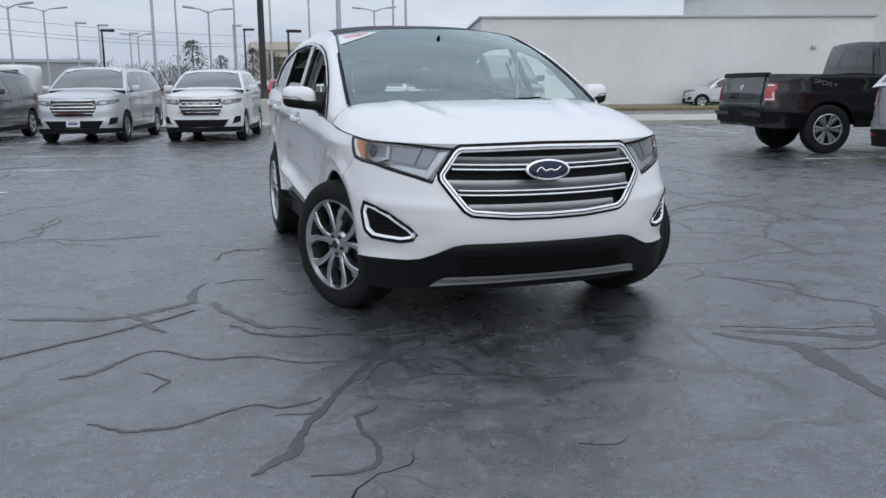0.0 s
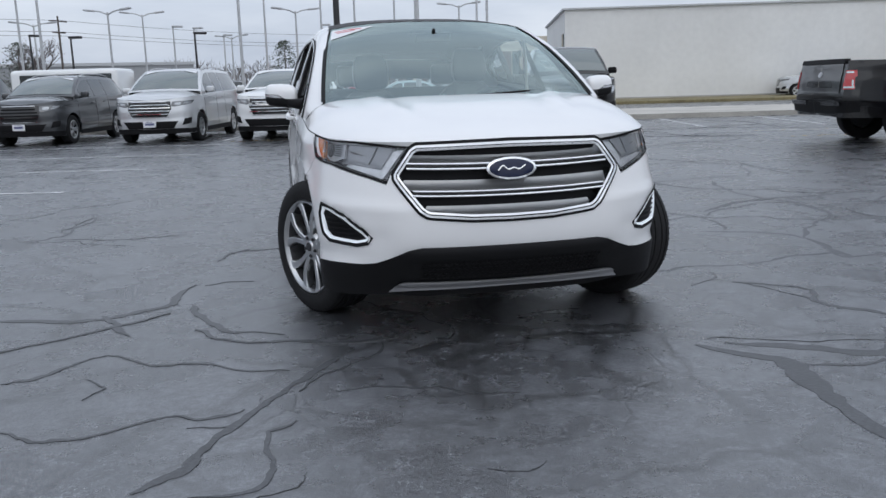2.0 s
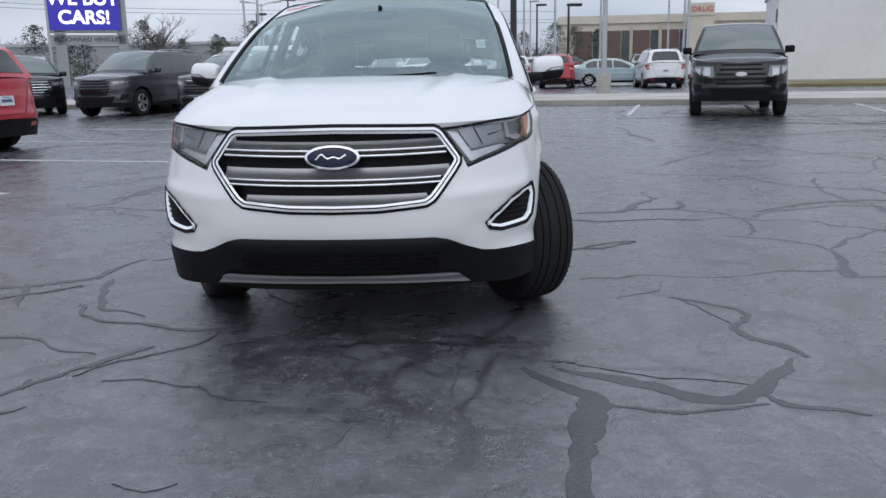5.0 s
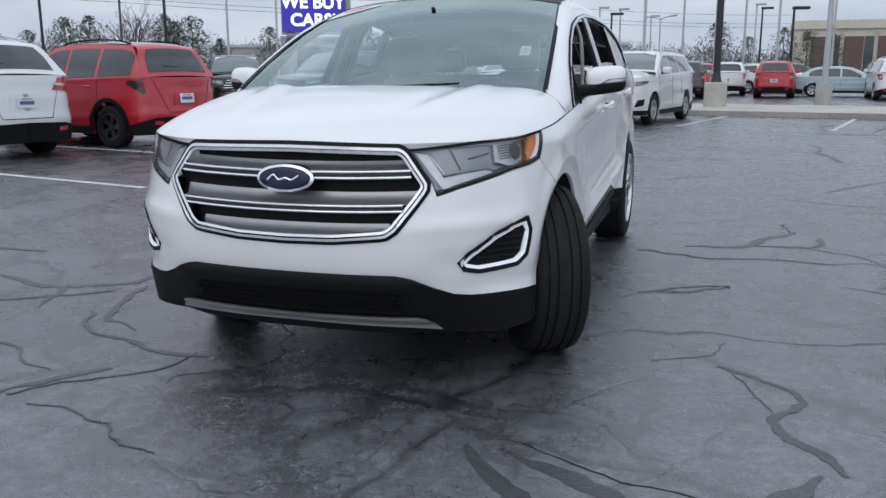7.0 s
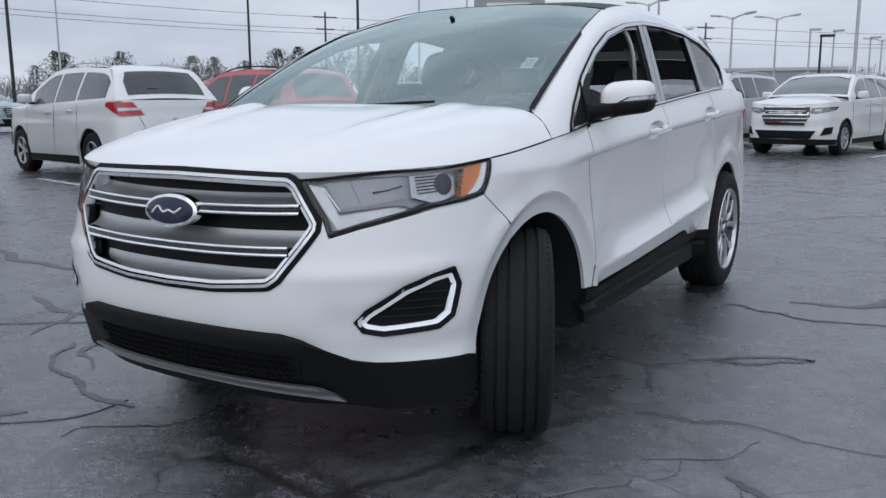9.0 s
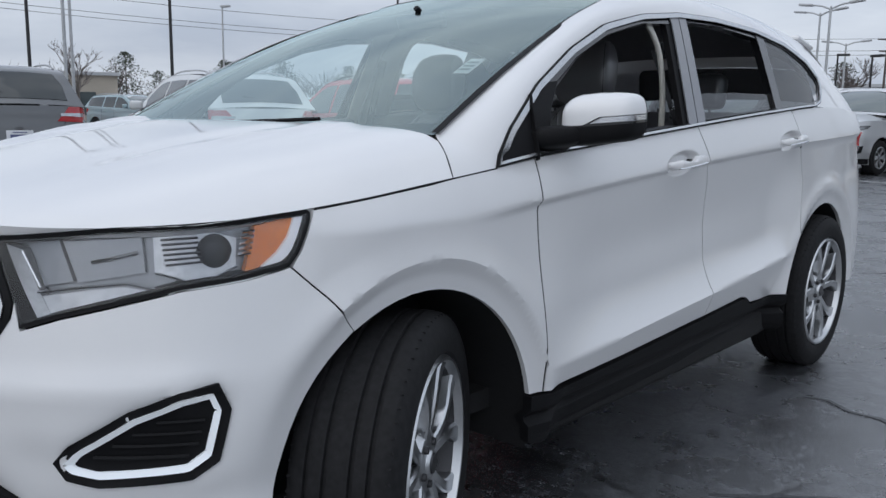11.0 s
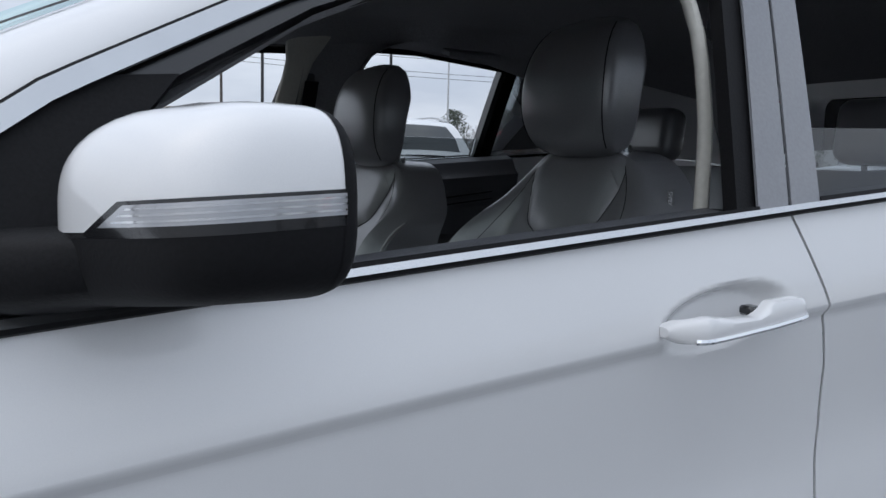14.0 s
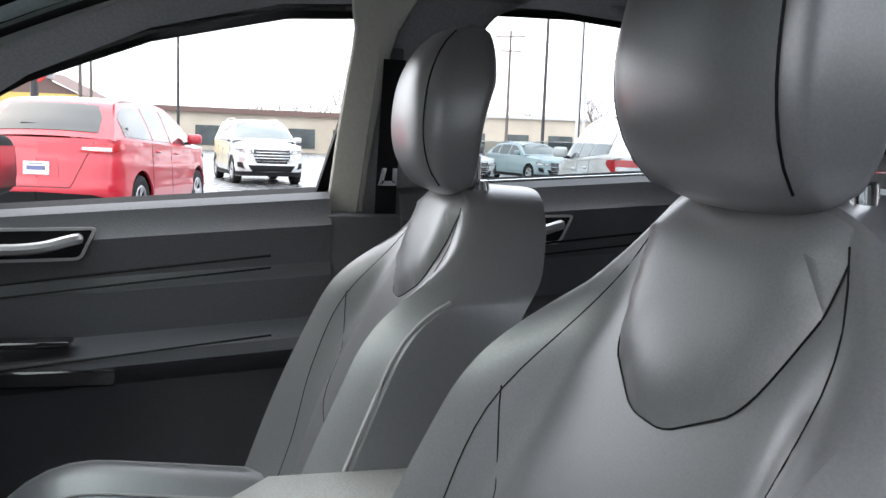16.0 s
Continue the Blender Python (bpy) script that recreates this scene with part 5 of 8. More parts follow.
        o = resample(hl, 100)
        ring(bm, o, shrink(o, 0.012), HS, 0.0, -0.004, 0.05, True, (sg,))
        bmesh.ops.recalc_face_normals(bm, faces=bm.faces[:])
        part("lamp_bezel", bm, MATTBLACK, house)
        lens = pan("lens", shrink(o, 0.008), material=LENS, off=0.001, thick=0.0, parent=house, sg=sg, step=0.04)
        lens.visible_shadow = False
        def lamp_s(pts):
            """(y, z) points of the lamp, its inner half spread towards the grille."""
            a0, a1 = hy(-0.783), hy(-0.50)
            res = []
            for y, z in pts:
                if y < -0.5:
                    w, b0 = (-0.5 - y) / 0.283, hx(0.508 + 0.72 * (0.956 - z))
                    res.append((b0 + (hy(y) - a0) / (a1 - a0) * (a1 - b0), z - 0.022 * w * min(1.3, max(0, (0.955 - z) / 0.11))))
                else:
                    res.append((hy(y), z))
            return res

        # bright bowl: lower strip, projector, amber corner, white outer guide
        def inner_piece(name, pts, material, off, th=0.02, label=""):
            return pan(name, pts, material=material, off=off, thick=th, parent=house, label=label, sg=sg, step=0.03)
        def line(name, pts, off, r, material):
            b = bmesh.new()
            tube(b, [(p[0] * sg, p[1], p[2]) for p in [HS(a, z, off) for a, z in lamp_s(pts)]], r, 5)
            return part(name, b, material, house)

        inner_piece("side_reflector", lamp_s([(-0.783, 0.944), (-0.764, 0.938), (-0.752, 0.844), (-0.768, 0.834)]), LAMPBRIGHT, -0.016, 0.02)
        inner_piece("dark_panel", lamp_s([(-0.758, 0.949), (-0.722, 0.954), (-0.718, 0.892), (-0.753, 0.884)]), LAMPGREY, -0.026, 0.01)
        inner_piece("upper_reflector", lamp_s([(-0.717, 0.953), (-0.630, 0.962), (-0.634, 0.905), (-0.712, 0.890)]), LAMPGREY, -0.024, 0.012)
        line("bright_rib", [(-0.690, 0.922), (-0.660, 0.930), (-0.636, 0.938)], -0.020, 0.0035, CHROME)
        inner_piece("lower_reflector", lamp_s([(-0.756, 0.870), (-0.700, 0.880), (-0.662, 0.884), (-0.616, 0.871), (-0.66, 0.860), (-0.753, 0.843)]), LAMPBRIGHT, -0.018, 0.02)
        line("bright_rib", [(-0.757, 0.877), (-0.700, 0.886), (-0.655, 0.890), (-0.610, 0.874)], -0.012, 0.0028, CHROME)
        line("bright_rib", [(-0.762, 0.936), (-0.752, 0.884)], -0.012, 0.0025, CHROME)
        bez_l = lamp_s([(-0.617, 0.962), (-0.540, 0.970), (-0.507, 0.956), (-0.512, 0.907), (-0.568, 0.882), (-0.623, 0.905)])
        inner_piece("projector_bezel", bez_l, LAMPBRIGHT, -0.024, 0.014, "ribbed bright lamp bezel")
        for k in range(6):
            z = 0.916 + 0.0085 * k
            line("bezel_rib", [(-0.608, z), (-0.560, z + 0.003)], -0.018, 0.0022, DARKALLOY)
        line("bezel_rim", [(-0.622, 0.905), (-0.568, 0.882), (-0.512, 0.906)], -0.016, 0.0024, CHROME)
        c = Vector(HS(lamp_s([(-0.540, 0.932)])[0][0], 0.932, -0.022))
        nrm = (Vector(HS(lamp_s([(-0.540, 0.932)])[0][0], 0.932, 0.0)) - c).normalized()
        mm = Matrix.Translation((c.x * sg, c.y, c.z)) @ Vector((nrm.x * sg, nrm.y, nrm.z)).to_track_quat("X", "Z").to_matrix().to_4x4()
        b = bmesh.new()
        lathe(b, [(0.0, 0.014), (0.015, 0.012), (0.026, 0.007), (0.032, -0.002), (0.035, -0.004), (0.035, -0.03)], 24, "x", mm)
        bmesh.ops.recalc_face_normals(b, faces=b.faces[:])
        part("projector", b, DARKALLOY, house)
        for k in range(5):
            z = 0.928 + 0.0100 * k
            line("bright_rib", [(-0.510 + 0.002 * k, z), (-0.487 + 0.003 * k, z + 0.002)], -0.010, 0.0034, CHROME)
        inner_piece("amber_reflector", lamp_s([(-0.473, 0.978), (-0.383, 0.993), (-0.405, 0.955), (-0.431, 0.928), (-0.476, 0.899), (-0.503, 0.893)]), AMBER, -0.012, 0.02, "amber side reflector")
        inner_piece("light_guide", lamp_s([(-0.380, 0.995), (-0.357, 0.998), (-0.375, 0.955), (-0.405, 0.920), (-0.456, 0.889), (-0.520, 0.876), (-0.611, 0.863), (-0.611, 0.870), (-0.520, 0.885), (-0.476, 0.896), (-0.431, 0.924), (-0.403, 0.953)]), LED, -0.009, 0.02)

    # bonnet
    sc = hy(-0.60)
    nk, nj = 41, 33

    def edge_front(k):
        s = sc * k
        z = hood_z(-0.86) + (hood_z(-0.60) - hood_z(-0.86)) * abs(k) ** 1.6
        p = Vector(HS(s, z, 0.0))
        return p

    def edge_side(j, sg):
        y = -0.60 + (0.075 + 0.60) * j
        s = hy(y)
        p = Vector(HS(s, hood_z(y), 0.0))
        return Vector((p.x * sg, p.y, p.z))

    def back(k):
        e = edge_side(1, 1)
        x = abs(k) * e.x
        y = 0.075 + 0.056 * (e.x - x) / (e.x - 0.80) if x > 0.80 else 0.045 + 0.086 * (x / 0.80) ** 3
        return Vector((k * e.x, y, e.z + 0.110 * (1 - abs(k) ** 13) + 0.014 * (1 - k * k)))

    rows = []
    for jj in range(nj):
        j = jj / (nj - 1)
        row = []
        for kk in range(nk):
            k = kk / (nk - 1) * 2 - 1
            t = (k + 1) / 2
            p = edge_front(k) * (1 - j) + back(k) * j + edge_side(j, -1) * (1 - t) + edge_side(j, 1) * t
            p -= edge_front(-1) * (1 - j) * (1 - t) + edge_front(1) * (1 - j) * t + back(-1) * j * (1 - t) + back(1) * j * t
            crown = 0.050 * (4 * j * (1 - j)) ** 0.7 * (1 - abs(k) ** 4) * (1 - 0.5 * j)
            xr = abs(p.x)
            ridge = 0.013 * math.exp(-((xr - 0.36 - 0.16 * j) / 0.035) ** 2) * smooth01((j - 0.15) / 0.5)
            p.z += crown + ridge - 0.006 * math.exp(-((xr - 0.27 - 0.16 * j) / 0.06) ** 2) * smooth01((j - 0.15) / 0.5)
            row.append(p)
        rows.append(row)
    bm = bmesh.new()
    grid(bm, rows)
    skirt = rows[0] + [r[-1] for r in rows[1:]] + rows[-1][::-1][1:] + [r[0] for r in rows[::-1]][1:-1]
    grid(bm, [skirt, [p + Vector((-0.020 * math.copysign(1, p.x) if abs(p.x) > 0.3 else 0, 0, -0.02)) for p in skirt]], 0, True)
    part("bonnet", finish(bm, 1e-4), WHITE, car)

    # flanks
    for sg in side.values():
        wing = sy([(-0.338, 1.002), (0.0, 1.037), (0.10, 1.0505), (0.23, 1.0655), (0.405, 1.086)]) + sy(SEAM_FD[1:], -0.003) + sy([(0.40, 0.446)])
        wing += sy(arc_pts(AF, math.degrees(math.atan2(0.446 - AF[1], 0.392 - AF[0])), a_seam, 18)) + sy(SEAM_BF[::-1][1:], 0.003) + sy([(-0.378, 0.927), (-0.347, 0.985)])
        flank("front_wing", wing, sg, (0.013, 0.009))
        fd = sy(SEAM_FD, 0.003) + sy([(0.9, 0.455), (1.40, 0.475)]) + sy(SEAM_DD[::-1], -0.003) + sy([(1.2, 1.152), (0.8, 1.120), (0.55, 1.101)])
        door = flank("front_door", fd, sg, (0.018, 0.009), CUPS[0])
        rd = sy(SEAM_DD, 0.003) + sy([(1.86, 0.494), (1.93, 0.482), (2.01, 0.447), (2.12, 0.440), (2.36, 0.440)]) + sy(arc_pts(AR, 171, 134, 6)[1:], -0.0) + sy(SEAM_DQ[::-1], -0.003) + sy([(2.0, 1.212), (1.7, 1.190)])
        rdoor = flank("rear_door", rd, sg, (0.018, 0.009), CUPS[1])
        a_q = 134
        qp = sy(SEAM_DQ, 0.003) + sy(arc_pts(AR, a_q, -2, 16)) + sy([(3.34, 0.36), (3.7, 0.40)]) + [(HS.s[-1] - 0.45, 0.42), (HS.s[-1], 0.44), (HS.s[-1], 1.16), (HS.s[-1] - 0.5, 1.18)] + sy([(3.6, 1.19), (3.3, 1.235), (3.0, 1.248), (2.8, 1.252), (2.6, 1.247), (2.42, 1.2405)])
        flank("rear_quarter", qp, sg, (0.04, 0.022))
        # dark joints between the panels
        bm = bmesh.new()
        tube(bm, [(sg * p[0], p[1], p[2]) for p in [HS(hy(y), hood_z(y) - 0.0035, -0.0025) for y in np.linspace(-0.335, 0.245, 30)]], 0.0032, 6)
        part("bonnet_gap", bm, MATTBLACK, car)
        for name, line, r_, off_ in (("door_gap", SEAM_FD, 0.0032, -0.0035), ("door_gap", SEAM_DD, 0.0022, -0.0050), ("door_gap", SEAM_DQ, 0.0022, -0.0050), ("wing_gap", SEAM_BF, 0.0024, -0.0045)):
            bm = bmesh.new()
            tube(bm, [(sg * p[0], p[1], p[2]) for p in [HS(hy(q.x), q.y, off_) for q in spline([(a, b, 0) for a, b in line], 5)]], r_, 6)
            part(name, bm, MATTBLACK, car)
        # sill: black, with a step and a kick before the rear wheel
        sl = sy([(0.395, 0.440), (0.58, 0.432), (1.20, 0.456), (1.87, 0.484), (1.92, 0.472), (2.01, 0.437), (2.355, 0.432), (2.36, 0.30), (2.25, 0.245), (0.55, 0.262), (0.40, 0.30)])
        pan("sill_cladding", sl, lambda s, z, o: HS(s, z, o + 0.010 - 0.030 * smooth01((0.40 - z) / 0.03) + 0.020 * smooth01((0.365 - z) / 0.015) - 0.05 * smooth01((0.30 - z) / 0.05)), BLACK, (0.08, 0.012), 0, 0.03, None, "black textured sill cladding", sg)
        # handles, with a cup behind
        for y0, y1, z0, z1, dr in ((1.124, 1.368, 1.040, 1.056, door), (2.130, 2.370, 1.099, 1.113, rdoor)):
            up_tab = [(0, 0.006), (0.04, 0.013), (0.16, 0.018), (0.34, 0.009), (0.50, 0.005), (0.56, 0.010), (0.62, 0.021), (0.80, 0.020), (0.92, 0.013), (1, 0.003)]
            low_tab = [(0, 0.006), (0.05, 0.013), (0.3, 0.014), (0.6, 0.013), (0.85, 0.010), (1, 0.003)]

            def bow(t):
                return 0.046 * bump01(t, -0.10, 0.16, 0.84, 1.08) - 0.012

            bm = bmesh.new()
            rows = []
            for t in np.linspace(0, 1, 45):
                y, z = y0 + (y1 - y0) * t, z0 + (z1 - z0) * t
                up_, down = lerp(up_tab, t), lerp(low_tab, t)
                b0 = Vector(HS(hy(y), z, 0)).x + bow(t)
                # a flat outer face with rounded edges
                sec = [(0.010, 0.0), (0.0095, 0.55), (0.006, 0.88), (0.0, 1.0), (-0.010, 0.92), (-0.014, 0.0), (-0.010, -0.92), (0.0, -1.0), (0.006, -0.88), (0.0095, -0.55)]
                rows.append([(sg * (b0 + dx), y, z + (up_ if w > 0 else down) * w) for dx, w in sec])
            vs = grid(bm, rows, 0, True)
            for e in (vs[0], vs[-1]):
                bm.faces.new(e)
            bmesh.ops.recalc_face_normals(bm, faces=bm.faces[:])
            hd = part("door_handle", bm, WHITE, dr)
            bm = bmesh.new()
            tube(bm, [(sg * (Vector(HS(hy(y0 + (y1 - y0) * t), z0, 0)).x + bow(t) + 0.0085), y0 + (y1 - y0) * t, z0 + (z1 - z0) * t - lerp(low_tab, t) * 0.72) for t in np.linspace(0.09, 0.985, 24)], 0.0034, 6)
            part("chrome_strip", bm, CHROME, hd)
            bm = bmesh.new()
            yk = y0 + (y1 - y0) * 0.60
            box(bm, (0.022, 0.020, 0.012), pose(sg * (Vector(HS(hy(yk), z0, 0)).x + 0.004), yk + 0.006, z0 + (z1 - z0) * 0.6 + 0.004), 0.003)
            part("handle_socket", bm, GLOSSBLACK, hd)
    # glasshouse sides
    DLO_LOW = [(0.245, 1.073), (0.40, 1.092), (0.9, 1.132), (1.42, 1.173), (1.9, 1.209), (2.40, 1.243), (2.58, 1.253), (2.68, 1.275)]
    DLO_TOP = [(2.76, 1.345), (2.755, 1.39), (2.64, 1.462), (2.42, 1.530), (2.15, 1.573), (1.80, 1.590), (1.5, 1.582), (1.22, 1.548), (0.95, 1.487), (0.72, 1.398), (0.50, 1.285), (0.33, 1.165), (0.255, 1.095)]
    DLO = DLO_LOW + DLO_TOP
    P_A = [(0.478, 1.112), (1.325, 1.178), (1.425, 1.535), (1.22, 1.520), (0.97, 1.462), (0.75, 1.378), (0.61, 1.300), (0.54, 1.22)]
    P_B = [(1.455, 1.190), (2.125, 1.238), (2.155, 1.535), (1.80, 1.562), (1.545, 1.555)]
    P_C = [(2.20, 1.246), (2.56, 1.268), (2.655, 1.288), (2.725, 1.352), (2.715, 1.382), (2.62, 1.440), (2.42, 1.502), (2.225, 1.535)]
    E_LINE = [(0.800, 0.135, 1.150), (0.768, 0.42, 1.304), (0.728, 0.75, 1.462), (0.692, 1.02, 1.570), (0.664, 1.235, 1.636), (0.648, 1.6, 1.684), (0.642, 2.1, 1.686), (0.648, 2.6, 1.654), (0.660, 3.1, 1.574), (0.690, 3.38, 1.430), (0.735, 3.56, 1.250), (0.76, 3.62, 1.18)]
    for sg in side.values():
        # pillar and cant rail: from the outline of the windows up to the roof glass, as one strip
        lowp = [Vector((HS(hy(0.245), 1.066)[0], 0.245, 1.066)), Vector(HG(0.262, 1.098)), Vector(HG(0.33, 1.165))] + [Vector(HG(y, z)) for y, z in reversed(DLO_TOP[:-2])] + [Vector(HG(2.70, 1.285)), Vector(HG(2.60, 1.256)), Vector((0.885, 3.0, 1.247)), Vector((0.85, 3.35, 1.23)), Vector((0.815, 3.58, 1.19))]
        a_, b_ = spline(lowp, 5), spline([Vector(p) for p in E_LINE], 6)

        def even(pts, n):
            d = [0.0]
            for p, q in zip(pts, pts[1:]):
                d.append(d[-1] + (q - p).length)
            return [Vector([float(np.interp(d[-1] * k / n, d, [p[c] for p in pts])) for c in range(3)]) for k in range(n + 1)]

        a_, b_ = even(a_, 90), even(b_, 90)
        # pair by the place along the car
        rows = []
        for q in range(9):
            t = q / 8
            rows.append([Vector(((a * (1 - t) + b * t).x + 0.016 * math.sin(math.pi * t), (a * (1 - t) + b * t).y, (a * (1 - t) + b * t).z + 0.012 * math.sin(math.pi * t))) for a, b in zip(a_, b_)])
        # the piece in front of the pillar, down to the bonnet's shut line
        front = [rows[q][0] for q in range(9)]
        rows = [[Vector((p.x * sg, p.y, p.z)) for p in r] for r in rows]
        bm = bmesh.new()
        grid(bm, rows)
        e = Vector(HS(hy(0.245), 1.066))
        fr = []
        for q in range(9):
            t = q / 8
            p0 = front[q]
            p1 = back(1 - (1 - 0.815 / back(1).x) * t) + Vector((0, 0.004, 0))
            fr.append([Vector(((p0.x * (1 - w) + p1.x * w) * sg, p0.y * (1 - w) + p1.y * w, p0.z * (1 - w) + p1.z * w)) for w in (0, 0.5, 1)])
        grid(bm, fr)
        finish(bm, 2e-4)
        part("roof_pillar", bm, WHITE, car)
        # inner black frame behind the bright line
        o = resample(DLO, 160)
        bm = bmesh.new()
        thin, wide = shrink(o, 0.0075), shrink(o, 0.017)
        inner_o = [a if q_[1] < np.interp(q_[0], [p[0] for p in DLO_LOW], [p[1] for p in DLO_LOW]) + 0.03 else b for q_, a, b in zip(o, thin, wide)]
        ring(bm, o, inner_o, HG, 0.010, 0.008, 0.005, True, (sg,))
        bmesh.ops.recalc_face_normals(bm, faces=bm.faces[:])
        trim = part("window_trim", bm, BELTCHROME, car, "bright window surround")
        bm = bmesh.new()
        ring(bm, shrink(o, -0.0036), shrink(o, 0.0005), HG, 0.0065, 0.0085, 0.016, True, (sg,))
        bmesh.ops.recalc_face_normals(bm, faces=bm.faces[:])
        part("trim_joint", bm, MATTBLACK, trim)
        # black frame: fill between outline and the three openings, as plates
        def plate(name, pts, material, off=0.0, th=0.03, label=""):
            return pan(name, pts, HG, material, (0.06, 0.06), off, th, None, label, sg)
        plate("door_joint", [(0.4045, 1.080), (0.4095, 1.081), (0.4525, 1.258), (0.4475, 1.256)], MATTBLACK, 0.0135, 0.012)
        q = shrink(DLO, 0.009)
        low_, top_ = q[:8], q[8:]
        plate("mirror_panel", [low_[0], low_[1], (0.478, 1.104), P_A[0], P_A[7], P_A[6], (0.53, 1.293), top_[10], top_[11], top_[12]], BLACK, 0.0, 0.03, "black corner panel carrying the mirror")
        plate("door_frame", [(0.478, 1.103), (0.9, 1.138), (1.325, 1.172), P_A[1], P_A[0]], BLACK, 0.004)
        plate("door_frame", [P_A[6], P_A[5], P_A[4], P_A[3], P_A[2], (1.45, 1.568), top_[7], top_[8], top_[9], (0.53, 1.293)], GLOSSBLACK, -0.004)
        plate("pillar_cover", [(1.325, 1.173), (1.385, 1.178), (1.49, 1.572), (1.425, 1.566), P_A[2], P_A[1]], GREYPILLAR, 0.002, 0.004)
        plate("door_seal", [(1.292, 1.172), (1.332, 1.176), (1.430, 1.545), (1.390, 1.532)], BLACK, -0.006, 0.022)
        plate("pillar_cover", [(1.392, 1.178), (1.455, 1.183), P_B[0], P_B[4], (1.56, 1.576), (1.497, 1.573)], GREYPILLAR, 0.002, 0.004)
        plate("door_frame", [P_B[4], P_B[3], P_B[2], (2.155, 1.562), top_[5], (1.56, 1.576)], GLOSSBLACK, -0.004)
        plate("door_frame", [(1.455, 1.183), (1.9, 1.216), (2.125, 1.232), P_B[1], P_B[0]], BLACK, 0.004)
        plate("door_frame", [P_B[1], (2.125, 1.230), (2.20, 1.237), P_C[0], P_C[7], (2.225, 1.552), (2.155, 1.562), P_B[2]], GLOSSBLACK, 0.0)
        qo = [P_C[0], (2.20, 1.237), (2.40, 1.250), (2.58, 1.262), low_[7], top_[0], top_[1], top_[2], top_[3], (2.225, 1.552), P_C[7]]
        plate("door_frame", qo[:4] + [P_C[2], P_C[1]], GLOSSBLACK, 0.0)
        plate("door_frame", [qo[3], qo[4], qo[5], qo[6], qo[7], qo[8], qo[9], P_C[7], P_C[6], P_C[5], P_C[4], P_C[3], P_C[2]], GLOSSBLACK, 0.0)
        g = plate("quarter_window", P_C, PRIVACY, -0.004, 0.0)
        # rear door glass, let down most of the way
        g = plate("rear_door_glass", [(1.458, 1.192), (2.125, 1.239), (2.128, 1.300), (1.80, 1.300), (1.482, 1.290)], PRIVACY, -0.012, 0.004, "half-lowered tinted window")

    # windscreen, its black edge, wipers, stickers
    def screen(k, j, off=0.0):
        b0 = Vector((k * 0.800, 0.135 - 0.125 * (1 - abs(k) ** 2.2), 1.150 - 0.018 * (1 - k * k)))
        b1 = Vector((k * 0.660, 1.235 - 0.085 * (1 - abs(k) ** 2.6), 1.634 + 0.042 * (1 - abs(k) ** 3.0)))
        p = b0 * (1 - j) + b1 * j
        up = Vector((0.30 * k, -0.38, 0.87)).normalized()
        return p + up * (0.035 * 4 * j * (1 - j) + off)

    bm = bmesh.new()
    grid(bm, [[screen(k, j) for k in np.linspace(-1, 1, 33)] for j in np.linspace(0, 1, 21)])
    ws = part("windscreen", finish(bm), SCREENGLASS, car, "clear windscreen with faint green tint")
    ws.visible_shadow = False
    bm = bmesh.new()
    lo = [(k, 0.0) for k in np.linspace(-1, 1, 30)] + [(1, j) for j in np.linspace(0.03, 0.97, 16)] + [(k, 1.0) for k in np.linspace(1, -1, 30)] + [(-1, j) for j in np.linspace(0.97, 0.03, 16)]
    inn = [(max(-0.952, min(0.952, k)), max(0.055, min(0.945, j))) for k, j in lo]
    rows = [[screen(k, j, -0.004) for k, j in lo], [screen(k, j, -0.004) for k, j in inn]]
    grid(bm, rows, 0, True)
    part("black_glass_border", finish(bm), BLACK, ws)
    bm = bmesh.new()
    grid(bm, [[screen(k, j, -0.007) for k in np.linspace(-0.95, 0.95, 25)] for j in np.linspace(0.80, 0.945, 5)])
    band = part("shade_band", finish(bm), SHADEBAND, ws, "grey sunshade band along the top of the glass")
    band.visible_shadow = False
    bm = bmesh.new()
    rows = [[screen(k, j, 0.006) for k, j in [(sgk, j) for j in np.linspace(0.0, 1, 16)]] for sgk in (0.985, 1.012)]
    bm.free()
    for f in (1, -1):
        bm = bmesh.new()
        grid(bm, [[(p.x * f, p.y, p.z) for p in r] for r in rows])
        part("screen_seal", finish(bm), BLACK, ws)
    bm = bmesh.new()
    for j in np.linspace(0.748, 0.940, 9)[:-1]:
        hi = j + 0.024
        ends = [float(np.interp(q, [0.748, 0.790, 0.940], [-0.955, -0.86, -0.56])) for q in (j, hi)]
        grid(bm, [[screen(-0.965 + (e + 0.965) * t, q, 0.004) for t in np.linspace(0, 1, 7)] for e, q in zip(ends, (j, hi))])
    st = part("price_sticker", finish(bm), PAPER, ws, "white banner sticker with red print bars")
    bm = bmesh.new()
    for (k0, j0, k1, j1) in ((-0.93, 0.885, -0.76, 0.915), (-0.91, 0.855, -0.82, 0.875), (-0.84, 0.865, -0.74, 0.885), (-0.78, 0.90, -0.68, 0.91)):
        grid(bm, [[screen(k0, j0, 0.005), screen(k1, j1, 0.005)], [screen(k0, j0 + 0.014, 0.005), screen(k1, j1 + 0.014, 0.005)]])
    part("print_bars", bm, REDBAR, st)
    bm = bmesh.new()
    grid(bm, [[screen(0.80, 0.30, -0.006), screen(0.865, 0.30, -0.006)], [screen(0.80, 0.385, -0.006), screen(0.865, 0.385, -0.006)]])
    st = part("inspection_sticker", bm, PAPER, ws)
    bm = bmesh.new()
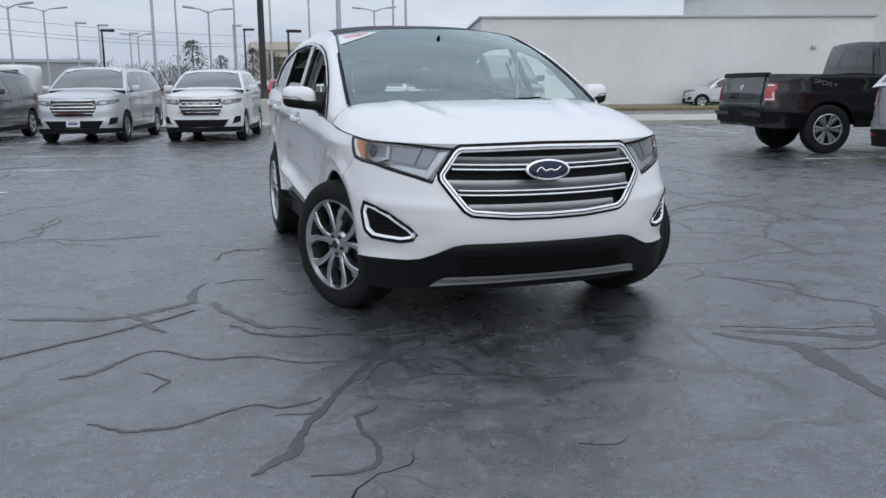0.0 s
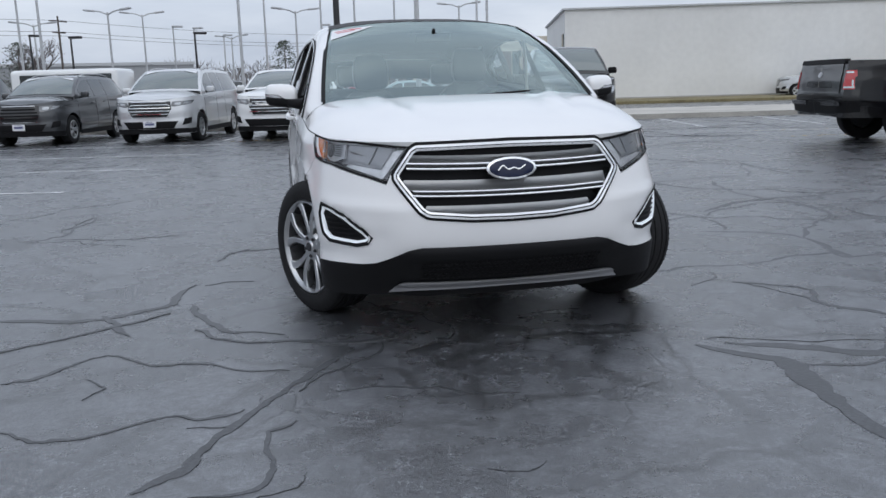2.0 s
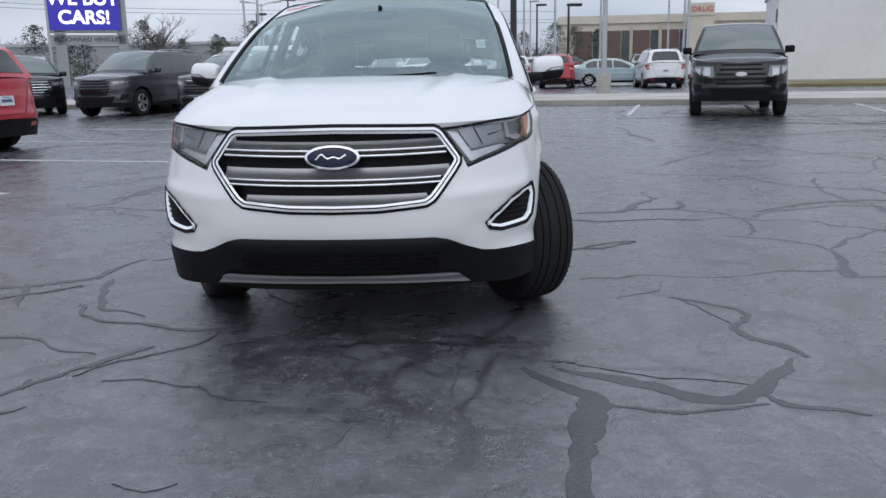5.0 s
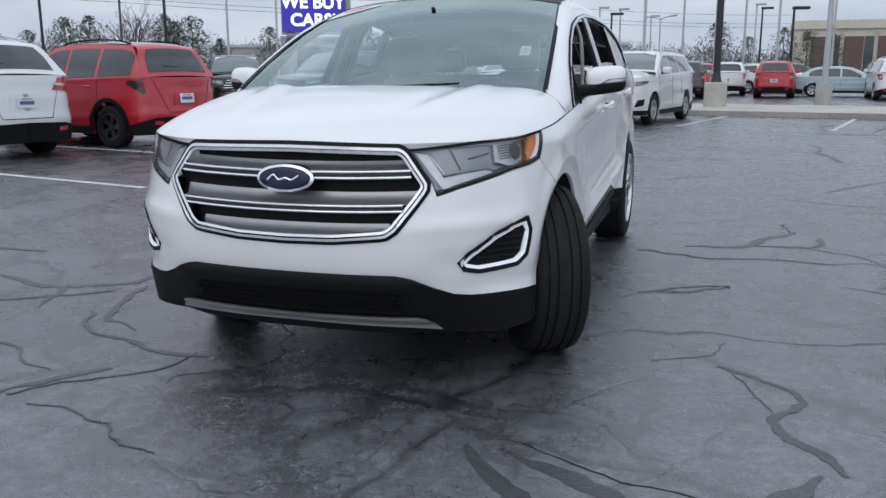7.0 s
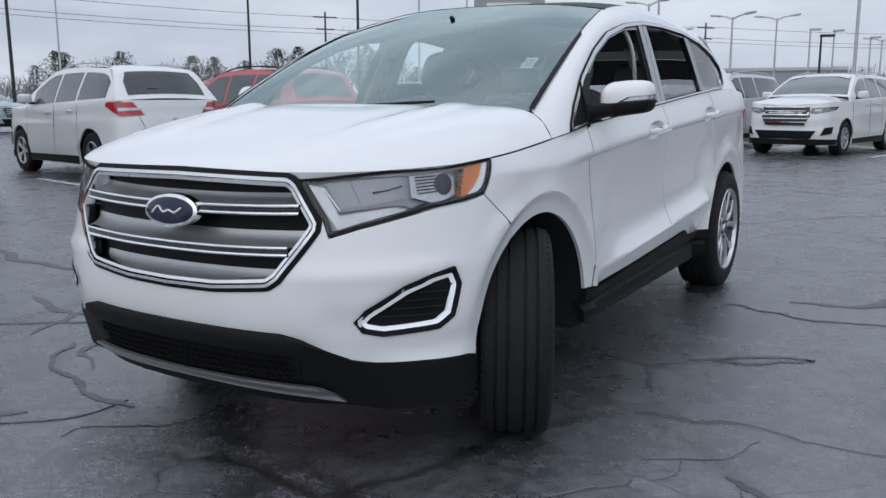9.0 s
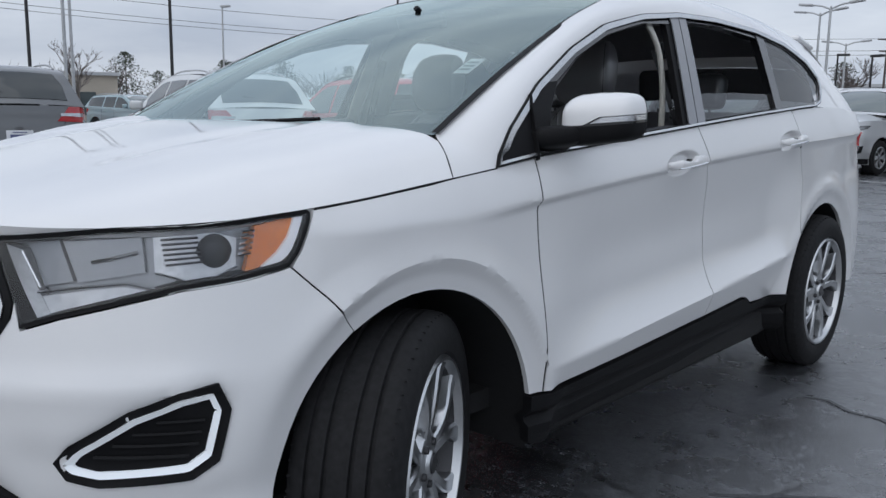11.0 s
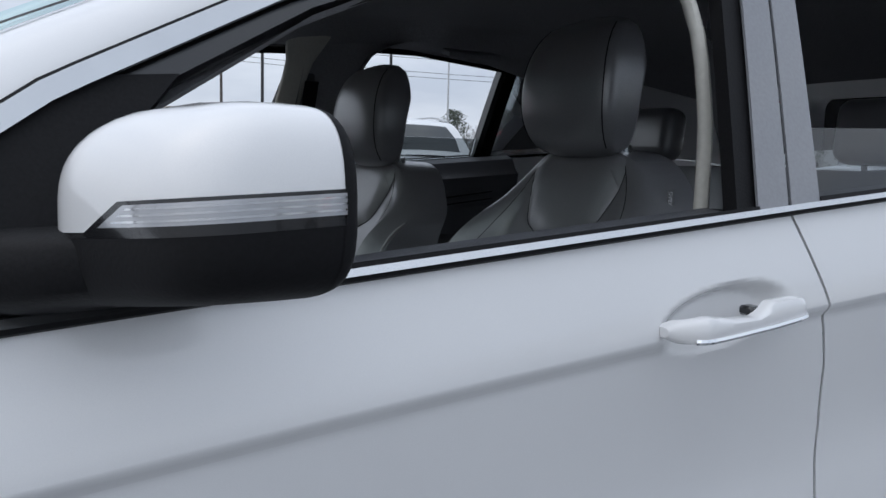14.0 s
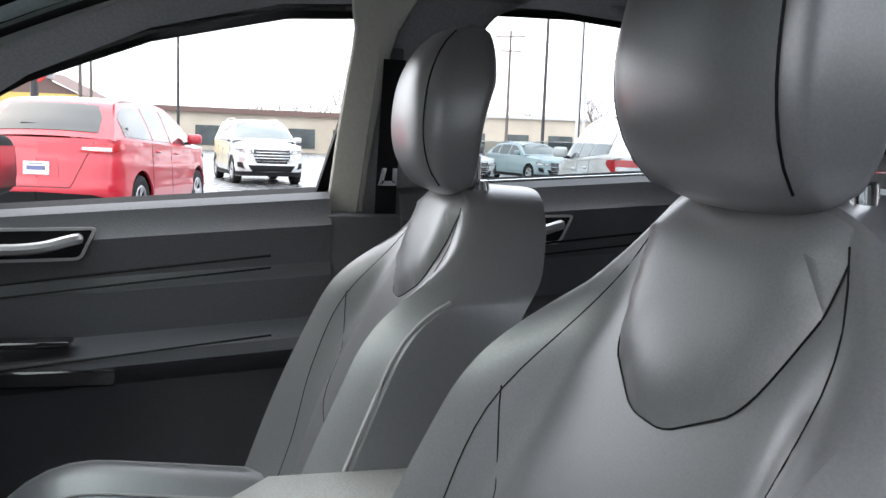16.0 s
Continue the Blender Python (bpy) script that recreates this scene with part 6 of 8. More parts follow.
    for j in (0.315, 0.335, 0.355):
        grid(bm, [[screen(0.81, j, -0.004), screen(0.855, j, -0.004)], [screen(0.81, j + 0.009, -0.004), screen(0.855, j + 0.009, -0.004)]])
    part("print_bars", bm, INKGREY, st)
    for k0, k1, j0, j1 in ((0.08, 0.50, 0.040, 0.056), (-0.62, -0.10, 0.012, 0.022)):
        bm = bmesh.new()
        tube(bm, [screen(k0 + (k1 - k0) * t, j0 + (j1 - j0) * t, 0.012) for t in np.linspace(0, 1, 8)], 0.006, 6)
        tube(bm, [screen(k0 + (k1 - k0) * t, j0 - 0.012 + (j1 - j0) * t, 0.014) for t in np.linspace(0, 0.55, 5)], [0.012, 0.010, 0.009, 0.008, 0.007], 6)
        part("wiper", bm, BLACK, car)
    bm = bmesh.new()
    grid(bm, [[(k * 0.80, 0.02 + 0.20 * abs(k) ** 2.2, 1.105 + 0.02 * (1 - k * k)) for k in np.linspace(-1, 1, 17)], [(k * 0.80, 0.22 + 0.16 * abs(k) ** 2.2, 1.155) for k in np.linspace(-1, 1, 17)]])
    part("scuttle", bm, BLACK, car)

    # roof: black glass between the rails, then white to the tail
    ex = [Vector(p) for p in E_LINE]

    def roof_edge(y):
        return float(np.interp(y, [p.y for p in ex], [p.x for p in ex])), float(np.interp(y, [p.y for p in ex], [p.z for p in ex]))

    def roof_rows(y0, y1, n):
        rows = []
        for y in np.linspace(y0, y1, n):
            x, z = roof_edge(y)
            bow = 0.085 * (1 - smooth01((y - 1.235) / 0.5))
            rows.append([(x * k, y - bow * (1 - abs(k) ** 2.6), z + 0.042 * (1 - abs(k) ** 3.0)) for k in np.linspace(-1, 1, 31)])
        return rows

    bm = bmesh.new()
    grid(bm, roof_rows(1.237, 2.62, 24))
    part("glass_roof", finish(bm), ROOFGLASS, car, "black panoramic glass roof")
    bm = bmesh.new()
    grid(bm, roof_rows(2.623, 3.16, 10))
    part("roof_panel", finish(bm), WHITE, car)
    bm = bmesh.new()
    grid(bm, [[(x * 1.02, y + 0.02, z) for x, y, z in r] for r in roof_rows(3.10, 3.30, 3)] )
    box(bm, (1.26, 0.24, 0.03), pose(0, 3.24, 1.602, -12, 0, 0), 0.012, 2)
    part("roof_spoiler", bm, WHITE, car)
    bm = bmesh.new()
    grid(bm, roof_rows(3.17, 3.55, 10))
    part("tailgate_glass", finish(bm), PRIVACY, car)
    for sg in side.values():
        tl = [(HS.s[-1] - 0.62, 0.98), (HS.s[-1] - 0.95, 1.00), (HS.s[-1] - 1.22, 1.06), (HS.s[-1] - 1.18, 1.13), (HS.s[-1] - 0.9, 1.14), (HS.s[-1] - 0.62, 1.10)]
        pan("tail_light", tl, HS, LENSRED, 0.05, 0.010, 0.02, None, "", sg)

    # mirrors
    for sg in side.values():
        def shell(zlo, zhi, grow, rim=None):
            b = bmesh.new()
            rows = []
            for i in range(25):
                v = -math.pi / 2 + math.pi * i / 24
                row = []
                for q in range(48):
                    u = 2 * math.pi * q / 48
                    cu, su, cv, sv = math.cos(u), math.sin(u), math.cos(v), math.sin(v)
                    f = lambda w, e: math.copysign(abs(w) ** e, w)
                    ex, ey = (0.50, 0.62) if su < 0 else (0.26, 0.30)
                    x, y, z = 0.096 * f(cv, 0.30) * f(cu, ex), 0.056 * f(cv, 0.42 if su < 0 else 0.24) * f(su, ey), 0.084 * f(sv, 0.60)
                    if y < 0:
                        y *= 1.18
                        if z > 0:
                            z *= 1 - 0.30 * min(1, -y / 0.066) ** 1.7
                    if z > 0 and x < 0:
                        z *= 1 - 0.22 * (-x / 0.096) ** 2
                    if z < 0:
                        z = z * 0.66 + 0.014 * x / 0.096
                    y += 0.30 * x
                    row.append(Vector((x * grow, y * grow, z * grow)))
                rows.append(row)
            grid(b, rows, 0, True)
            bmesh.ops.remove_doubles(b, verts=b.verts[:], dist=1e-5)
            geom = b.verts[:] + b.edges[:] + b.faces[:]
            bmesh.ops.bisect_plane(b, geom=geom, plane_co=(0, 0, zlo), plane_no=(-0.07, -0.05, 1), clear_inner=True)
            geom = b.verts[:] + b.edges[:] + b.faces[:]
            bmesh.ops.bisect_plane(b, geom=geom, plane_co=(0, 0, zhi), plane_no=(-0.07, -0.05, 1), clear_outer=True)
            if rim:
                bmesh.ops.bisect_plane(b, geom=b.verts[:] + b.edges[:] + b.faces[:], plane_co=(0, abs(rim), 0), plane_no=(-0.30, 1, 0.0), clear_inner=rim > 0, clear_outer=rim < 0)
            bmesh.ops.transform(b, matrix=Matrix.Translation((1.022, 0.573, 1.182)), verts=b.verts[:])
            if sg < 0:
                for v_ in b.verts:
                    v_.co.x = -v_.co.x
            bmesh.ops.recalc_face_normals(b, faces=b.faces[:])
            return b
        mir = part("door_mirror", shell(0.000, 0.2, 1.0, -0.037), WHITE, car)
        lowb = part("mirror_base", shell(-0.2, -0.004, 1.0), MATTBLACK, mir, "black mirror underside")
        bm = bmesh.new()
        merge(bm, shell(-0.004, 0.000, 0.985))
        part("mirror_gap", bm, GLOSSBLACK, mir)
        part("mirror_rim", shell(-0.2, 0.2, 1.004, 0.036), MATTBLACK, mir, "black rim round the mirror glass")

        def strip(zlo, zhi, grow, y_):
            b = shell(zlo, zhi, grow)
            for co, no in (((sg * y_, 0.5, 1.190), (sg * 1, 0, -1.8)), ((sg * 1.022, 0.610, 1.182), (sg * 0.30, -1, 0))):
                bmesh.ops.bisect_plane(b, geom=b.verts[:] + b.edges[:] + b.faces[:], plane_co=co, plane_no=no, clear_inner=True)
            return b
        ind = part("indicator", strip(0.003, 0.017, 1.010, 1.036), INDICATOR, mir, "clear ribbed indicator strip")
        part("dark_surround", strip(-0.004, 0.0195, 1.005, 1.026), GLOSSBLACK, ind)
        for zr in (0.0055, 0.0095, 0.0135):
            part("lens_rib", strip(zr, zr + 0.0014, 1.016, 1.044), CHROME, ind)
        bm = bmesh.new()
        rows = []
        for x, ya, yb, za, zb in ((0.862, 0.420, 0.560, 1.088, 1.160), (0.895, 0.416, 0.565, 1.100, 1.172), (0.930, 0.428, 0.585, 1.112, 1.176), (0.975, 0.470, 0.600, 1.124, 1.176), (1.00, 0.510, 0.600, 1.134, 1.172)):
            row = []
            for q in range(20):
                a = 2 * math.pi * q / 20
                f = lambda w: math.copysign(abs(w) ** 0.6, w)
                row.append((sg * x, (ya + yb) / 2 + (yb - ya) / 2 * f(math.cos(a)), (za + zb) / 2 + (zb - za) / 2 * f(math.sin(a))))
            rows.append(row)
        vs = grid(bm, rows, 0, True)
        bm.faces.new(vs[-1])
        bmesh.ops.recalc_face_normals(bm, faces=bm.faces[:])
        part("mirror_arm", bm, BLACK, mir)
        bm = bmesh.new()
        box(bm, (0.150, 0.004, 0.090), Matrix.Translation((sg * 1.022, 0.6285, 1.196)) @ pose(0, 0, 0, 0, 0, 16.7 * sg), 0.0)
        part("mirror_glass", bm, CHROME, mir)

    # wheels, the front pair turned to the car's left
    for y, turn in ((0.0, 27.0), (2.85, 0.0)):
        for sg in side.values():
            hero_wheel(car, sg, y, turn)
    # dark wheel houses and underbody
    for y in (AF[0], AR[0]):
        for sg in side.values():
            bm = bmesh.new()
            rows = []
            rim = [(y + (ARCH + 0.004) * math.cos(a), 0.37 + (ARCH + 0.004) * math.sin(a)) for a in np.linspace(-0.2, math.pi + 0.2, 24)]
            for x in (None, 0.60):
                rows.append([(sg * (x or HS(hy(yy), zz, -0.018)[0]), yy, zz) for yy, zz in rim])
            grid(bm, rows)
            bm.faces.new([bm.verts.new((sg * 0.60, y + (ARCH + 0.004) * math.cos(a), 0.37 + (ARCH + 0.004) * math.sin(a))) for a in np.linspace(-0.2, math.pi + 0.2, 24)])
            part("wheel_arch_liner", finish(bm), CARPET, car)
    bm = bmesh.new()
    box(bm, (1.18, 4.2, 0.16), pose(0, 1.45, 0.30), 0.03)
    box(bm, (1.74, 1.86, 0.14), pose(0, 1.40, 0.31), 0.03)
    box(bm, (1.1, 0.5, 0.4), pose(0, -0.5, 0.45), 0.03)
    part("underbody", bm, CARPET, car)
    build_cabin(car)
    # the upper body stands a little higher over the wheels
    for ob in car.children_recursive:
        if ob.name.startswith(("wheel", "tyre", "tread", "rim", "brake")) and not ob.name.startswith("wheel_arch"):
            continue
        if ob.matrix_local.translation.length > 0.01:
            ob.matrix_local = Matrix.Translation((0, 0, 0.015)) @ ob.matrix_local
            continue
        co = np.empty(len(ob.data.vertices) * 3, dtype=np.float32)
        ob.data.vertices.foreach_get("co", co)
        z = co[2::3]
        k, q = np.clip((z - 0.75) / 0.30, 0, 1), np.clip((z - 1.48) / 0.20, 0, 1)
        co[2::3] = z + 0.015 * k * k * (3 - 2 * k) * (1 - q * q * (3 - 2 * q))
        ob.data.vertices.foreach_set("co", co)
        ob.data.update()


def hero_wheel(car, sg, y, turn):
    R, rim = 0.376, 0.262
    base = Matrix.Translation((sg * 0.943, y, R - 0.006)) @ pose(0, 0, 0, 0, 0, turn)
    base = base @ pose(0, 0, 0, 0, 0, 0 if sg > 0 else 180)
    W = 0.245
    bm = bmesh.new()
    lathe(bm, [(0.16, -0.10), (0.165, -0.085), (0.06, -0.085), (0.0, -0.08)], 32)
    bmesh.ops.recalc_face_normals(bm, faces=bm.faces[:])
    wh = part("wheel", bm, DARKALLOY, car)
    wh.matrix_local = base
    # tyre with tread grooves and sidewall ribs
    bm = bmesh.new()
    prof = [(rim - 0.004, -0.016), (rim + 0.006, -0.006), (rim + 0.014, 0.002), (rim + 0.045, 0.008), (R - 0.050, 0.006), (R - 0.030, 0.000), (R - 0.016, -0.008), (R - 0.007, -0.018), (R - 0.003, -0.030)]
    for g in (-0.052, -0.092, -0.150, -0.190):
        prof += [(R - 0.001, g + 0.006), (R - 0.009, g + 0.004), (R - 0.009, g - 0.004), (R, g - 0.006)]
    prof += [(R - 0.003, -W + 0.030), (R - 0.007, -W + 0.018), (R - 0.016, -W + 0.008), (R - 0.05, -W - 0.004), (rim - 0.004, -W + 0.016)]
    lathe(bm, prof, 72)
    tyre = part("tyre", finish(bm), RUBBER, wh, "", True, 25)
    bm = bmesh.new()
    for k in range(72):
        a = 2 * math.pi * k / 72
        for x, ww, sk in ((-0.024, 0.030, 0.10), (-W + 0.024, 0.030, -0.10), (-0.121, 0.040, 0.12)):
            m = Matrix.Rotation(a, 4, "X") @ Matrix.Translation((x, 0, R - 0.0068 - (0.007 if ww < 0.035 else 0))) @ Matrix.Rotation(sk + 0.25, 4, "Z")
            box(bm, (ww, 0.0045, 0.012), m)
    part("tread_sipe", bm, CARPET, tyre)["kind"] = "stuff"
    # rim: barrel, face of five twin spokes with dark pockets, nuts, cap
    bm = bmesh.new()
    # shade behind the spokes goes into the barrel's dark alloy colour
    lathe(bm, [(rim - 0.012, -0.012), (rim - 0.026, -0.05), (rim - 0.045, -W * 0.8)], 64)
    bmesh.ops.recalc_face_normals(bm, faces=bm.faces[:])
    part("rim_barrel", bm, DARKALLOY, wh, "inner barrel, coloured dark for the shade behind the spokes")
    bm = bmesh.new()
    lathe(bm, [(rim + 0.006, -0.006), (rim, 0.004), (rim - 0.007, 0.003), (rim - 0.012, -0.010), (rim - 0.016, -0.020)], 64)
    hub = 0.075
    for k in range(5):
        a = 2 * math.pi * k / 5 + 0.3
        for d in (-1, 1):
            rows = []
            for t in np.linspace(0, 1, 9):
                r = hub * 0.5 + (rim - 0.008 - hub * 0.5) * t
                ang = a + d * (0.17 + 0.20 * t ** 1.4 - 0.05 * math.sin(math.pi * t))
                hw = 0.019 - 0.005 * math.sin(math.pi * t) + 0.010 * t ** 3
                x0 = -0.030 + 0.012 * math.sin(math.pi * min(1, t * 1.1)) + 0.020 * t * t
                e, o = Vector((0, math.cos(ang), math.sin(ang))), Vector((0, -math.sin(ang), math.cos(ang)))
                rows.append([e * r + o * hw * w + Vector((x0 + dx, 0, 0)) for w, dx in ((1.15, -0.05), (1.0, -0.006), (0.72, 0.0), (-0.72 * 1, 0.0), (-1.0, -0.006), (-1.15, -0.05))])
            grid(bm, rows)
        # bridge web between a pair near the hub
    lathe(bm, [(0.0, -0.012), (0.030, -0.013), (0.034, -0.017), (0.036, -0.022), (hub, -0.026), (hub + 0.012, -0.045), (hub + 0.012, -0.07)], 36)
    bmesh.ops.recalc_face_normals(bm, faces=bm.faces[:])
    rm = part("rim", bm, ALLOY, wh, "silver alloy rim with five twin spokes", True, 32)
    bm = bmesh.new()
    for k in range(5):
        a = 2 * math.pi * k / 5 + 0.3 + math.pi / 5
        lathe(bm, [(0.0, -0.014), (0.009, -0.015), (0.0105, -0.020), (0.0105, -0.045)], 8, "x", Matrix.Translation((0, 0.054 * math.cos(a), 0.054 * math.sin(a))))
    lathe(bm, [(0.0, -0.008), (0.024, -0.009), (0.027, -0.014)], 20)
    bmesh.ops.recalc_face_normals(bm, faces=bm.faces[:])
    part("wheel_nut", bm, DARKALLOY, rm)
    bm = bmesh.new()
    lathe(bm, [(0.21, -0.13), (0.21, -0.12), (0.10, -0.12), (0.10, -0.10), (0.0, -0.10)], 36)
    bmesh.ops.recalc_face_normals(bm, faces=bm.faces[:])
    part("brake_disc", bm, SATIN, wh)


def cushion(bm, rows_fn, nu, nv, back_fn, index=0):
    """A padded body between a front sheet and a back sheet over the same (u, v) square."""
    f = [[Vector(rows_fn(u, v)) for u in np.linspace(-1, 1, nu)] for v in np.linspace(0, 1, nv)]
    b = [[Vector(back_fn(u, v)) for u in np.linspace(-1, 1, nu)] for v in np.linspace(0, 1, nv)]
    vf, vb = grid(bm, f, index), grid(bm, b, index)
    edge = lambda g: g[0] + [r[-1] for r in g[1:]] + g[-1][::-1][1:] + [r[0] for r in g[::-1]][1:-1]
    ef, eb = edge(vf), edge(vb)
    for i in range(len(ef)):
        bm.faces.new((ef[i], ef[(i + 1) % len(ef)], eb[(i + 1) % len(eb)], eb[i])).material_index = index
    bmesh.ops.recalc_face_normals(bm, faces=bm.faces[:])
    return bm


def front_seat(car, x0, door, dy=0.0, dz=0.0):
    """A front seat; door is the sign of its outer side."""
    Z0, Z1 = 0.66 + dz, 1.245 + dz

    def half(v):
        return ease([(0, 0.250), (0.25, 0.288), (0.5, 0.282), (0.75, 0.258), (0.9, 0.232), (1.0, 0.182)], v)

    def face(u, v, off=0.0):
        z = Z0 + (Z1 - Z0) * v - 0.070 * abs(u) ** 3 * smooth01((v - 0.68) / 0.32)
        y = dy + 1.285 + 0.235 * v + 0.030 * v * v
        b = 0.085 * smooth01((abs(u) - 0.50) / 0.42) * bump01(v, -0.3, 0.05, 0.62, 1.02) - 0.055 * max(0, abs(u) - 0.86) / 0.14
        lumbar = 0.020 * math.exp(-((v - 0.38) / 0.22) ** 2) * (1 - u * u)
        dish = -0.012 * math.exp(-((abs(u) - 0.62) / 0.07) ** 2) * bump01(v, 0.0, 0.1, 0.6, 0.8)
        y -= b + lumbar + dish + 0.030 * (1 - abs(u) ** 3) * smooth01((v - 0.80) / 0.2) * 0.3
        return (x0 + half(v) * u, y - off, z + 0.012 * math.sin(math.pi * max(0, v - 0.9) / 0.2))

    def rear(u, v):
        x, y, z = face(u * 0.96, v)
        return (x, dy + 1.285 + 0.265 * v + 0.165 - 0.042 * v - 0.025 * u * u, z - 0.006)

    bm = bmesh.new()
    cushion(bm, face, 41, 37, rear)
    seat = part("front_seat", bm, LEATHER, car, "black leather front seat with pale piping")
    # raised upper panel and the lower insert
    panel = rounded([(-0.66, 0.990), (-0.49, 0.870), (-0.37, 0.765), (-0.10, 0.706), (0.10, 0.706), (0.37, 0.765), (0.49, 0.870), (0.66, 0.990)], 0.06, 5)
    bm = bmesh.new()
    drape(bm, panel, lambda u, v, o: face(u, v, o * (1.0 if o < 0 else smooth01(poly_dist(panel, u, v) / 0.05))), (0.06, 0.05), 0.016, 0.0)
    part("backrest_panel", finish(bm), LEATHER_SMOOTH, seat)
    seams = [[(a, b) for a, b in panel[5:-5]],
             [(-0.60, 0.97), (-0.66, 0.80), (-0.72, 0.62), (-0.70, 0.45), (-0.66, 0.25), (-0.66, 0.05)], [(0.60, 0.97), (0.66, 0.80), (0.72, 0.62), (0.70, 0.45), (0.66, 0.25), (0.66, 0.05)],
             [(-0.72, 0.66), (-0.60, 0.50), (-0.40, 0.395), (-0.12, 0.365), (0.12, 0.365), (0.40, 0.395), (0.60, 0.50), (0.72, 0.66)]]
    for line in seams:
        bm = bmesh.new()
        pts = spline([(a, b, 0) for a, b in line], 5)
        tube(bm, [face(p.x, p.y, 0.0 if line is not seams[0] else 0.001) for p in pts], 0.0008, 5)
        part("seam", bm, MESHBLACK, seat)
    for sgn in (-1, 1):
        bm = bmesh.new()
        pts = spline([(sgn * a, b, 0) for a, b in ((0.985, 0.80), (0.985, 0.60), (0.985, 0.40), (0.985, 0.15))], 5)
        tube(bm, [face(p.x, p.y, 0.002) for p in pts], 0.0034, 5)
        part("piping", bm, STITCH, seat, "pale stitched piping")
    # headrest on two posts
    def hr(u, v, front):
        w = 0.128 * (0.86 + 0.14 * math.sin(math.pi * min(1, 0.18 + 0.8 * v)))
        a = u * math.pi / 2
        zz = dz + 1.252 + 0.232 * v
        ey = dy + 1.540 + 0.020 * v
        roll = math.sqrt(max(0, 1 - abs(2 * v - 1) ** 2.6))
        depth = ((0.080 + 0.012 * math.sin(math.pi * v)) if front else -0.040 + 0.018 * math.sin(math.pi * min(1, 1.5 * v))) * (0.15 + 0.85 * roll) * (1 - (0.50 if front else 0.75) * abs(u) ** 3)
        return (x0 + w * math.sin(a) * (0.80 + 0.20 * roll), ey - depth, zz + 0.016 * (1 - u * u) * (2 * v - 1))
    bm = bmesh.new()
    cushion(bm, lambda u, v: hr(u, v, True), 25, 21, lambda u, v: hr(u, v, False))
    head = part("headrest", bm, LEATHER, seat, "padded black leather headrest")
    for sgn in (-1, 1):
        bm = bmesh.new()
        pts = [hr(sgn * 0.72, v, True) for v in np.linspace(0.04, 0.96, 14)]
        tube(bm, [(p[0] + sgn * 0.0, p[1] - 0.001, p[2]) for p in pts], 0.0012, 5)
        part("seam", bm, MESHBLACK, head)
    for sgn in (-1, 1):
        bm = bmesh.new()
        tube(bm, [(x0 + sgn * 0.07, dy + 1.573, dz + 1.20), (x0 + sgn * 0.07, dy + 1.568, dz + 1.30)], 0.007, 8)
        tube(bm, [(x0 + sgn * 0.07, dy + 1.574, dz + 1.246), (x0 + sgn * 0.07, dy + 1.572, dz + 1.262)], 0.017, 10)
        part("headrest_post", bm, CHROME, head)
    # cushion
    def top(u, v):
        y = dy + 0.80 + 0.56 * v
        z = dz + 0.708 - 0.060 * v + 0.066 * smooth01((abs(u) - 0.45) / 0.35) - 0.09 * (max(0, abs(u) - 0.80) / 0.20) ** 2 - 0.11 * (max(0, 0.36 - v) / 0.36) ** 2.4
        return (x0 + 0.262 * u, y, z)
    bm = bmesh.new()
    cushion(bm, top, 25, 17, lambda u, v: (x0 + 0.25 * u, dy + 0.82 + 0.54 * v, 0.46))
    cus = part("seat_cushion", bm, LEATHER, seat)
    bm = bmesh.new()
    for sgn in (-1, 1):
        tube(bm, [(p[0], p[1], p[2] + 0.002) for p in [top(sgn * 0.60, v) for v in np.linspace(0.12, 1, 12)]], 0.003, 5)
    tube(bm, [(p[0], p[1], p[2] + 0.002) for p in [top(u, 0.12) for u in np.linspace(-0.60, 0.60, 12)]], 0.003, 5)
    tube(bm, [(p[0], p[1], p[2] + 0.003) for p in [top(u, 0.02) for u in np.linspace(-0.9, 0.9, 12)]], 0.003, 5)
    for sgn in (-1, 1):
        tube(bm, [(p[0], p[1], p[2] + 0.002) for p in [top(sgn * 0.86, v) for v in np.linspace(0.04, 1, 16)]], 0.003, 5)
    part("piping", bm, STITCH, cus)
    # sewn tag on the outer bolster, turned towards the door
    turn = pose(0, 0, 0, 0, 0, 52 * door)
    p = Vector(face(door * 0.955, 0.945)) + turn.to_3x3() @ Vector((0, -0.004, 0))
    bm = bmesh.new()
    box(bm, (0.012, 0.002, 0.040), Matrix.Translation(p) @ turn)
    tag = part("side_tag", bm, LEATHER, seat)
    fc = bpy.data.curves.new("tag_print", "FONT")
    fc.body, fc.size, fc.align_x, fc.align_y = "AIRBAG", 0.0095, "CENTER", "CENTER"
    to = new("tag_print", fc)
    me = bpy.data.meshes.new_from_object(to.evaluated_get(bpy.context.evaluated_depsgraph_get()))
    bpy.data.objects.remove(to)
    me.materials.append(PAPER)
    t_ob = new("tag_print", me)
    t_ob.parent = tag
    t_ob.matrix_local = Matrix.Translation(p) @ turn @ Matrix.Translation((0, -0.0025, 0)) @ pose(0, 0, 0, 90, -90, 0)
    return seat


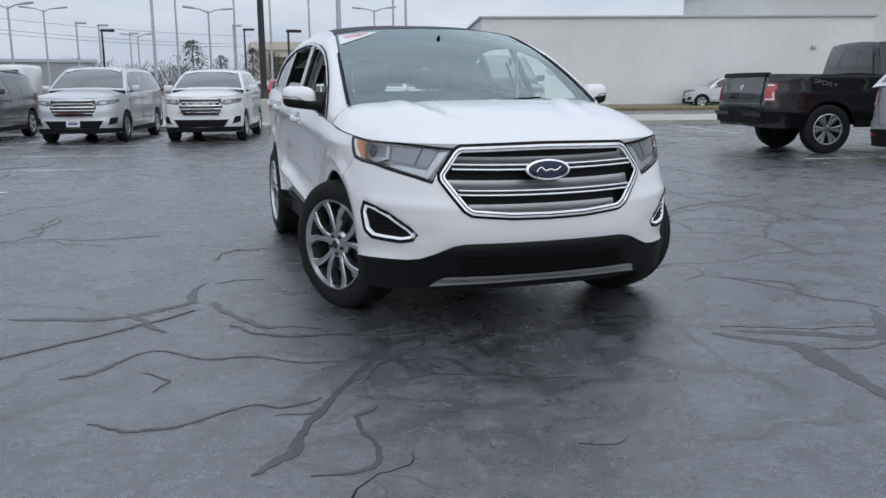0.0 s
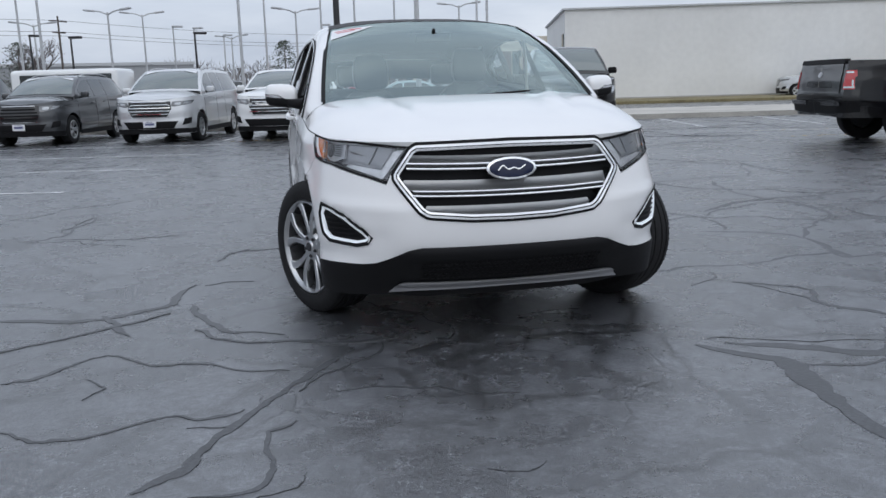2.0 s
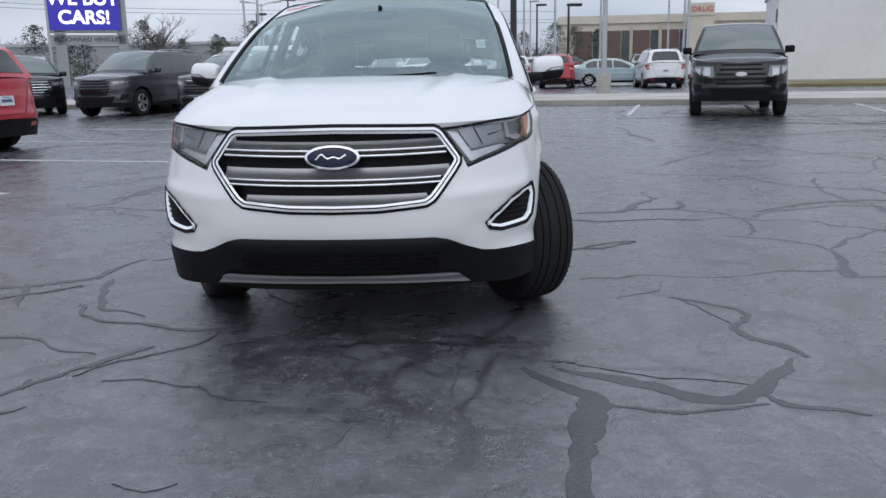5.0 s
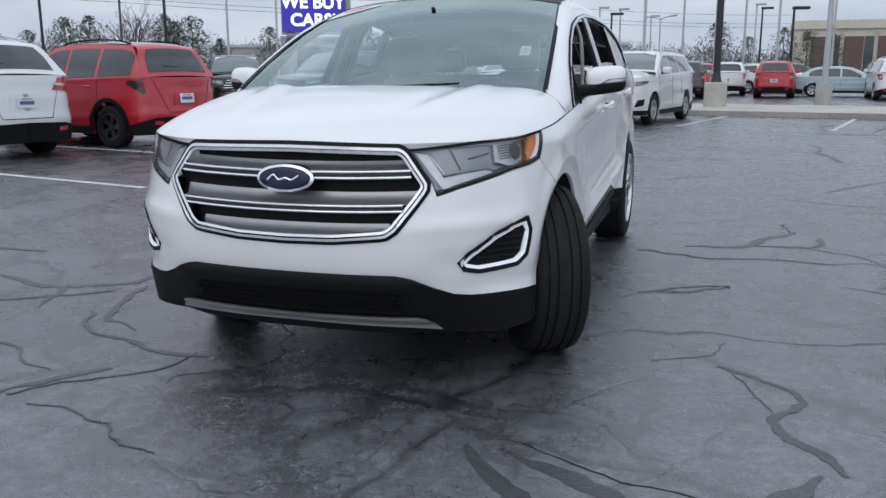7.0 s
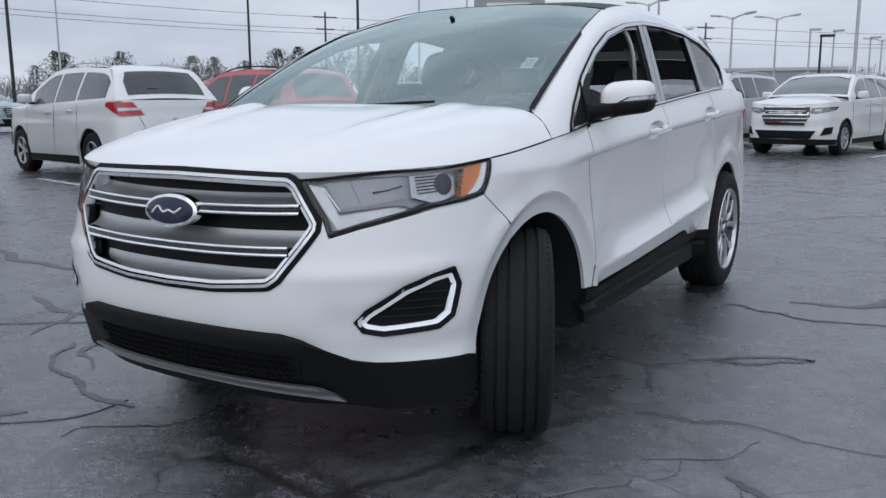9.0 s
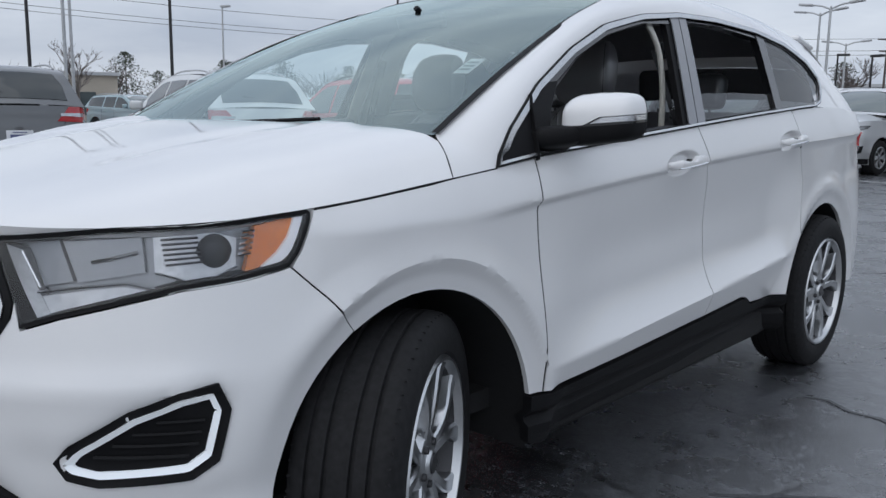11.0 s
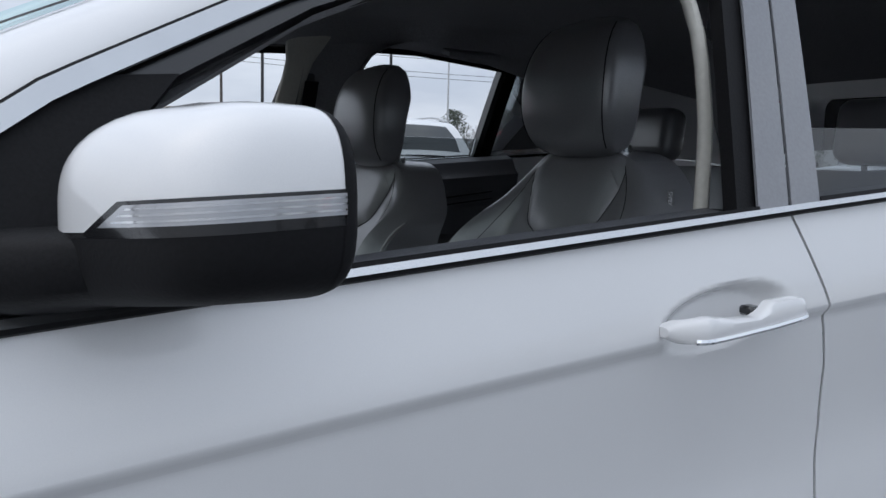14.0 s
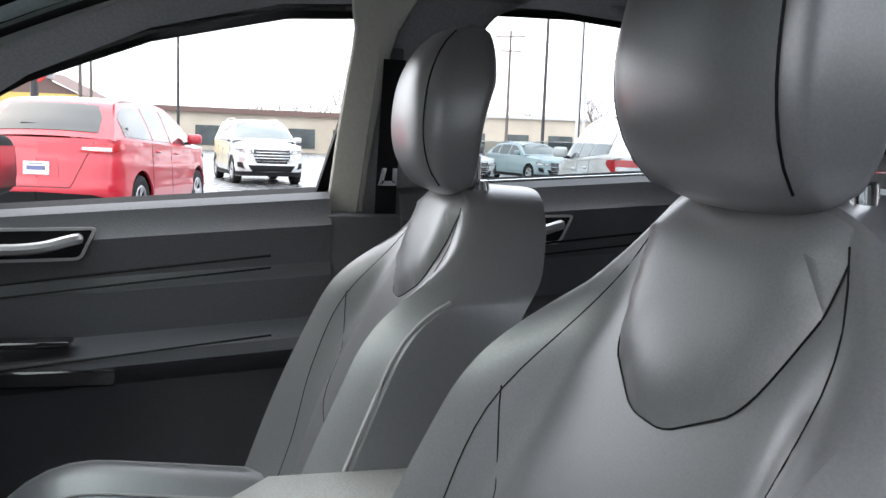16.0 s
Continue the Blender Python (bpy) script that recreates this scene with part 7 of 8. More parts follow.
def build_cabin(car):
    # the passenger's seat stands a little lower and further forward
    for x0, door, dy, dz in ((0.37, 1, -0.025, 0.0), (-0.37, -1, -0.085, -0.036)):
        front_seat(car, x0, door, dy, dz)
    # rear bench with three headrests
    bm = bmesh.new()
    cushion(bm, lambda u, v: (0.66 * u, 2.26 + 0.22 * v - 0.02 * math.cos(u * 9), 0.70 + 0.52 * v), 31, 9, lambda u, v: (0.66 * u, 2.42 + 0.16 * v, 0.70 + 0.51 * v))
    cushion(bm, lambda u, v: (0.66 * u, 1.80 + 0.48 * v, 0.74 - 0.03 * v), 21, 7, lambda u, v: (0.66 * u, 1.82 + 0.46 * v, 0.52))
    bench = part("rear_seat", bm, LEATHER, car, "black leather rear bench")
    for x in (-0.40, 0.40):
        bm = bmesh.new()
        box(bm, (0.25, 0.10, 0.17), pose(x, 2.50, 1.32, -8), 0.04, 4)
        tube(bm, [(x - 0.05, 2.50, 1.20), (x - 0.05, 2.50, 1.26)], 0.007, 6)
        tube(bm, [(x + 0.05, 2.50, 1.20), (x + 0.05, 2.50, 1.26)], 0.007, 6)
        part("headrest", bm, LEATHER, bench)
    # floor, roof lining, dash, console
    bm = bmesh.new()
    box(bm, (1.56, 3.3, 0.06), pose(0, 1.9, 0.40))
    box(bm, (1.40, 1.1, 0.34), pose(0, 3.05, 0.70))
    part("cabin_floor", bm, CARPET, car)
    bm = bmesh.new()
    rows = []
    for y in np.linspace(1.16, 3.30, 22):
        x = float(np.interp(y, [1.16, 1.6, 2.6, 3.3], [0.66, 0.69, 0.69, 0.64]))
        z = float(np.interp(y, [1.16, 1.6, 2.1, 2.6, 3.3], [1.585, 1.622, 1.628, 1.600, 1.50]))
        rows.append([(x * k, y - 0.10 * (1 - k * k) * (1 - smooth01((y - 1.16) / 0.4)), z + 0.03 * (1 - abs(k) ** 3) - 0.055 * smooth01((abs(k) - 0.90) / 0.10)) for k in np.linspace(-1.04, 1.04, 25)])
    grid(bm, rows)
    part("roof_lining", bm, HEADLINER, car)
    bm = bmesh.new()
    box(bm, (0.055, 0.20, 0.022), pose(-0.655, 1.95, 1.560, 0, 20, 0), 0.008, 2)
    part("grab_handle", bm, HEADLINER, car)
    bm = bmesh.new()
    box(bm, (0.20, 0.12, 0.035), pose(0, 1.22, 1.600, -8, 0, 0), 0.012, 2)
    part("roof_console", bm, HEADLINER, car)
    bm = bmesh.new()
    rows = []
    for k in np.linspace(-1, 1, 25):
        w = abs(k)
        rows.append([(k * 0.76, 0.03 + 0.22 * w ** 2.2, 1.095), (k * 0.76, 0.25, 1.125), (k * 0.75, 0.50, 1.118 + 0.020 * math.exp(-((k - 0.48) / 0.22) ** 2)), (k * 0.74, 0.585, 1.085), (k * 0.74, 0.60, 1.02), (k * 0.72, 0.56, 0.86), (k * 0.70, 0.50, 0.66)])
    grid(bm, rows)
    bmesh.ops.recalc_face_normals(bm, faces=bm.faces[:])
    dash = part("dashboard", bm, DASH, car)
    bm = bmesh.new()
    rows = []
    for y, w, z in ((0.55, 0.11, 0.90), (0.75, 0.13, 0.80), (1.04, 0.14, 0.76), (1.10, 0.112, 0.80), (1.118, 0.118, 0.845), (1.17, 0.125, 0.870), (1.40, 0.125, 0.872), (1.52, 0.12, 0.862), (1.56, 0.12, 0.80), (1.57, 0.12, 0.62)):
        rows.append([(-w, y, 0.46), (-w, y, z - 0.045), (-w + 0.012, y, z - 0.012), (-w + 0.045, y, z), (0, y, z + 0.004), (w - 0.045, y, z), (w - 0.012, y, z - 0.012), (w, y, z - 0.045), (w, y, 0.46)])
    grid(bm, rows)
    bmesh.ops.recalc_face_normals(bm, faces=bm.faces[:])
    con = part("centre_console", bm, ARMREST, car, "padded black centre armrest")
    bm = bmesh.new()
    for sgn in (-1, 1):
        tube(bm, [(sgn * 0.122, y, z) for y, z in ((1.12, 0.805), (1.17, 0.828), (1.3, 0.832), (1.5, 0.825))], 0.0028, 5)
    part("piping", bm, STITCH, con)
    # steering wheel
    bm = bmesh.new()
    m = Matrix.Translation((0.37, 0.84, 1.025)) @ pose(0, 0, 0, 112, 0, 0)
    ringp = [m @ Vector((0.186 * math.cos(a), 0.186 * math.sin(a), 0)) for a in [2 * math.pi * k / 48 for k in range(49)]]
    tube(bm, ringp, 0.0165, 10, False)
    bmesh.ops.recalc_face_normals(bm, faces=bm.faces[:])
    steer = part("steering_wheel", bm, DASH, car, "black leather steering wheel")
    for a in (0.1, math.pi - 0.1, -math.pi / 2):
        bm = bmesh.new()
        tube(bm, [m @ Vector((0.05 * math.cos(a), 0.05 * math.sin(a), 0.02)), m @ Vector((0.184 * math.cos(a), 0.184 * math.sin(a), 0))], [0.03, 0.016], 8, True, 0.5)
        part("spoke", bm, DASH, steer)
    bm = bmesh.new()
    lathe(bm, [(0.0, 0.0), (0.05, 0.004), (0.068, 0.02), (0.05, 0.06), (0.03, 0.22)], 20, "z", m)
    bmesh.ops.recalc_face_normals(bm, faces=bm.faces[:])
    part("hub", bm, DASH, steer)
    bm = bmesh.new()
    box(bm, (0.24, 0.035, 0.065), pose(0.0, 0.93, 1.545, 20, 0, 0), 0.016, 3)
    tube(bm, [(0, 0.935, 1.575), (0, 0.90, 1.60)], 0.012, 6)
    part("inner_mirror", bm, BLACK, car)
    # doors from within: card, waist, pull, switch panel, release handle
    for sg in (1, -1):
        for y0, y1, belt_in, rear in ((0.46, 1.315, 1.152, False), (1.46, 2.24, 1.215, True)):
            bm = bmesh.new()
            ztop = lambda y: ease(H_BELT, y) + 0.002
            rows = []
            for y in np.linspace(y0, y1, 15):
                zt = ztop(y)
                dz = zt - 1.13
                prof = [(0.906, zt - 0.022), (0.896, zt - 0.004), (0.868, zt + 0.006), (0.835, zt + 0.008), (0.800, zt - 0.004), (0.786, zt - 0.035), (0.765, 1.075 + dz), (0.772, 1.035 + dz), (0.775, 1.00 + dz), (0.757, 0.975 + dz), (0.762, 0.93 + dz), (0.765, 0.895 + dz),
                        (0.735, 0.882 + dz), (0.695, 0.872 + dz), (0.690, 0.852 + dz), (0.715, 0.83 + dz), (0.765, 0.80 + dz), (0.775, 0.70), (0.770, 0.50)]
                rows.append([(sg * a, y, b) for a, b in prof])
            grid(bm, rows)
            for r in (rows[0], rows[-1]):
                grid(bm, [r, [(sg * 0.90, p[1], p[2]) for p in r]])
            bmesh.ops.recalc_face_normals(bm, faces=bm.faces[:])
            card = part("door_card", bm, DASH, car, "black soft-touch inner door panel")
            ym = 0.755 if not rear else 1.726
            dz = ztop(ym) - 1.13
            zc = 1.062 + dz + (-0.022 if rear else 0.012)
            loop = rounded([(ym - 0.17, zc + 0.026), (ym + 0.115, zc + 0.034), (ym + 0.085, zc - 0.030), (ym - 0.17, zc - 0.040)], 0.012, 3)
            fn = lambda u, v, o: (sg * (0.768 - o), u, v)
            bm = bmesh.new()
            drape(bm, loop, fn, 1e6, 0.001, 0.004)
            ring(bm, loop, shrink(loop, 0.0055), fn, 0.006, 0.006, 0.006)
            hnd = part("release_surround", finish(bm), [SATIN], card, "satin silver surround")
            bm = bmesh.new()
            drape(bm, shrink(loop, 0.0058), fn, 1e6, 0.0035, 0.002)
            part("release_recess", finish(bm), MESHBLACK, hnd)
            bm = bmesh.new()
            tube(bm, spline([fn(ym - 0.14, zc - 0.012, 0.012), fn(ym, zc - 0.006, 0.026), fn(ym + 0.07, zc + 0.010, 0.020), fn(ym + 0.082, zc + 0.012, 0.008)], 5), 0.011, 8, True, 1.0)
            part("release_lever", bm, SATIN, hnd)
            # black tubes draw the shade in the card's creases
            bm = bmesh.new()
            for dzz, r_ in ((0.972 + dz, 0.002), (0.996 + dz, 0.0025), (0.856 + dz, 0.002)):
                tube(bm, [(sg * (0.7555 if dzz > 0.9 + dz else 0.6895), y, dzz + 0.030 * (y - y0) / (y1 - y0) + ztop(y) - ztop(ym) ) for y in np.linspace(y0 + 0.02, y1 - 0.12, 12)], r_, 5)
            part("piping", bm, MESHBLACK, card)
            if not rear:
                bm = bmesh.new()
                box(bm, (0.012, 0.26, 0.03), pose(sg * 0.688, 0.78, 0.835, 0, 0, 0), 0.004)
                box(bm, (0.05, 0.22, 0.012), pose(sg * 0.715, 0.72, 0.893, 0, 0, 0), 0.004)
                part("switch_panel", bm, GLOSSBLACK, card)
        # pillar trims
        for y, z0, w, lean in ((1.352, 1.13, 0.013 if sg > 0 else 0.070, 0.030),):
            bm = bmesh.new()
            rows = []
            for t in np.linspace(0, 1, 12):
                z = z0 + (1.575 - z0) * t
                yy = y + lean * t + 0.02 * t ** 3
                x = cab_x(yy, z) - 0.075 - 0.02 * t
                hw = w / 2 + 0.030 * smooth01((t - 0.70) / 0.3) ** 2
                if sg > 0:
                    # the driver's strip bows and bends forward towards the roof
                    yy = ease([(1.13, 1.366), (1.28, 1.373), (1.35, 1.367), (1.40, 1.361), (1.46, 1.345), (1.53, 1.315), (1.58, 1.285)], z)
                    x = ease([(1.13, 0.786), (1.35, 0.776), (1.46, 0.760), (1.58, 0.715)], z)
                    rows.append([(x + 0.011 * math.cos(q * math.pi / 5), yy - (hw + 0.004) * math.sin(q * math.pi / 5), z) for q in range(11)])
                    continue
                rows.append([(sg * (x + 0.014), yy - hw - 0.004, z), (sg * (x + 0.006), yy - hw, z), (sg * x, yy - hw * 0.6, z), (sg * x, yy + hw * 0.6, z), (sg * (x + 0.006), yy + hw, z), (sg * (x + 0.014), yy + hw + 0.004, z)])
            grid(bm, rows)
            bmesh.ops.recalc_face_normals(bm, faces=bm.faces[:])
            part("pillar_trim", bm, PILLAR, car, "pale grey inner pillar trim")
            if sg < 0:
                # grey cover from the pale strip back to the rear window, its upper corner rounded
                cover = rounded([(1.375, 1.10), (1.405, 1.585), (1.78, 1.60), (1.70, 1.578), (1.615, 1.535), (1.585, 1.47), (1.565, 1.10)], 0.03, 4)
                bm = bmesh.new()
                drape(bm, cover, lambda u, v, o: (-(cab_x(u, v) - 0.062 - o), u, v), (0.05, 0.05), 0.0, -0.03)
                part("pillar_cover", finish(bm), HEADLINER, car, "grey inner pillar cover")
            bm = bmesh.new()
            box(bm, (0.05, 0.17, 0.72), pose(sg * 0.80, 1.385, 0.77), 0.015, 2)
            part("lower_pillar_trim", bm, DASH, car)
            bm = bmesh.new()
            rows = []
            for t in np.linspace(0, 1, 10):
                z = 1.44 - 0.75 * t
                rows.append([(sg * (cab_x(1.42, max(1.13, z)) - 0.105), 1.425 + dy + 0.02 * t, z) for dy in (-0.022, 0.022)])
            grid(bm, rows)
            belt = part("seat_belt", bm, BLACK, car)
            bm = bmesh.new()
            box(bm, (0.022, 0.04, 0.055), pose(sg * 0.748, 1.43, 1.44), 0.008, 2)
            part("belt_anchor", bm, DASH, belt)
            bm = bmesh.new()
            xx = sg * (cab_x(1.42, 1.2) - 0.112)
            fnb = lambda u, v, o: (xx - sg * o, u, v)
            lp = [(1.412, 1.190), (1.452, 1.190), (1.452, 1.245), (1.424, 1.245)]
            ring(bm, resample(lp, 24), shrink(resample(lp, 24), 0.010), fnb, 0.003, 0.003, 0.004)
            part("belt_tongue", bm, CHROME, belt)
        # windscreen pillar lining and the upper rail
        bm = bmesh.new()
        rows = []
        for y, z in ((0.36, 1.14), (0.55, 1.25), (0.75, 1.36), (0.97, 1.455), (1.22, 1.52), (1.6, 1.560), (2.1, 1.555), (2.6, 1.46), (2.9, 1.35)):
            x = cab_x(y, z)
            up = (0.022 if sg > 0 else 0.040) * bump01(y, 0.4, 0.8, 1.7, 2.2)
            rows.append([(sg * (x - 0.012), y, z - 0.012 + up), (sg * (x - 0.045), y, z - 0.020 + up), (sg * (x - 0.085), y + 0.0, z + 0.012 + up), (sg * (x - 0.100), y - 0.01, z + 0.055 + 0.5 * up)])
        grid(bm, rows)
        bmesh.ops.recalc_face_normals(bm, faces=bm.faces[:])
        part("upper_rail_lining", bm, HEADLINER, car)


# ---- round the lot: buildings, lamps, signs, trees ----
WALL = mat("white_wall_panels", (0.74, 0.74, 0.72), 0.75, 0, 0.03, 3, 0.05, 0, 0.05, 0.3)
WALLCAP = mat("grey_metal_coping", (0.50, 0.51, 0.52), 0.45, 0.4, 0.05, 5)
CREAM = mat("cream_render", (0.60, 0.55, 0.46), 0.85, 0, 0.05, 3, 0.1, 0, 0.08, 0.3)
BRICK = mat("tan_stone_front", (0.46, 0.41, 0.34), 0.85, 0, 0.08, 12, 0.1, 0, 0.1, 0.5)
BROWN = mat("brown_panel", (0.135, 0.085, 0.075), 0.7, 0, 0.1, 6)
FARGLASS = mat("far_dark_window", (0.045, 0.060, 0.062), 0.12, 0, 0.3, 0.8, 0, 0.6)
GRASS = mat("dry_winter_grass", (0.20, 0.17, 0.09), 0.95, 0, 0.35, 14, 0.6, 0, 0.3, 0.6)
BARK = mat("grey_bark", (0.11, 0.095, 0.085), 0.9, 0, 0.3, 12, 0.5)
TWIG = mat("bare_twigs", (0.14, 0.12, 0.115), 0.9, 0, 0.3, 4)
NEEDLE = mat("dark_conifer_needles", (0.075, 0.092, 0.068), 0.85, 0, 0.45, 3, 0.0, 0, 0.3, 0.4)
WOODS = mat("far_bare_woods", (0.15, 0.14, 0.135), 0.95, 0, 0.4, 1.2, 0, 0, 0.3, 0.15)
SCREEN = glow("lit_sign_face", (0.030, 0.024, 0.26), 0.8)
LETTER = glow("lit_letters", (0.9, 0.9, 0.95), 0.9)
SIGNGREY = mat("grey_sign_case", (0.33, 0.34, 0.35), 0.6, 0, 0.06, 3)
TAR = mat("crack_sealing_tar", (0.044, 0.0459, 0.0503), 0.42, 0, 0.45, 60, 0.5, 0, 0.3, 3, 0.7)
CRACK = mat("open_crack", (0.012, 0.012, 0.012), 0.95, 0, 0.2, 40)
YELLOW = mat("yellow_render", (0.55, 0.40, 0.12), 0.8, 0, 0.06, 5)
REDSIGN = mat("red_sign_face", (0.50, 0.03, 0.03), 0.5, 0, 0.05, 5)


def lettering(name, body, size, material, parent, m, extrude=0.004, bold=0.0):
    fc = bpy.data.curves.new(name, "FONT")
    fc.body, fc.size, fc.align_x, fc.align_y, fc.extrude, fc.offset = body, size, "CENTER", "CENTER", extrude, bold
    to = new(name, fc)
    me = bpy.data.meshes.new_from_object(to.evaluated_get(bpy.context.evaluated_depsgraph_get()))
    bpy.data.objects.remove(to)
    me.materials.append(material)
    ob = new(name, me)
    ob.parent = parent
    ob.matrix_local = m
    return ob


def block(name, size, m, material, parent, bevel=0.0, label=""):
    bm = bmesh.new()
    box(bm, size, m, bevel)
    return part(name, bm, material, parent, label, False)


def build_showroom():
    c = Vector((15.7, 42.2, 0))
    deg = math.degrees(LOT) - 2.5
    b = thing("showroom", Matrix.Translation(c) @ pose(0, 0, 0, 0, 0, deg), "long white showroom with a plain panelled side wall", "building")
    block("wall", (23.2, 16.0, 5.15), pose(11.6, 8.0, 2.575), WALL, b)
    block("coping", (23.5, 16.3, 0.12), pose(11.6, 8.0, 5.21), WALLCAP, b, 0.02)
    for k in range(1, 6):
        block("wall_joint", (0.02, 0.008, 5.0), pose(3.9 * k, -0.003, 2.55), WALL, b)
    block("wall_joint", (23.1, 0.008, 0.02), pose(11.6, -0.003, 3.0), WALL, b)
    block("base_band", (23.2, 0.03, 0.22), pose(11.6, -0.012, 0.11), KERB, b)
    block("upper_wall", (24.0, 15.0, 8.2), pose(29.0, 8.3, 4.1), WALL, b)
    block("upper_fascia", (25.2, 17.0, 1.0), pose(29.0, 7.6, 8.3), WALLCAP, b, 0.03)
    block("soffit", (24.6, 16.4, 0.1), pose(29.0, 7.6, 7.74), SIGNGREY, b)
    bm = bmesh.new()
    box(bm, (0.28, 0.16, 0.20), pose(19.6, -0.10, 3.45), 0.03)
    part("wall_lamp", bm, WALLCAP, b)
    for k, (x, w) in enumerate(((-0.01, 0.9),)):
        block("vent_panel", (0.05, w, 0.7), pose(x - 0.03, 1.1, 3.55), FARGLASS, b)
    # grass strip at its foot
    plane_piece("grass_strip", [tuple((c + Vector((math.cos(radians(deg)) * u - math.sin(radians(deg)) * v, math.sin(radians(deg)) * u + math.cos(radians(deg)) * v, 0))).xy) for u, v in ((-0.5, -6), (60, -6), (60, -0.03), (-0.5, -0.03))], 0.14, GRASS, "structure", "strip of dry winter grass below the wall", "grass", 0.14)


def build_far_buildings():
    # tan building with dark bays
    b = thing("hotel", pose(22.5, 132.0, 0, 0, 0, -3), "tan flat-roofed commercial building with dark window bays", "building")
    block("wall", (38, 14, 7.4), pose(8, 7, 3.7), CREAM, b)
    block("parapet", (38.8, 14.8, 1.2), pose(8, 7, 7.9), CREAM, b)
    for k in range(8):
        block("window_bay", (2.5, 0.2, 5.4), pose(-7.4 + 4.4 * k, -0.06, 3.5), BROWN, b)
        block("window", (1.5, 0.2, 5.4), pose(-5.25 + 4.4 * k, -0.07, 3.5), FARGLASS, b)
        block("pier", (0.45, 0.35, 6.4), pose(-9.0 + 4.4 * k, -0.12, 3.5), BRICK, b)
    block("sign_tower", (3.6, 3.0, 9.9), pose(10.0, -1.0, 4.95), CREAM, b)
    sb = block("sign_board", (3.5, 0.12, 1.7), pose(10.0, -2.58, 8.9), CREAM, b, 0, "cream sign with dark red letters")
    for k, ch in enumerate("DRUG"):
        lettering("letter", ch, 1.08, REDSIGN, sb, pose(10.0 + 0.78 * (k - 1.5), -2.66, 8.95, 90, 0, 0), 0.02)
    # low store seen over the cars to the west
    b = thing("store", pose(-74, 24, 0, 0, 0, 75), "low tan store with a flat roof beyond the cars", "building")
    block("wall", (26, 10, 4.0), pose(0, 5, 2.0), BRICK, b)
    block("parapet", (9, 10.4, 5.0), pose(-6, 5, 2.5), BRICK, b)
    block("roof_edge", (26.4, 10.6, 0.3), pose(0, 5, 4.1), WALLCAP, b)
    for k in range(6):
        block("window", (2.2, 0.1, 2.0), pose(-10 + 4 * k, -0.06, 1.5), FARGLASS, b)
    b = thing("store", pose(-84, -2, 0, 0, 0, 92), "long low tan store with a brown roof edge", "building")
    block("wall", (24, 10, 3.6), pose(5, 5, 1.8), BRICK, b)
    block("roof_edge", (24.6, 10.8, 0.5), pose(5, 5, 3.8), BROWN, b)
    for k in range(5):
        block("window", (2.6, 0.1, 1.9), pose(-4 + 4.4 * k, -0.06, 1.4), FARGLASS, b)
    b = thing("house", pose(-78, -16, 0, 0, 0, 80), "yellow gabled house beyond the lots", "house")
    block("wall", (8, 7, 4.4), pose(0, 3.5, 2.2), YELLOW, b)
    bm = bmesh.new()
    for y0 in (-0.4,):
        grid(bm, [[(-4.4, y0, 4.3), (0, y0, 6.4), (4.4, y0, 4.3)], [(-4.4, y0 + 7.8, 4.3), (0, y0 + 7.8, 6.4), (4.4, y0 + 7.8, 4.3)]])
        bm.faces.new([bm.verts.new(p) for p in ((-4.0, 0.001, 4.4), (4.0, 0.001, 4.4), (0, 0.001, 6.2))])
    part("roof", bm, BROWN, b, "", False)
    for x in (-1.8, 1.8):
        block("window", (1.1, 0.1, 1.3), pose(x, -0.05, 3.0), FARGLASS, b)
    b = thing("warehouse", pose(-40, 112, 0, 0, 0, 12), "long grey low warehouse on the skyline", "building")
    block("wall", (60, 14, 5.0), pose(0, 7, 2.5), SIGNGREY, b)
    block("roof_edge", (60.4, 14.4, 0.4), pose(0, 7, 5.1), WALLCAP, b)
    # a shuttle behind the parked row
    b = thing("shuttle_bus", pose(-13.5, 36.5, 0, 0, 0, math.degrees(LOT) + 2), "white shuttle bus with a black glass side", "bus")
    bm = bmesh.new()
    box(bm, (4.6, 2.3, 1.92), pose(4.2, 0, 1.38), 0.18, 3)
    part("body", bm, P_WHITE, b)
    block("side_glass", (3.9, 0.04, 0.80), pose(4.3, -1.162, 1.72), DARKGLASS, b)
    block("skirt", (4.4, 2.2, 0.3), pose(4.2, 0, 0.40), BLACK, b)
    for x in (2.9, 5.6):
        for y in (-1.02, 1.02):
            bm = bmesh.new()
            lathe(bm, [(0.0, 0.12), (0.3, 0.12), (0.48, 0.1), (0.5, 0.0), (0.48, -0.1), (0.0, -0.12)], 24, "z", pose(x, y, 0.5, 90, 0, 0))
            part("wheel", bm, RUBBER, b)


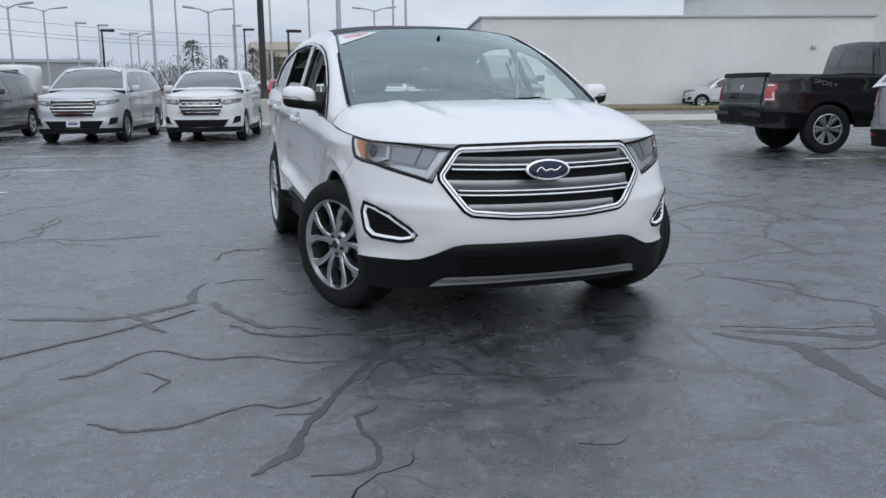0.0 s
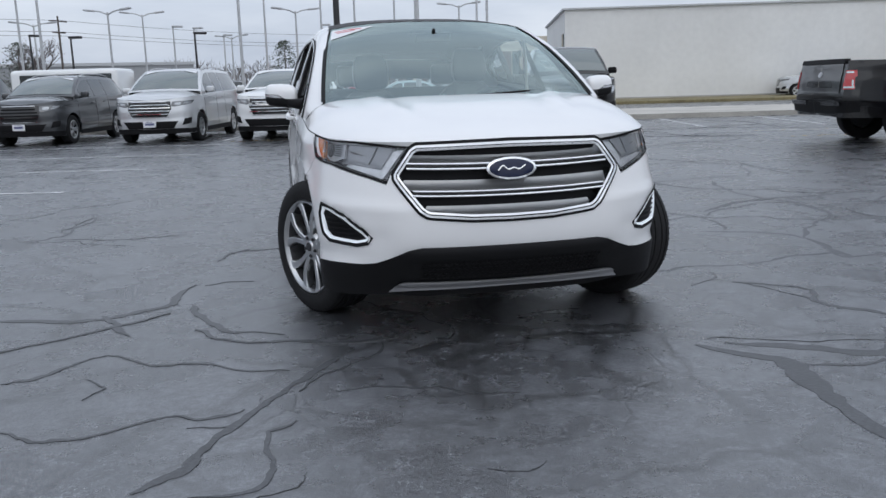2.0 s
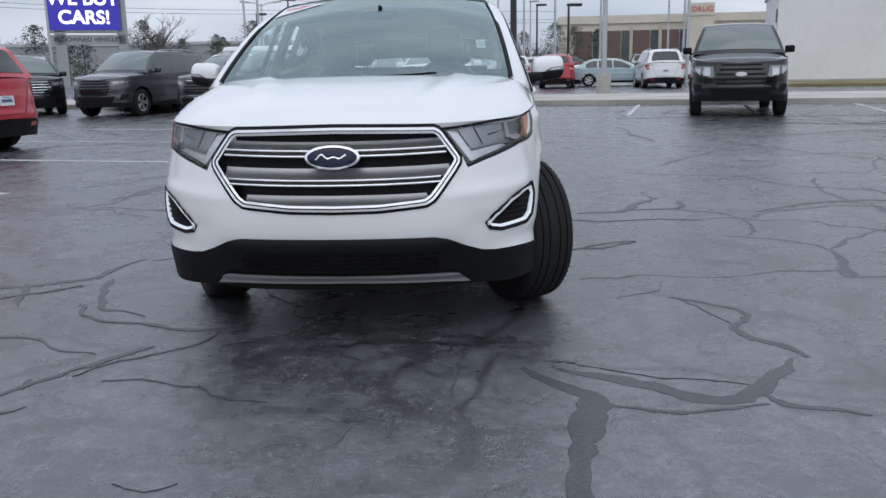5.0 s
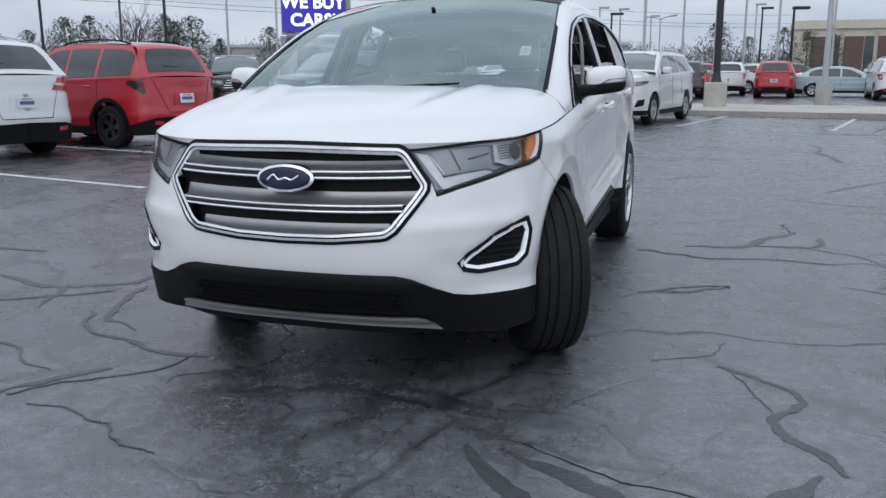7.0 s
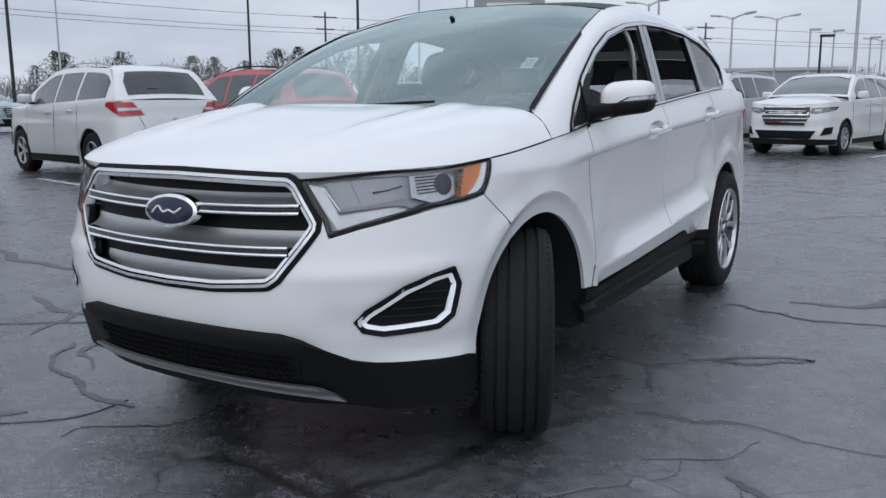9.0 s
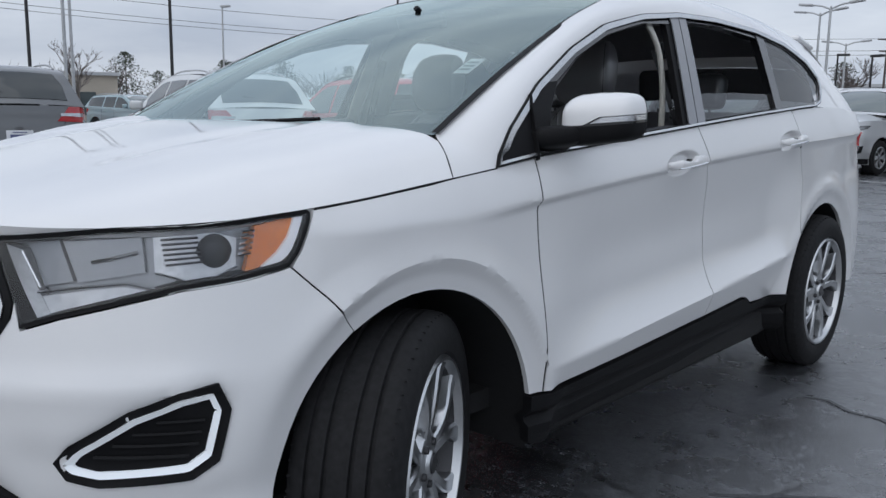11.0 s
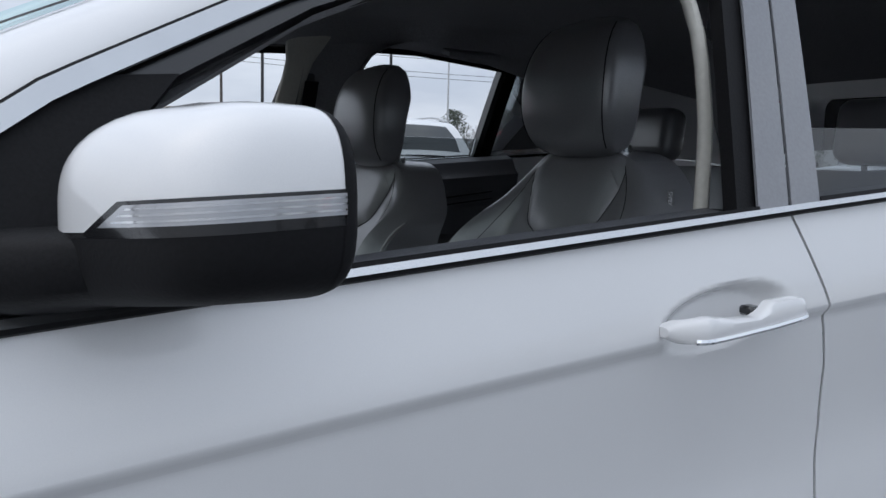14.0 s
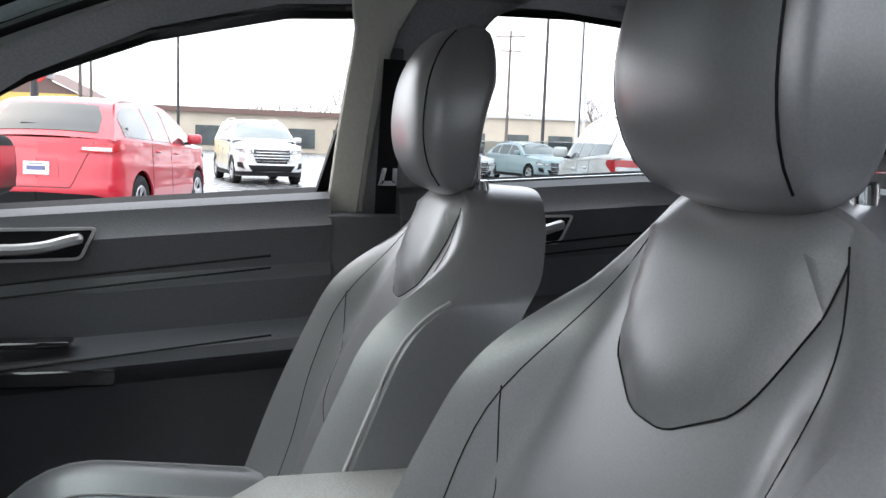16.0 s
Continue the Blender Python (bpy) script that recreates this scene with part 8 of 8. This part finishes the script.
def lamp_post(x, y, top, style, deg=0.0, r=0.09):
    dark = style in ("black", "single_black", "utility")
    m = POLE_BLACK if dark else POLE_GREY
    p = thing("lamp_post" if style != "utility" else "utility_pole", pose(x, y, 0, 0, 0, deg),
              {"double": "tall grey lamp post with two arms", "single": "grey lamp post with one short head", "black": "thick black lamp post on a concrete base", "single_black": "dark lamp post with one flat head", "plain": "plain grey steel pole", "utility": "wooden utility pole with cross arms"}[style],
              "lamp post" if style != "utility" else "pole", "poles round the lots")
    bm = bmesh.new()
    tube(bm, [(0, 0, 0), (0, 0, top * 0.5), (0, 0, top)], [r, r * 0.85, r * 0.65], 10)
    part("pole", bm, BARK if style == "utility" else m, p)
    if style == "double":
        for sg in (-1, 1):
            bm = bmesh.new()
            tube(bm, spline([(0, 0, top - 0.15), (sg * 0.5, 0, top + 0.05), (sg * 1.0, 0, top + 0.12)], 4), 0.05, 6)
            part("arm", bm, m, p)
            bm = bmesh.new()
            box(bm, (0.75, 0.32, 0.13), pose(sg * 1.3, 0, top + 0.16, 0, -6 * sg, 0), 0.05, 2)
            part("lamp_head", bm, m, p)
    elif style in ("single", "single_black"):
        bm = bmesh.new()
        box(bm, (0.85, 0.34, 0.16), pose(0.35, 0, top + 0.05), 0.04, 2)
        part("lamp_head", bm, m, p)
    elif style == "utility":
        for z, w in ((top - 0.5, 2.4), (top - 1.6, 1.8)):
            bm = bmesh.new()
            box(bm, (w, 0.1, 0.12), pose(0, 0, z))
            part("cross_arm", bm, BARK, p)
    if style in ("black",):
        bm = bmesh.new()
        lathe(bm, [(0.0, 0.92), (0.32, 0.92), (0.36, 0.88), (0.36, 0.0)], 28, "z")
        bmesh.ops.recalc_face_normals(bm, faces=bm.faces[:])
        part("concrete_base", bm, CONCRETE, p, "round pale concrete base")
        bm = bmesh.new()
        lathe(bm, [(r * 0.9, 1.30), (0.16, 1.0), (0.20, 0.925), (0.0, 0.925)], 16, "z")
        part("collar", bm, m, p)
    if style == "plain" and r > 0.1:
        bm = bmesh.new()
        lathe(bm, [(0.0, 0.8), (0.27, 0.8), (0.30, 0.76), (0.30, 0.0)], 24, "z")
        bmesh.ops.recalc_face_normals(bm, faces=bm.faces[:])
        part("concrete_base", bm, KERB, p)
    return p


def build_poles():
    lamp_post(1.46, 25.9, 11.0, "black", 0, 0.125)
    lamp_post(5.42, 32.2, 10.5, "plain", 0, 0.12)
    for x, y, top, style in ((-10.78, 54.5, 6.4, "double"), (-8.31, 69.9, 6.5, "single"), (-5.52, 55.0, 5.0, "single_black"), (-4.03, 80.1, 6.2, "double"), (-2.26, 42.0, 10.5, "plain"), (1.15, 55.1, 6.4, "double"),
                             (4.21, 74.9, 6.8, "single"), (4.29, 64.9, 5.8, "single_black"), (8.88, 61.6, 11.0, "plain"), (13.6, 60.0, 7.1, "double"), (13.0, 52.0, 10.0, "plain"),
                             (-15.83, 53.1, 7.4, "double"), (-10.14, 66.0, 7.2, "double"), (-17.67, 63.0, 5.5, "single_black"), (-6.73, 71.0, 6.4, "single"),
                             (-0.91, 55.9, 7.5, "plain"), (-4.55, 75.8, 6.1, "single"), (2.97, 57.0, 8.0, "plain"), (4.7, 50.9, 8.0, "plain"), (5.1, 45.8, 4.5, "single_black"), (10.7, 40.5, 8.0, "plain"),
                             (-35.6, 36.7, 11.0, "single_black"), (-27.43, 36.9, 11.0, "single_black"), (-29.93, 47.2, 10.0, "plain"), (-27.78, 50.0, 9.0, "plain"),
                             (-39.3, 15.9, 11.0, "single_black"), (-43.2, 19.4, 11.5, "single_black"), (-36.4, 21.6, 11.0, "single_black"), (-55.8, 37.7, 9.0, "single"),
                             (-12.94, 45.9, 6.9, "double"), (-17.87, 65.3, 6.5, "double"), (-13.49, 56.1, 4.9, "single_black"),
                             (-41.5, 18.6, 12.5, "double"), (-42.0, 19.2, 12.5, "plain"), (-48.0, -2.1, 8.6, "single_black")):
        lamp_post(x, y, top, style, (x * 37) % 50 - 25)
    for x, y, top in ((-64.3, 22.0, 10.5), (-58.2, -8.8, 10.5), (-73.2, -10.5, 10.8), (-50.0, 62.0, 9.5), (-21.0, 88.0, 9.0)):
        lamp_post(x, y, top, "utility", 60, 0.13)
    # overhead wires between the poles to the west
    bm = bmesh.new()
    P = [Vector(p) for p in ((-90, -60, 9.8), (-73.2, -10.5, 10.0), (-64.3, 22.0, 9.8), (-50, 62, 9.0), (-21, 88, 8.6), (10, 120, 8.6))]
    for dz in (0.0, -1.1, -1.5):
        for a, b in zip(P, P[1:]):
            tube(bm, [a * (1 - t) + b * t + Vector((0, 0, dz - 1.6 * t * (1 - t))) for t in np.linspace(0, 1, 10)], 0.018, 4, False)
    tagged(link("overhead_wires", bm, POLE_BLACK), "sagging dark overhead wires between utility poles", "wires", "", "structure")


def build_signs():
    e, d = Vector((1.59, -3.84, 0)), Vector((-0.482, 0.876, 0))
    c = Vector((-36.0, 72.4, 0))
    s = thing("sign_tower", pose(c.x, c.y, 0, 0, 0, 29), "tall grey sign with a lit blue message panel", "sign")
    for x in (-2.4, 2.9):
        block("column", (0.9, 0.9, 11.0), pose(x + 0.25, 0.5, 5.5), SIGNGREY, s)
    block("case", (6.3, 0.8, 4.3), pose(0.1, 0.45, 7.05), SIGNGREY, s, 0.05)
    face = block("screen", (6.0, 0.06, 3.8), pose(0.0, 0.02, 7.05), SCREEN, s, 0, "lit blue message screen")
    lettering("message", "WE BUY", 1.62, LETTER, face, pose(0, -0.04, 7.85, 90, 0, 0), 0.02, 0.045)
    lettering("message", "CARS!", 1.62, LETTER, face, pose(0, -0.04, 6.2, 90, 0, 0), 0.02, 0.045)
    pan_ = block("name_board", (6.6, 0.3, 0.85), pose(0.1, 0.2, 4.3), SIGNGREY, s)
    lettering("board_words", "PRE-OWNED VEHICLES", 0.55, GLOSSBLACK, pan_, pose(0.1, 0.03, 4.3, 90, 0, 0))
    top = block("brand_board", (6.6, 0.4, 1.4), pose(0.1, 0.3, 10.2), SIGNGREY, s)
    block("brand_bar", (4.2, 0.06, 0.5), pose(0.1, 0.07, 10.2), PAPER, top)
    # small red round sign to the west
    s = thing("pole_sign", pose(-52.0, -10.2, 0, 0, 0, 95), "round red sign on a dark post", "sign")
    bm = bmesh.new()
    tube(bm, [(0, 0, 0), (0, 0, 5.4)], 0.22, 8)
    part("post", bm, POLE_BLACK, s)
    bm = bmesh.new()
    lathe(bm, [(0.0, 0.12), (0.66, 0.12), (0.70, 0.0), (0.66, -0.12), (0.0, -0.12)], 28, "z", pose(0, 0, 4.6, 90, 0, 0))
    part("sign_face", bm, REDSIGN, s)
    block("sign_case", (0.8, 0.4, 0.9), pose(0.6, 0.3, 4.7), SIGNGREY, s)


def bare_tree(x, y, h, seed, spread=0.6):
    rnd = random.Random(seed)
    t = thing("bare_tree", pose(x, y, 0, 0, 0, rnd.random() * 360), "leafless winter tree with fine spreading twigs", "tree", "bare trees round the lots")
    trunk, crown = bmesh.new(), bmesh.new()

    def grow(p, d, length, r, level):
        n = 4
        pts = [p]
        for k in range(n):
            d = (d + Vector((rnd.uniform(-1, 1), rnd.uniform(-1, 1), rnd.uniform(-0.3, 0.6))) * 0.16).normalized()
            pts.append(pts[-1] + d * length / n)
        tube(trunk if level < 2 else crown, pts, [r * (1 - 0.45 * k / n) for k in range(n + 1)], 6 if level < 2 else 3, False)
        if level < 5:
            for k in range(4 if level < 2 else 3):
                q = pts[rnd.randint(1 if level else 2, n)]
                a = rnd.random() * 6.283
                nd = (d * 0.75 + Vector((math.cos(a), math.sin(a), 0.25)) * spread).normalized()
                grow(q, nd, length * rnd.uniform(0.5, 0.72), max(0.012, r * 0.5), level + 1)

    grow(Vector((0, 0, 0)), Vector((0, 0, 1)), h * 0.40, h * 0.02, 0)
    part("trunk", trunk, BARK, t)
    part("crown", crown, TWIG, t)
    return t


def conifer(x, y, h, seed, wide=0.30):
    rnd = random.Random(seed)
    t = thing("evergreen_tree", pose(x, y, 0), "dark ragged evergreen tree with open branches", "tree", "evergreens round the lots")
    bm = bmesh.new()
    tube(bm, [(0, 0, 0), (0, 0, h * 0.95)], [h * 0.018, h * 0.004], 7)
    part("trunk", bm, BARK, t)
    bm = bmesh.new()
    for k in range(3200):
        z = h * (0.12 + 0.88 * rnd.random() ** 1.1)
        reach = wide * h * max(0.02, 1 - ((z / h - 0.42) / 0.62) ** 2) ** 0.8 * (0.35 + 0.65 * rnd.random()) * (0.7 + 0.5 * math.sin(z * 2.6 + seed) ** 2)
        a = rnd.random() * 6.283
        reach *= 0.75 + 0.35 * math.sin(3 * a + 2.1 * z + seed)
        c = Vector((math.cos(a) * reach, math.sin(a) * reach, z - 0.12 * reach + 0.1 * rnd.random()))
        s = h * rnd.uniform(0.010, 0.026)
        ax = [Vector((rnd.gauss(0, 1), rnd.gauss(0, 1), rnd.gauss(0, 0.6))).normalized() * s for _ in range(3)]
        bm.faces.new([bm.verts.new(c + v) for v in ax])
    part("crown", bm, NEEDLE, t, "", False)
    return t


def build_trees():
    for x, y, h, s in ((1.2, 95.0, 6.6, 1), (4.4, 97.0, 5.0, 2), (8.0, 98.0, 5.9, 7), (10.6, 100.0, 5.6, 3), (13.8, 104.0, 5.4, 5)):
        conifer(x, y, h, s, 0.46)
    rnd = random.Random(11)
    for k in range(26):
        u = k / 25
        conifer(-80 + 54 * u + rnd.uniform(-2, 2), 42 + 52 * u + rnd.uniform(-4, 4), rnd.uniform(4.4, 6.9), 20 + k, rnd.uniform(0.36, 0.52))
    for x, y, h, s in ((-46.5, 60.0, 9.5, 31), (-39.0, 100.0, 9, 32), (-26.0, 92.0, 9.5, 33), (-34.0, 85.0, 10, 34), (-20.0, 76.0, 7.5, 35), (-60.0, 28.0, 7.5, 36), (-66.0, 12.0, 6.5, 37), (-78.0, 40.0, 7, 38)):
        bare_tree(x, y, h, s)
    # far woods: a ragged belt of clumps right round
    bm = bmesh.new()
    for k in range(110000):
        a = rnd.uniform(-0.05, 1.25) * math.pi
        d = rnd.uniform(150, 200)
        hh = (6.2 + 1.9 * math.sin(a * 9) + 1.5 * math.sin(a * 23 + 1) + 0.9 * math.sin(a * 61) + rnd.uniform(-1.2, 1.8)) * rnd.random() ** 0.9
        hh *= 0.62 + 0.38 * smooth01((a - 1.75) / 0.3)
        c = Vector((math.cos(a) * d, math.sin(a) * d, max(0.2, hh)))
        s, up = rnd.uniform(0.03, 0.08), rnd.uniform(0.4, 1.2)
        q = Vector((-math.sin(a), math.cos(a), 0))
        bm.faces.new([bm.verts.new(c + v) for v in (q * s, q * -s, q * rnd.gauss(0, 0.45) + Vector((0, 0, up)))])
    tagged(link("far_woods", bm, WOODS, None, "", False), "ragged belt of bare woods on the skyline", "woods", "", "stuff")


# ---- tar seams and open cracks in the asphalt ----
def seam_path(pts, seed, wob=0.10, gap=0.03):
    rnd = random.Random(seed)
    raw = spline([(x, y, 0) for x, y in pts], 14)
    P = [raw[0]]
    for p in raw[1:]:
        if (p - P[-1]).length > gap:
            P.append(p)
    out, off, drift = [], 0.0, 0.0
    for i, p in enumerate(P):
        d = (P[min(i + 1, len(P) - 1)] - P[max(i - 1, 0)]).normalized()
        drift = drift * 0.8 + rnd.gauss(0, wob * 0.035)
        off = off * 0.93 + drift
        out.append(p + Vector((-d.y, d.x, 0)) * off)
    return out


def ribbon(name, pts, width, material, label, seed, z=0.0022):
    rnd = random.Random(seed)
    P = seam_path(pts, seed, 0.16 if width > 0.03 else 0.30, max(0.022, width * 0.55))
    bm = bmesh.new()
    rows = []
    w = width
    for i, p in enumerate(P):
        d = (P[min(i + 1, len(P) - 1)] - P[max(i - 1, 0)]).normalized()
        o = Vector((-d.y, d.x, 0))
        w = max(width * 0.55, min(width * 1.45, w + rnd.gauss(0, width * 0.16)))
        t = min(1, i / 4, (len(P) - 1 - i) / 4) if len(P) > 8 else 1
        h = w * (0.25 + 0.75 * t) / 2
        # both edges are ragged
        a, b = p - o * h * rnd.uniform(0.72, 1.28), p + o * h * rnd.uniform(0.72, 1.28)
        if rows:
            # no edge runs back over itself in a tight bend
            a = a if (a - last[0]).dot(d) > 0.004 else last[0] + d * 0.004
            b = b if (b - last[1]).dot(d) > 0.004 else last[1] + d * 0.004
        last = (a, b)
        rows.append([a + Vector((0, 0, 0.0002)), a.lerp(b, 0.015) + Vector((0, 0, z)), a.lerp(b, 0.985) + Vector((0, 0, z)), b + Vector((0, 0, 0.0002))])
    grid(bm, rows)
    bmesh.ops.recalc_face_normals(bm, faces=bm.faces[:])
    if sum(f.normal.z for f in bm.faces) < 0:
        bmesh.ops.reverse_faces(bm, faces=bm.faces[:])
    return tagged(link(name, bm, material, None, "", False), label, "crack", "", "structure")


def build_seams():
    count = iter(range(100, 400))

    def seam(w, *pts):
        k = next(count)
        ribbon("tar_seam", pts, w * 0.66, TAR, "dark tar seam sealing a crack in the asphalt", k, 0.0007 + 0.00006 * (k - 100))

    seam(0.05, (1.19, 0.28), (1.56, 0.33), (1.79, 0.25), (2.23, 0.36), (2.64, 0.53), (2.77, 0.56))
    seam(0.05, (2.77, 0.56), (2.73, 0.34), (2.81, 0.24), (3.09, 0.14))
    seam(0.1, (2.91, 1.01), (2.78, 0.59), (2.77, 0.33), (2.81, 0.27))
    seam(0.05, (2.31, 1.54), (2.66, 1.41), (2.82, 1.19), (2.90, 1.00))
    seam(0.04, (2.05, 2.18), (2.50, 2.07), (2.92, 2.05), (3.24, 1.89), (3.45, 1.65), (3.43, 1.52))
    seam(0.06, (2.90, 1.00), (3.07, 1.25), (3.39, 1.53), (3.60, 1.67))
    seam(0.08, (2.69, 2.20), (2.65, 1.84), (2.51, 1.54))
    seam(0.05, (2.24, 2.69), (2.55, 2.35), (2.71, 2.25), (3.07, 2.54), (3.58, 2.86), (3.94, 2.87))
    seam(0.1, (3.94, 2.87), (3.85, 2.43), (3.71, 2.06), (3.44, 1.73))
    seam(0.04, (3.94, 2.87), (4.22, 2.94), (4.67, 3.13), (4.85, 3.08))
    seam(0.07, (4.12, 4.63), (3.92, 4.02), (3.83, 3.17), (3.94, 2.87))
    seam(0.05, (4.30, 3.91), (4.37, 3.43), (4.67, 3.13))
    seam(0.03, (2.22, 5.25), (3.29, 4.90), (4.03, 4.89), (4.80, 4.93))
    seam(0.05, (3.32, 5.01), (3.48, 4.51), (3.70, 4.09), (3.94, 3.78), (4.27, 3.59))
    seam(0.06, (5.62, 6.64), (5.46, 5.69), (5.40, 5.04))
    seam(0.08, (2.71, 5.83), (3.55, 7.19), (4.43, 8.37), (4.83, 8.98))
    seam(0.04, (4.50, 8.56), (4.96, 7.84), (5.24, 7.06), (5.65, 6.38))
    seam(0.05, (4.80, 4.93), (5.21, 5.64), (5.62, 6.64))
    seam(0.012, (1.67, 0.23), (1.59, 0.02), (1.44, -0.19))
    seam(0.06, (1.63, -0.12), (1.91, -0.32), (1.97, -0.49), (1.85, -0.64), (1.83, -0.84), (1.91, -0.95), (1.95, -1.09))
    seam(0.09, (1.95, -1.09), (1.84, -1.28), (1.71, -1.45), (1.55, -1.52), (1.41, -1.44), (1.17, -1.26), (0.97, -1.15))
    seam(0.05, (1.70, -1.49), (1.77, -1.60), (2.03, -1.64))
    seam(0.05, (1.10, -1.57), (1.25, -1.61), (1.47, -1.59), (1.72, -1.57))
    seam(0.13, (0.81, -1.20), (0.92, -1.37), (1.07, -1.53), (1.04, -1.71), (0.98, -2.08), (0.95, -2.37), (1.01, -2.56))
    seam(0.012, (1.68, -0.16), (1.65, -0.43), (1.62, -0.65))
    seam(0.05, (4.30, 2.29), (4.96, 2.72), (5.42, 3.06))
    seam(0.05, (4.20, 2.25), (4.13, 1.93), (4.19, 1.70), (4.51, 1.56))
    seam(0.03, (-3.16, 3.08), (-3.00, 3.19), (-2.88, 3.58), (-2.79, 4.38))
    seam(0.03, (-3.02, 3.11), (-2.48, 3.01), (-1.96, 2.94))
    seam(0.05, (-1.59, 0.86), (-1.46, 0.92), (-1.27, 0.91))
    seam(0.012, (-1.49, -1.59), (-1.37, -1.56), (-1.29, -1.47), (-1.23, -1.33))
    seam(0.08, (2.86, 2.50), (3.66, 2.99), (4.45, 3.12), (5.38, 3.21))
    seam(0.035, (-2.35, -0.85), (-1.98, -0.82), (-1.63, -0.82), (-1.07, -0.95))
    seam(0.04, (-2.18, -1.44), (-1.87, -1.50), (-1.60, -1.49), (-1.28, -1.46))
    seam(0.075, (-1.62, -2.10), (-1.44, -1.96), (-1.36, -1.75), (-1.26, -1.49), (-1.13, -1.24), (-0.88, -0.91))
    seam(0.03, (-1.44, -2.17), (-1.27, -2.07), (-1.16, -1.90), (-1.05, -1.62))
    seam(0.06, (-1.64, 0.88), (-1.76, 0.39), (-2.07, 0.29), (-2.71, 0.43))
    seam(0.05, (-2.12, 0.24), (-2.03, -0.08), (-1.93, -0.27))
    seam(0.05, (-1.63, 0.35), (-1.57, -0.05), (-1.34, -0.40), (-1.08, -0.48))
    seam(0.03, (-1.53, 1.60), (-1.42, 2.14), (-1.07, 2.01))
    seam(0.012, (-2.99, 3.27), (-2.98, 3.91), (-2.92, 4.46))
    seam(0.012, (-1.99, -0.88), (-1.87, -1.02), (-1.86, -1.17))
    seam(0.01, (-0.48, -2.21), (-0.40, -2.19), (-0.30, -2.15))
    seam(0.06, (1.19, 1.05), (1.67, 1.37), (1.70, 1.26), (1.34, 1.03))
    seam(0.08, (1.40, 2.53), (1.83, 2.66), (2.18, 3.34))
    seam(0.06, (1.83, 2.66), (2.33, 2.75), (2.45, 3.11))
    seam(0.03, (1.07, 2.26), (1.55, 2.21), (2.36, 2.15))
    seam(0.03, (-1.06, -1.31), (-0.94, -1.06), (-0.64, -0.63))
    seam(0.06, (-1.56, -0.21), (-1.32, -0.44), (-1.05, -0.53), (-0.77, -0.56), (-0.57, -0.52))
    seam(0.012, (-0.91, -1.37), (-0.64, -1.41), (-0.32, -1.56), (-0.18, -1.63))
    rnd = random.Random(17)
    # the same sealing goes on over the rest of the lot
    for k in range(64):
        x, y = (rnd.uniform(1.9, 13), rnd.uniform(-2, 17)) if k % 2 else (rnd.uniform(-12, -2.4), rnd.uniform(-3, 16))
        a = rnd.choice((0.1, 0.2, 1.4, 1.75, 2.9)) + rnd.gauss(0, 0.2)
        pts = [(x, y)]
        for _ in range(rnd.randint(3, 6)):
            a += rnd.gauss(0, 0.38)
            s = rnd.uniform(0.5, 1.1)
            pts.append((pts[-1][0] + s * math.cos(a), pts[-1][1] + s * math.sin(a)))
        if any((abs(px) < 1.2 and -1.2 < py < 4) or (0.8 < px < 5.2 and -2.7 < py < 8.0) or (-6.5 < px < 0 and k % 8) for px, py in pts):
            continue
        seam(rnd.uniform(0.035, 0.09), *pts)
    rnd = random.Random(5)
    for k in range(46):
        x, y = rnd.uniform(-9, 9), rnd.uniform(-6, 16)
        if abs(x) < 1.1 and -1 < y < 4:
            continue
        a = rnd.random() * math.pi
        pts = [(x, y)]
        for _ in range(rnd.randint(2, 5)):
            a += rnd.gauss(0, 0.5)
            s = rnd.uniform(0.2, 0.6)
            pts.append((pts[-1][0] + s * math.cos(a), pts[-1][1] + s * math.sin(a)))
        ribbon("open_crack", pts, rnd.uniform(0.005, 0.010), CRACK, "thin open crack in the asphalt", 300 + k, 0.0012)


build_setting()
build_showroom()
build_far_buildings()
build_hero()
build_parked()
build_far_rows()
build_markings()
build_poles()
build_signs()
build_trees()
build_seams()
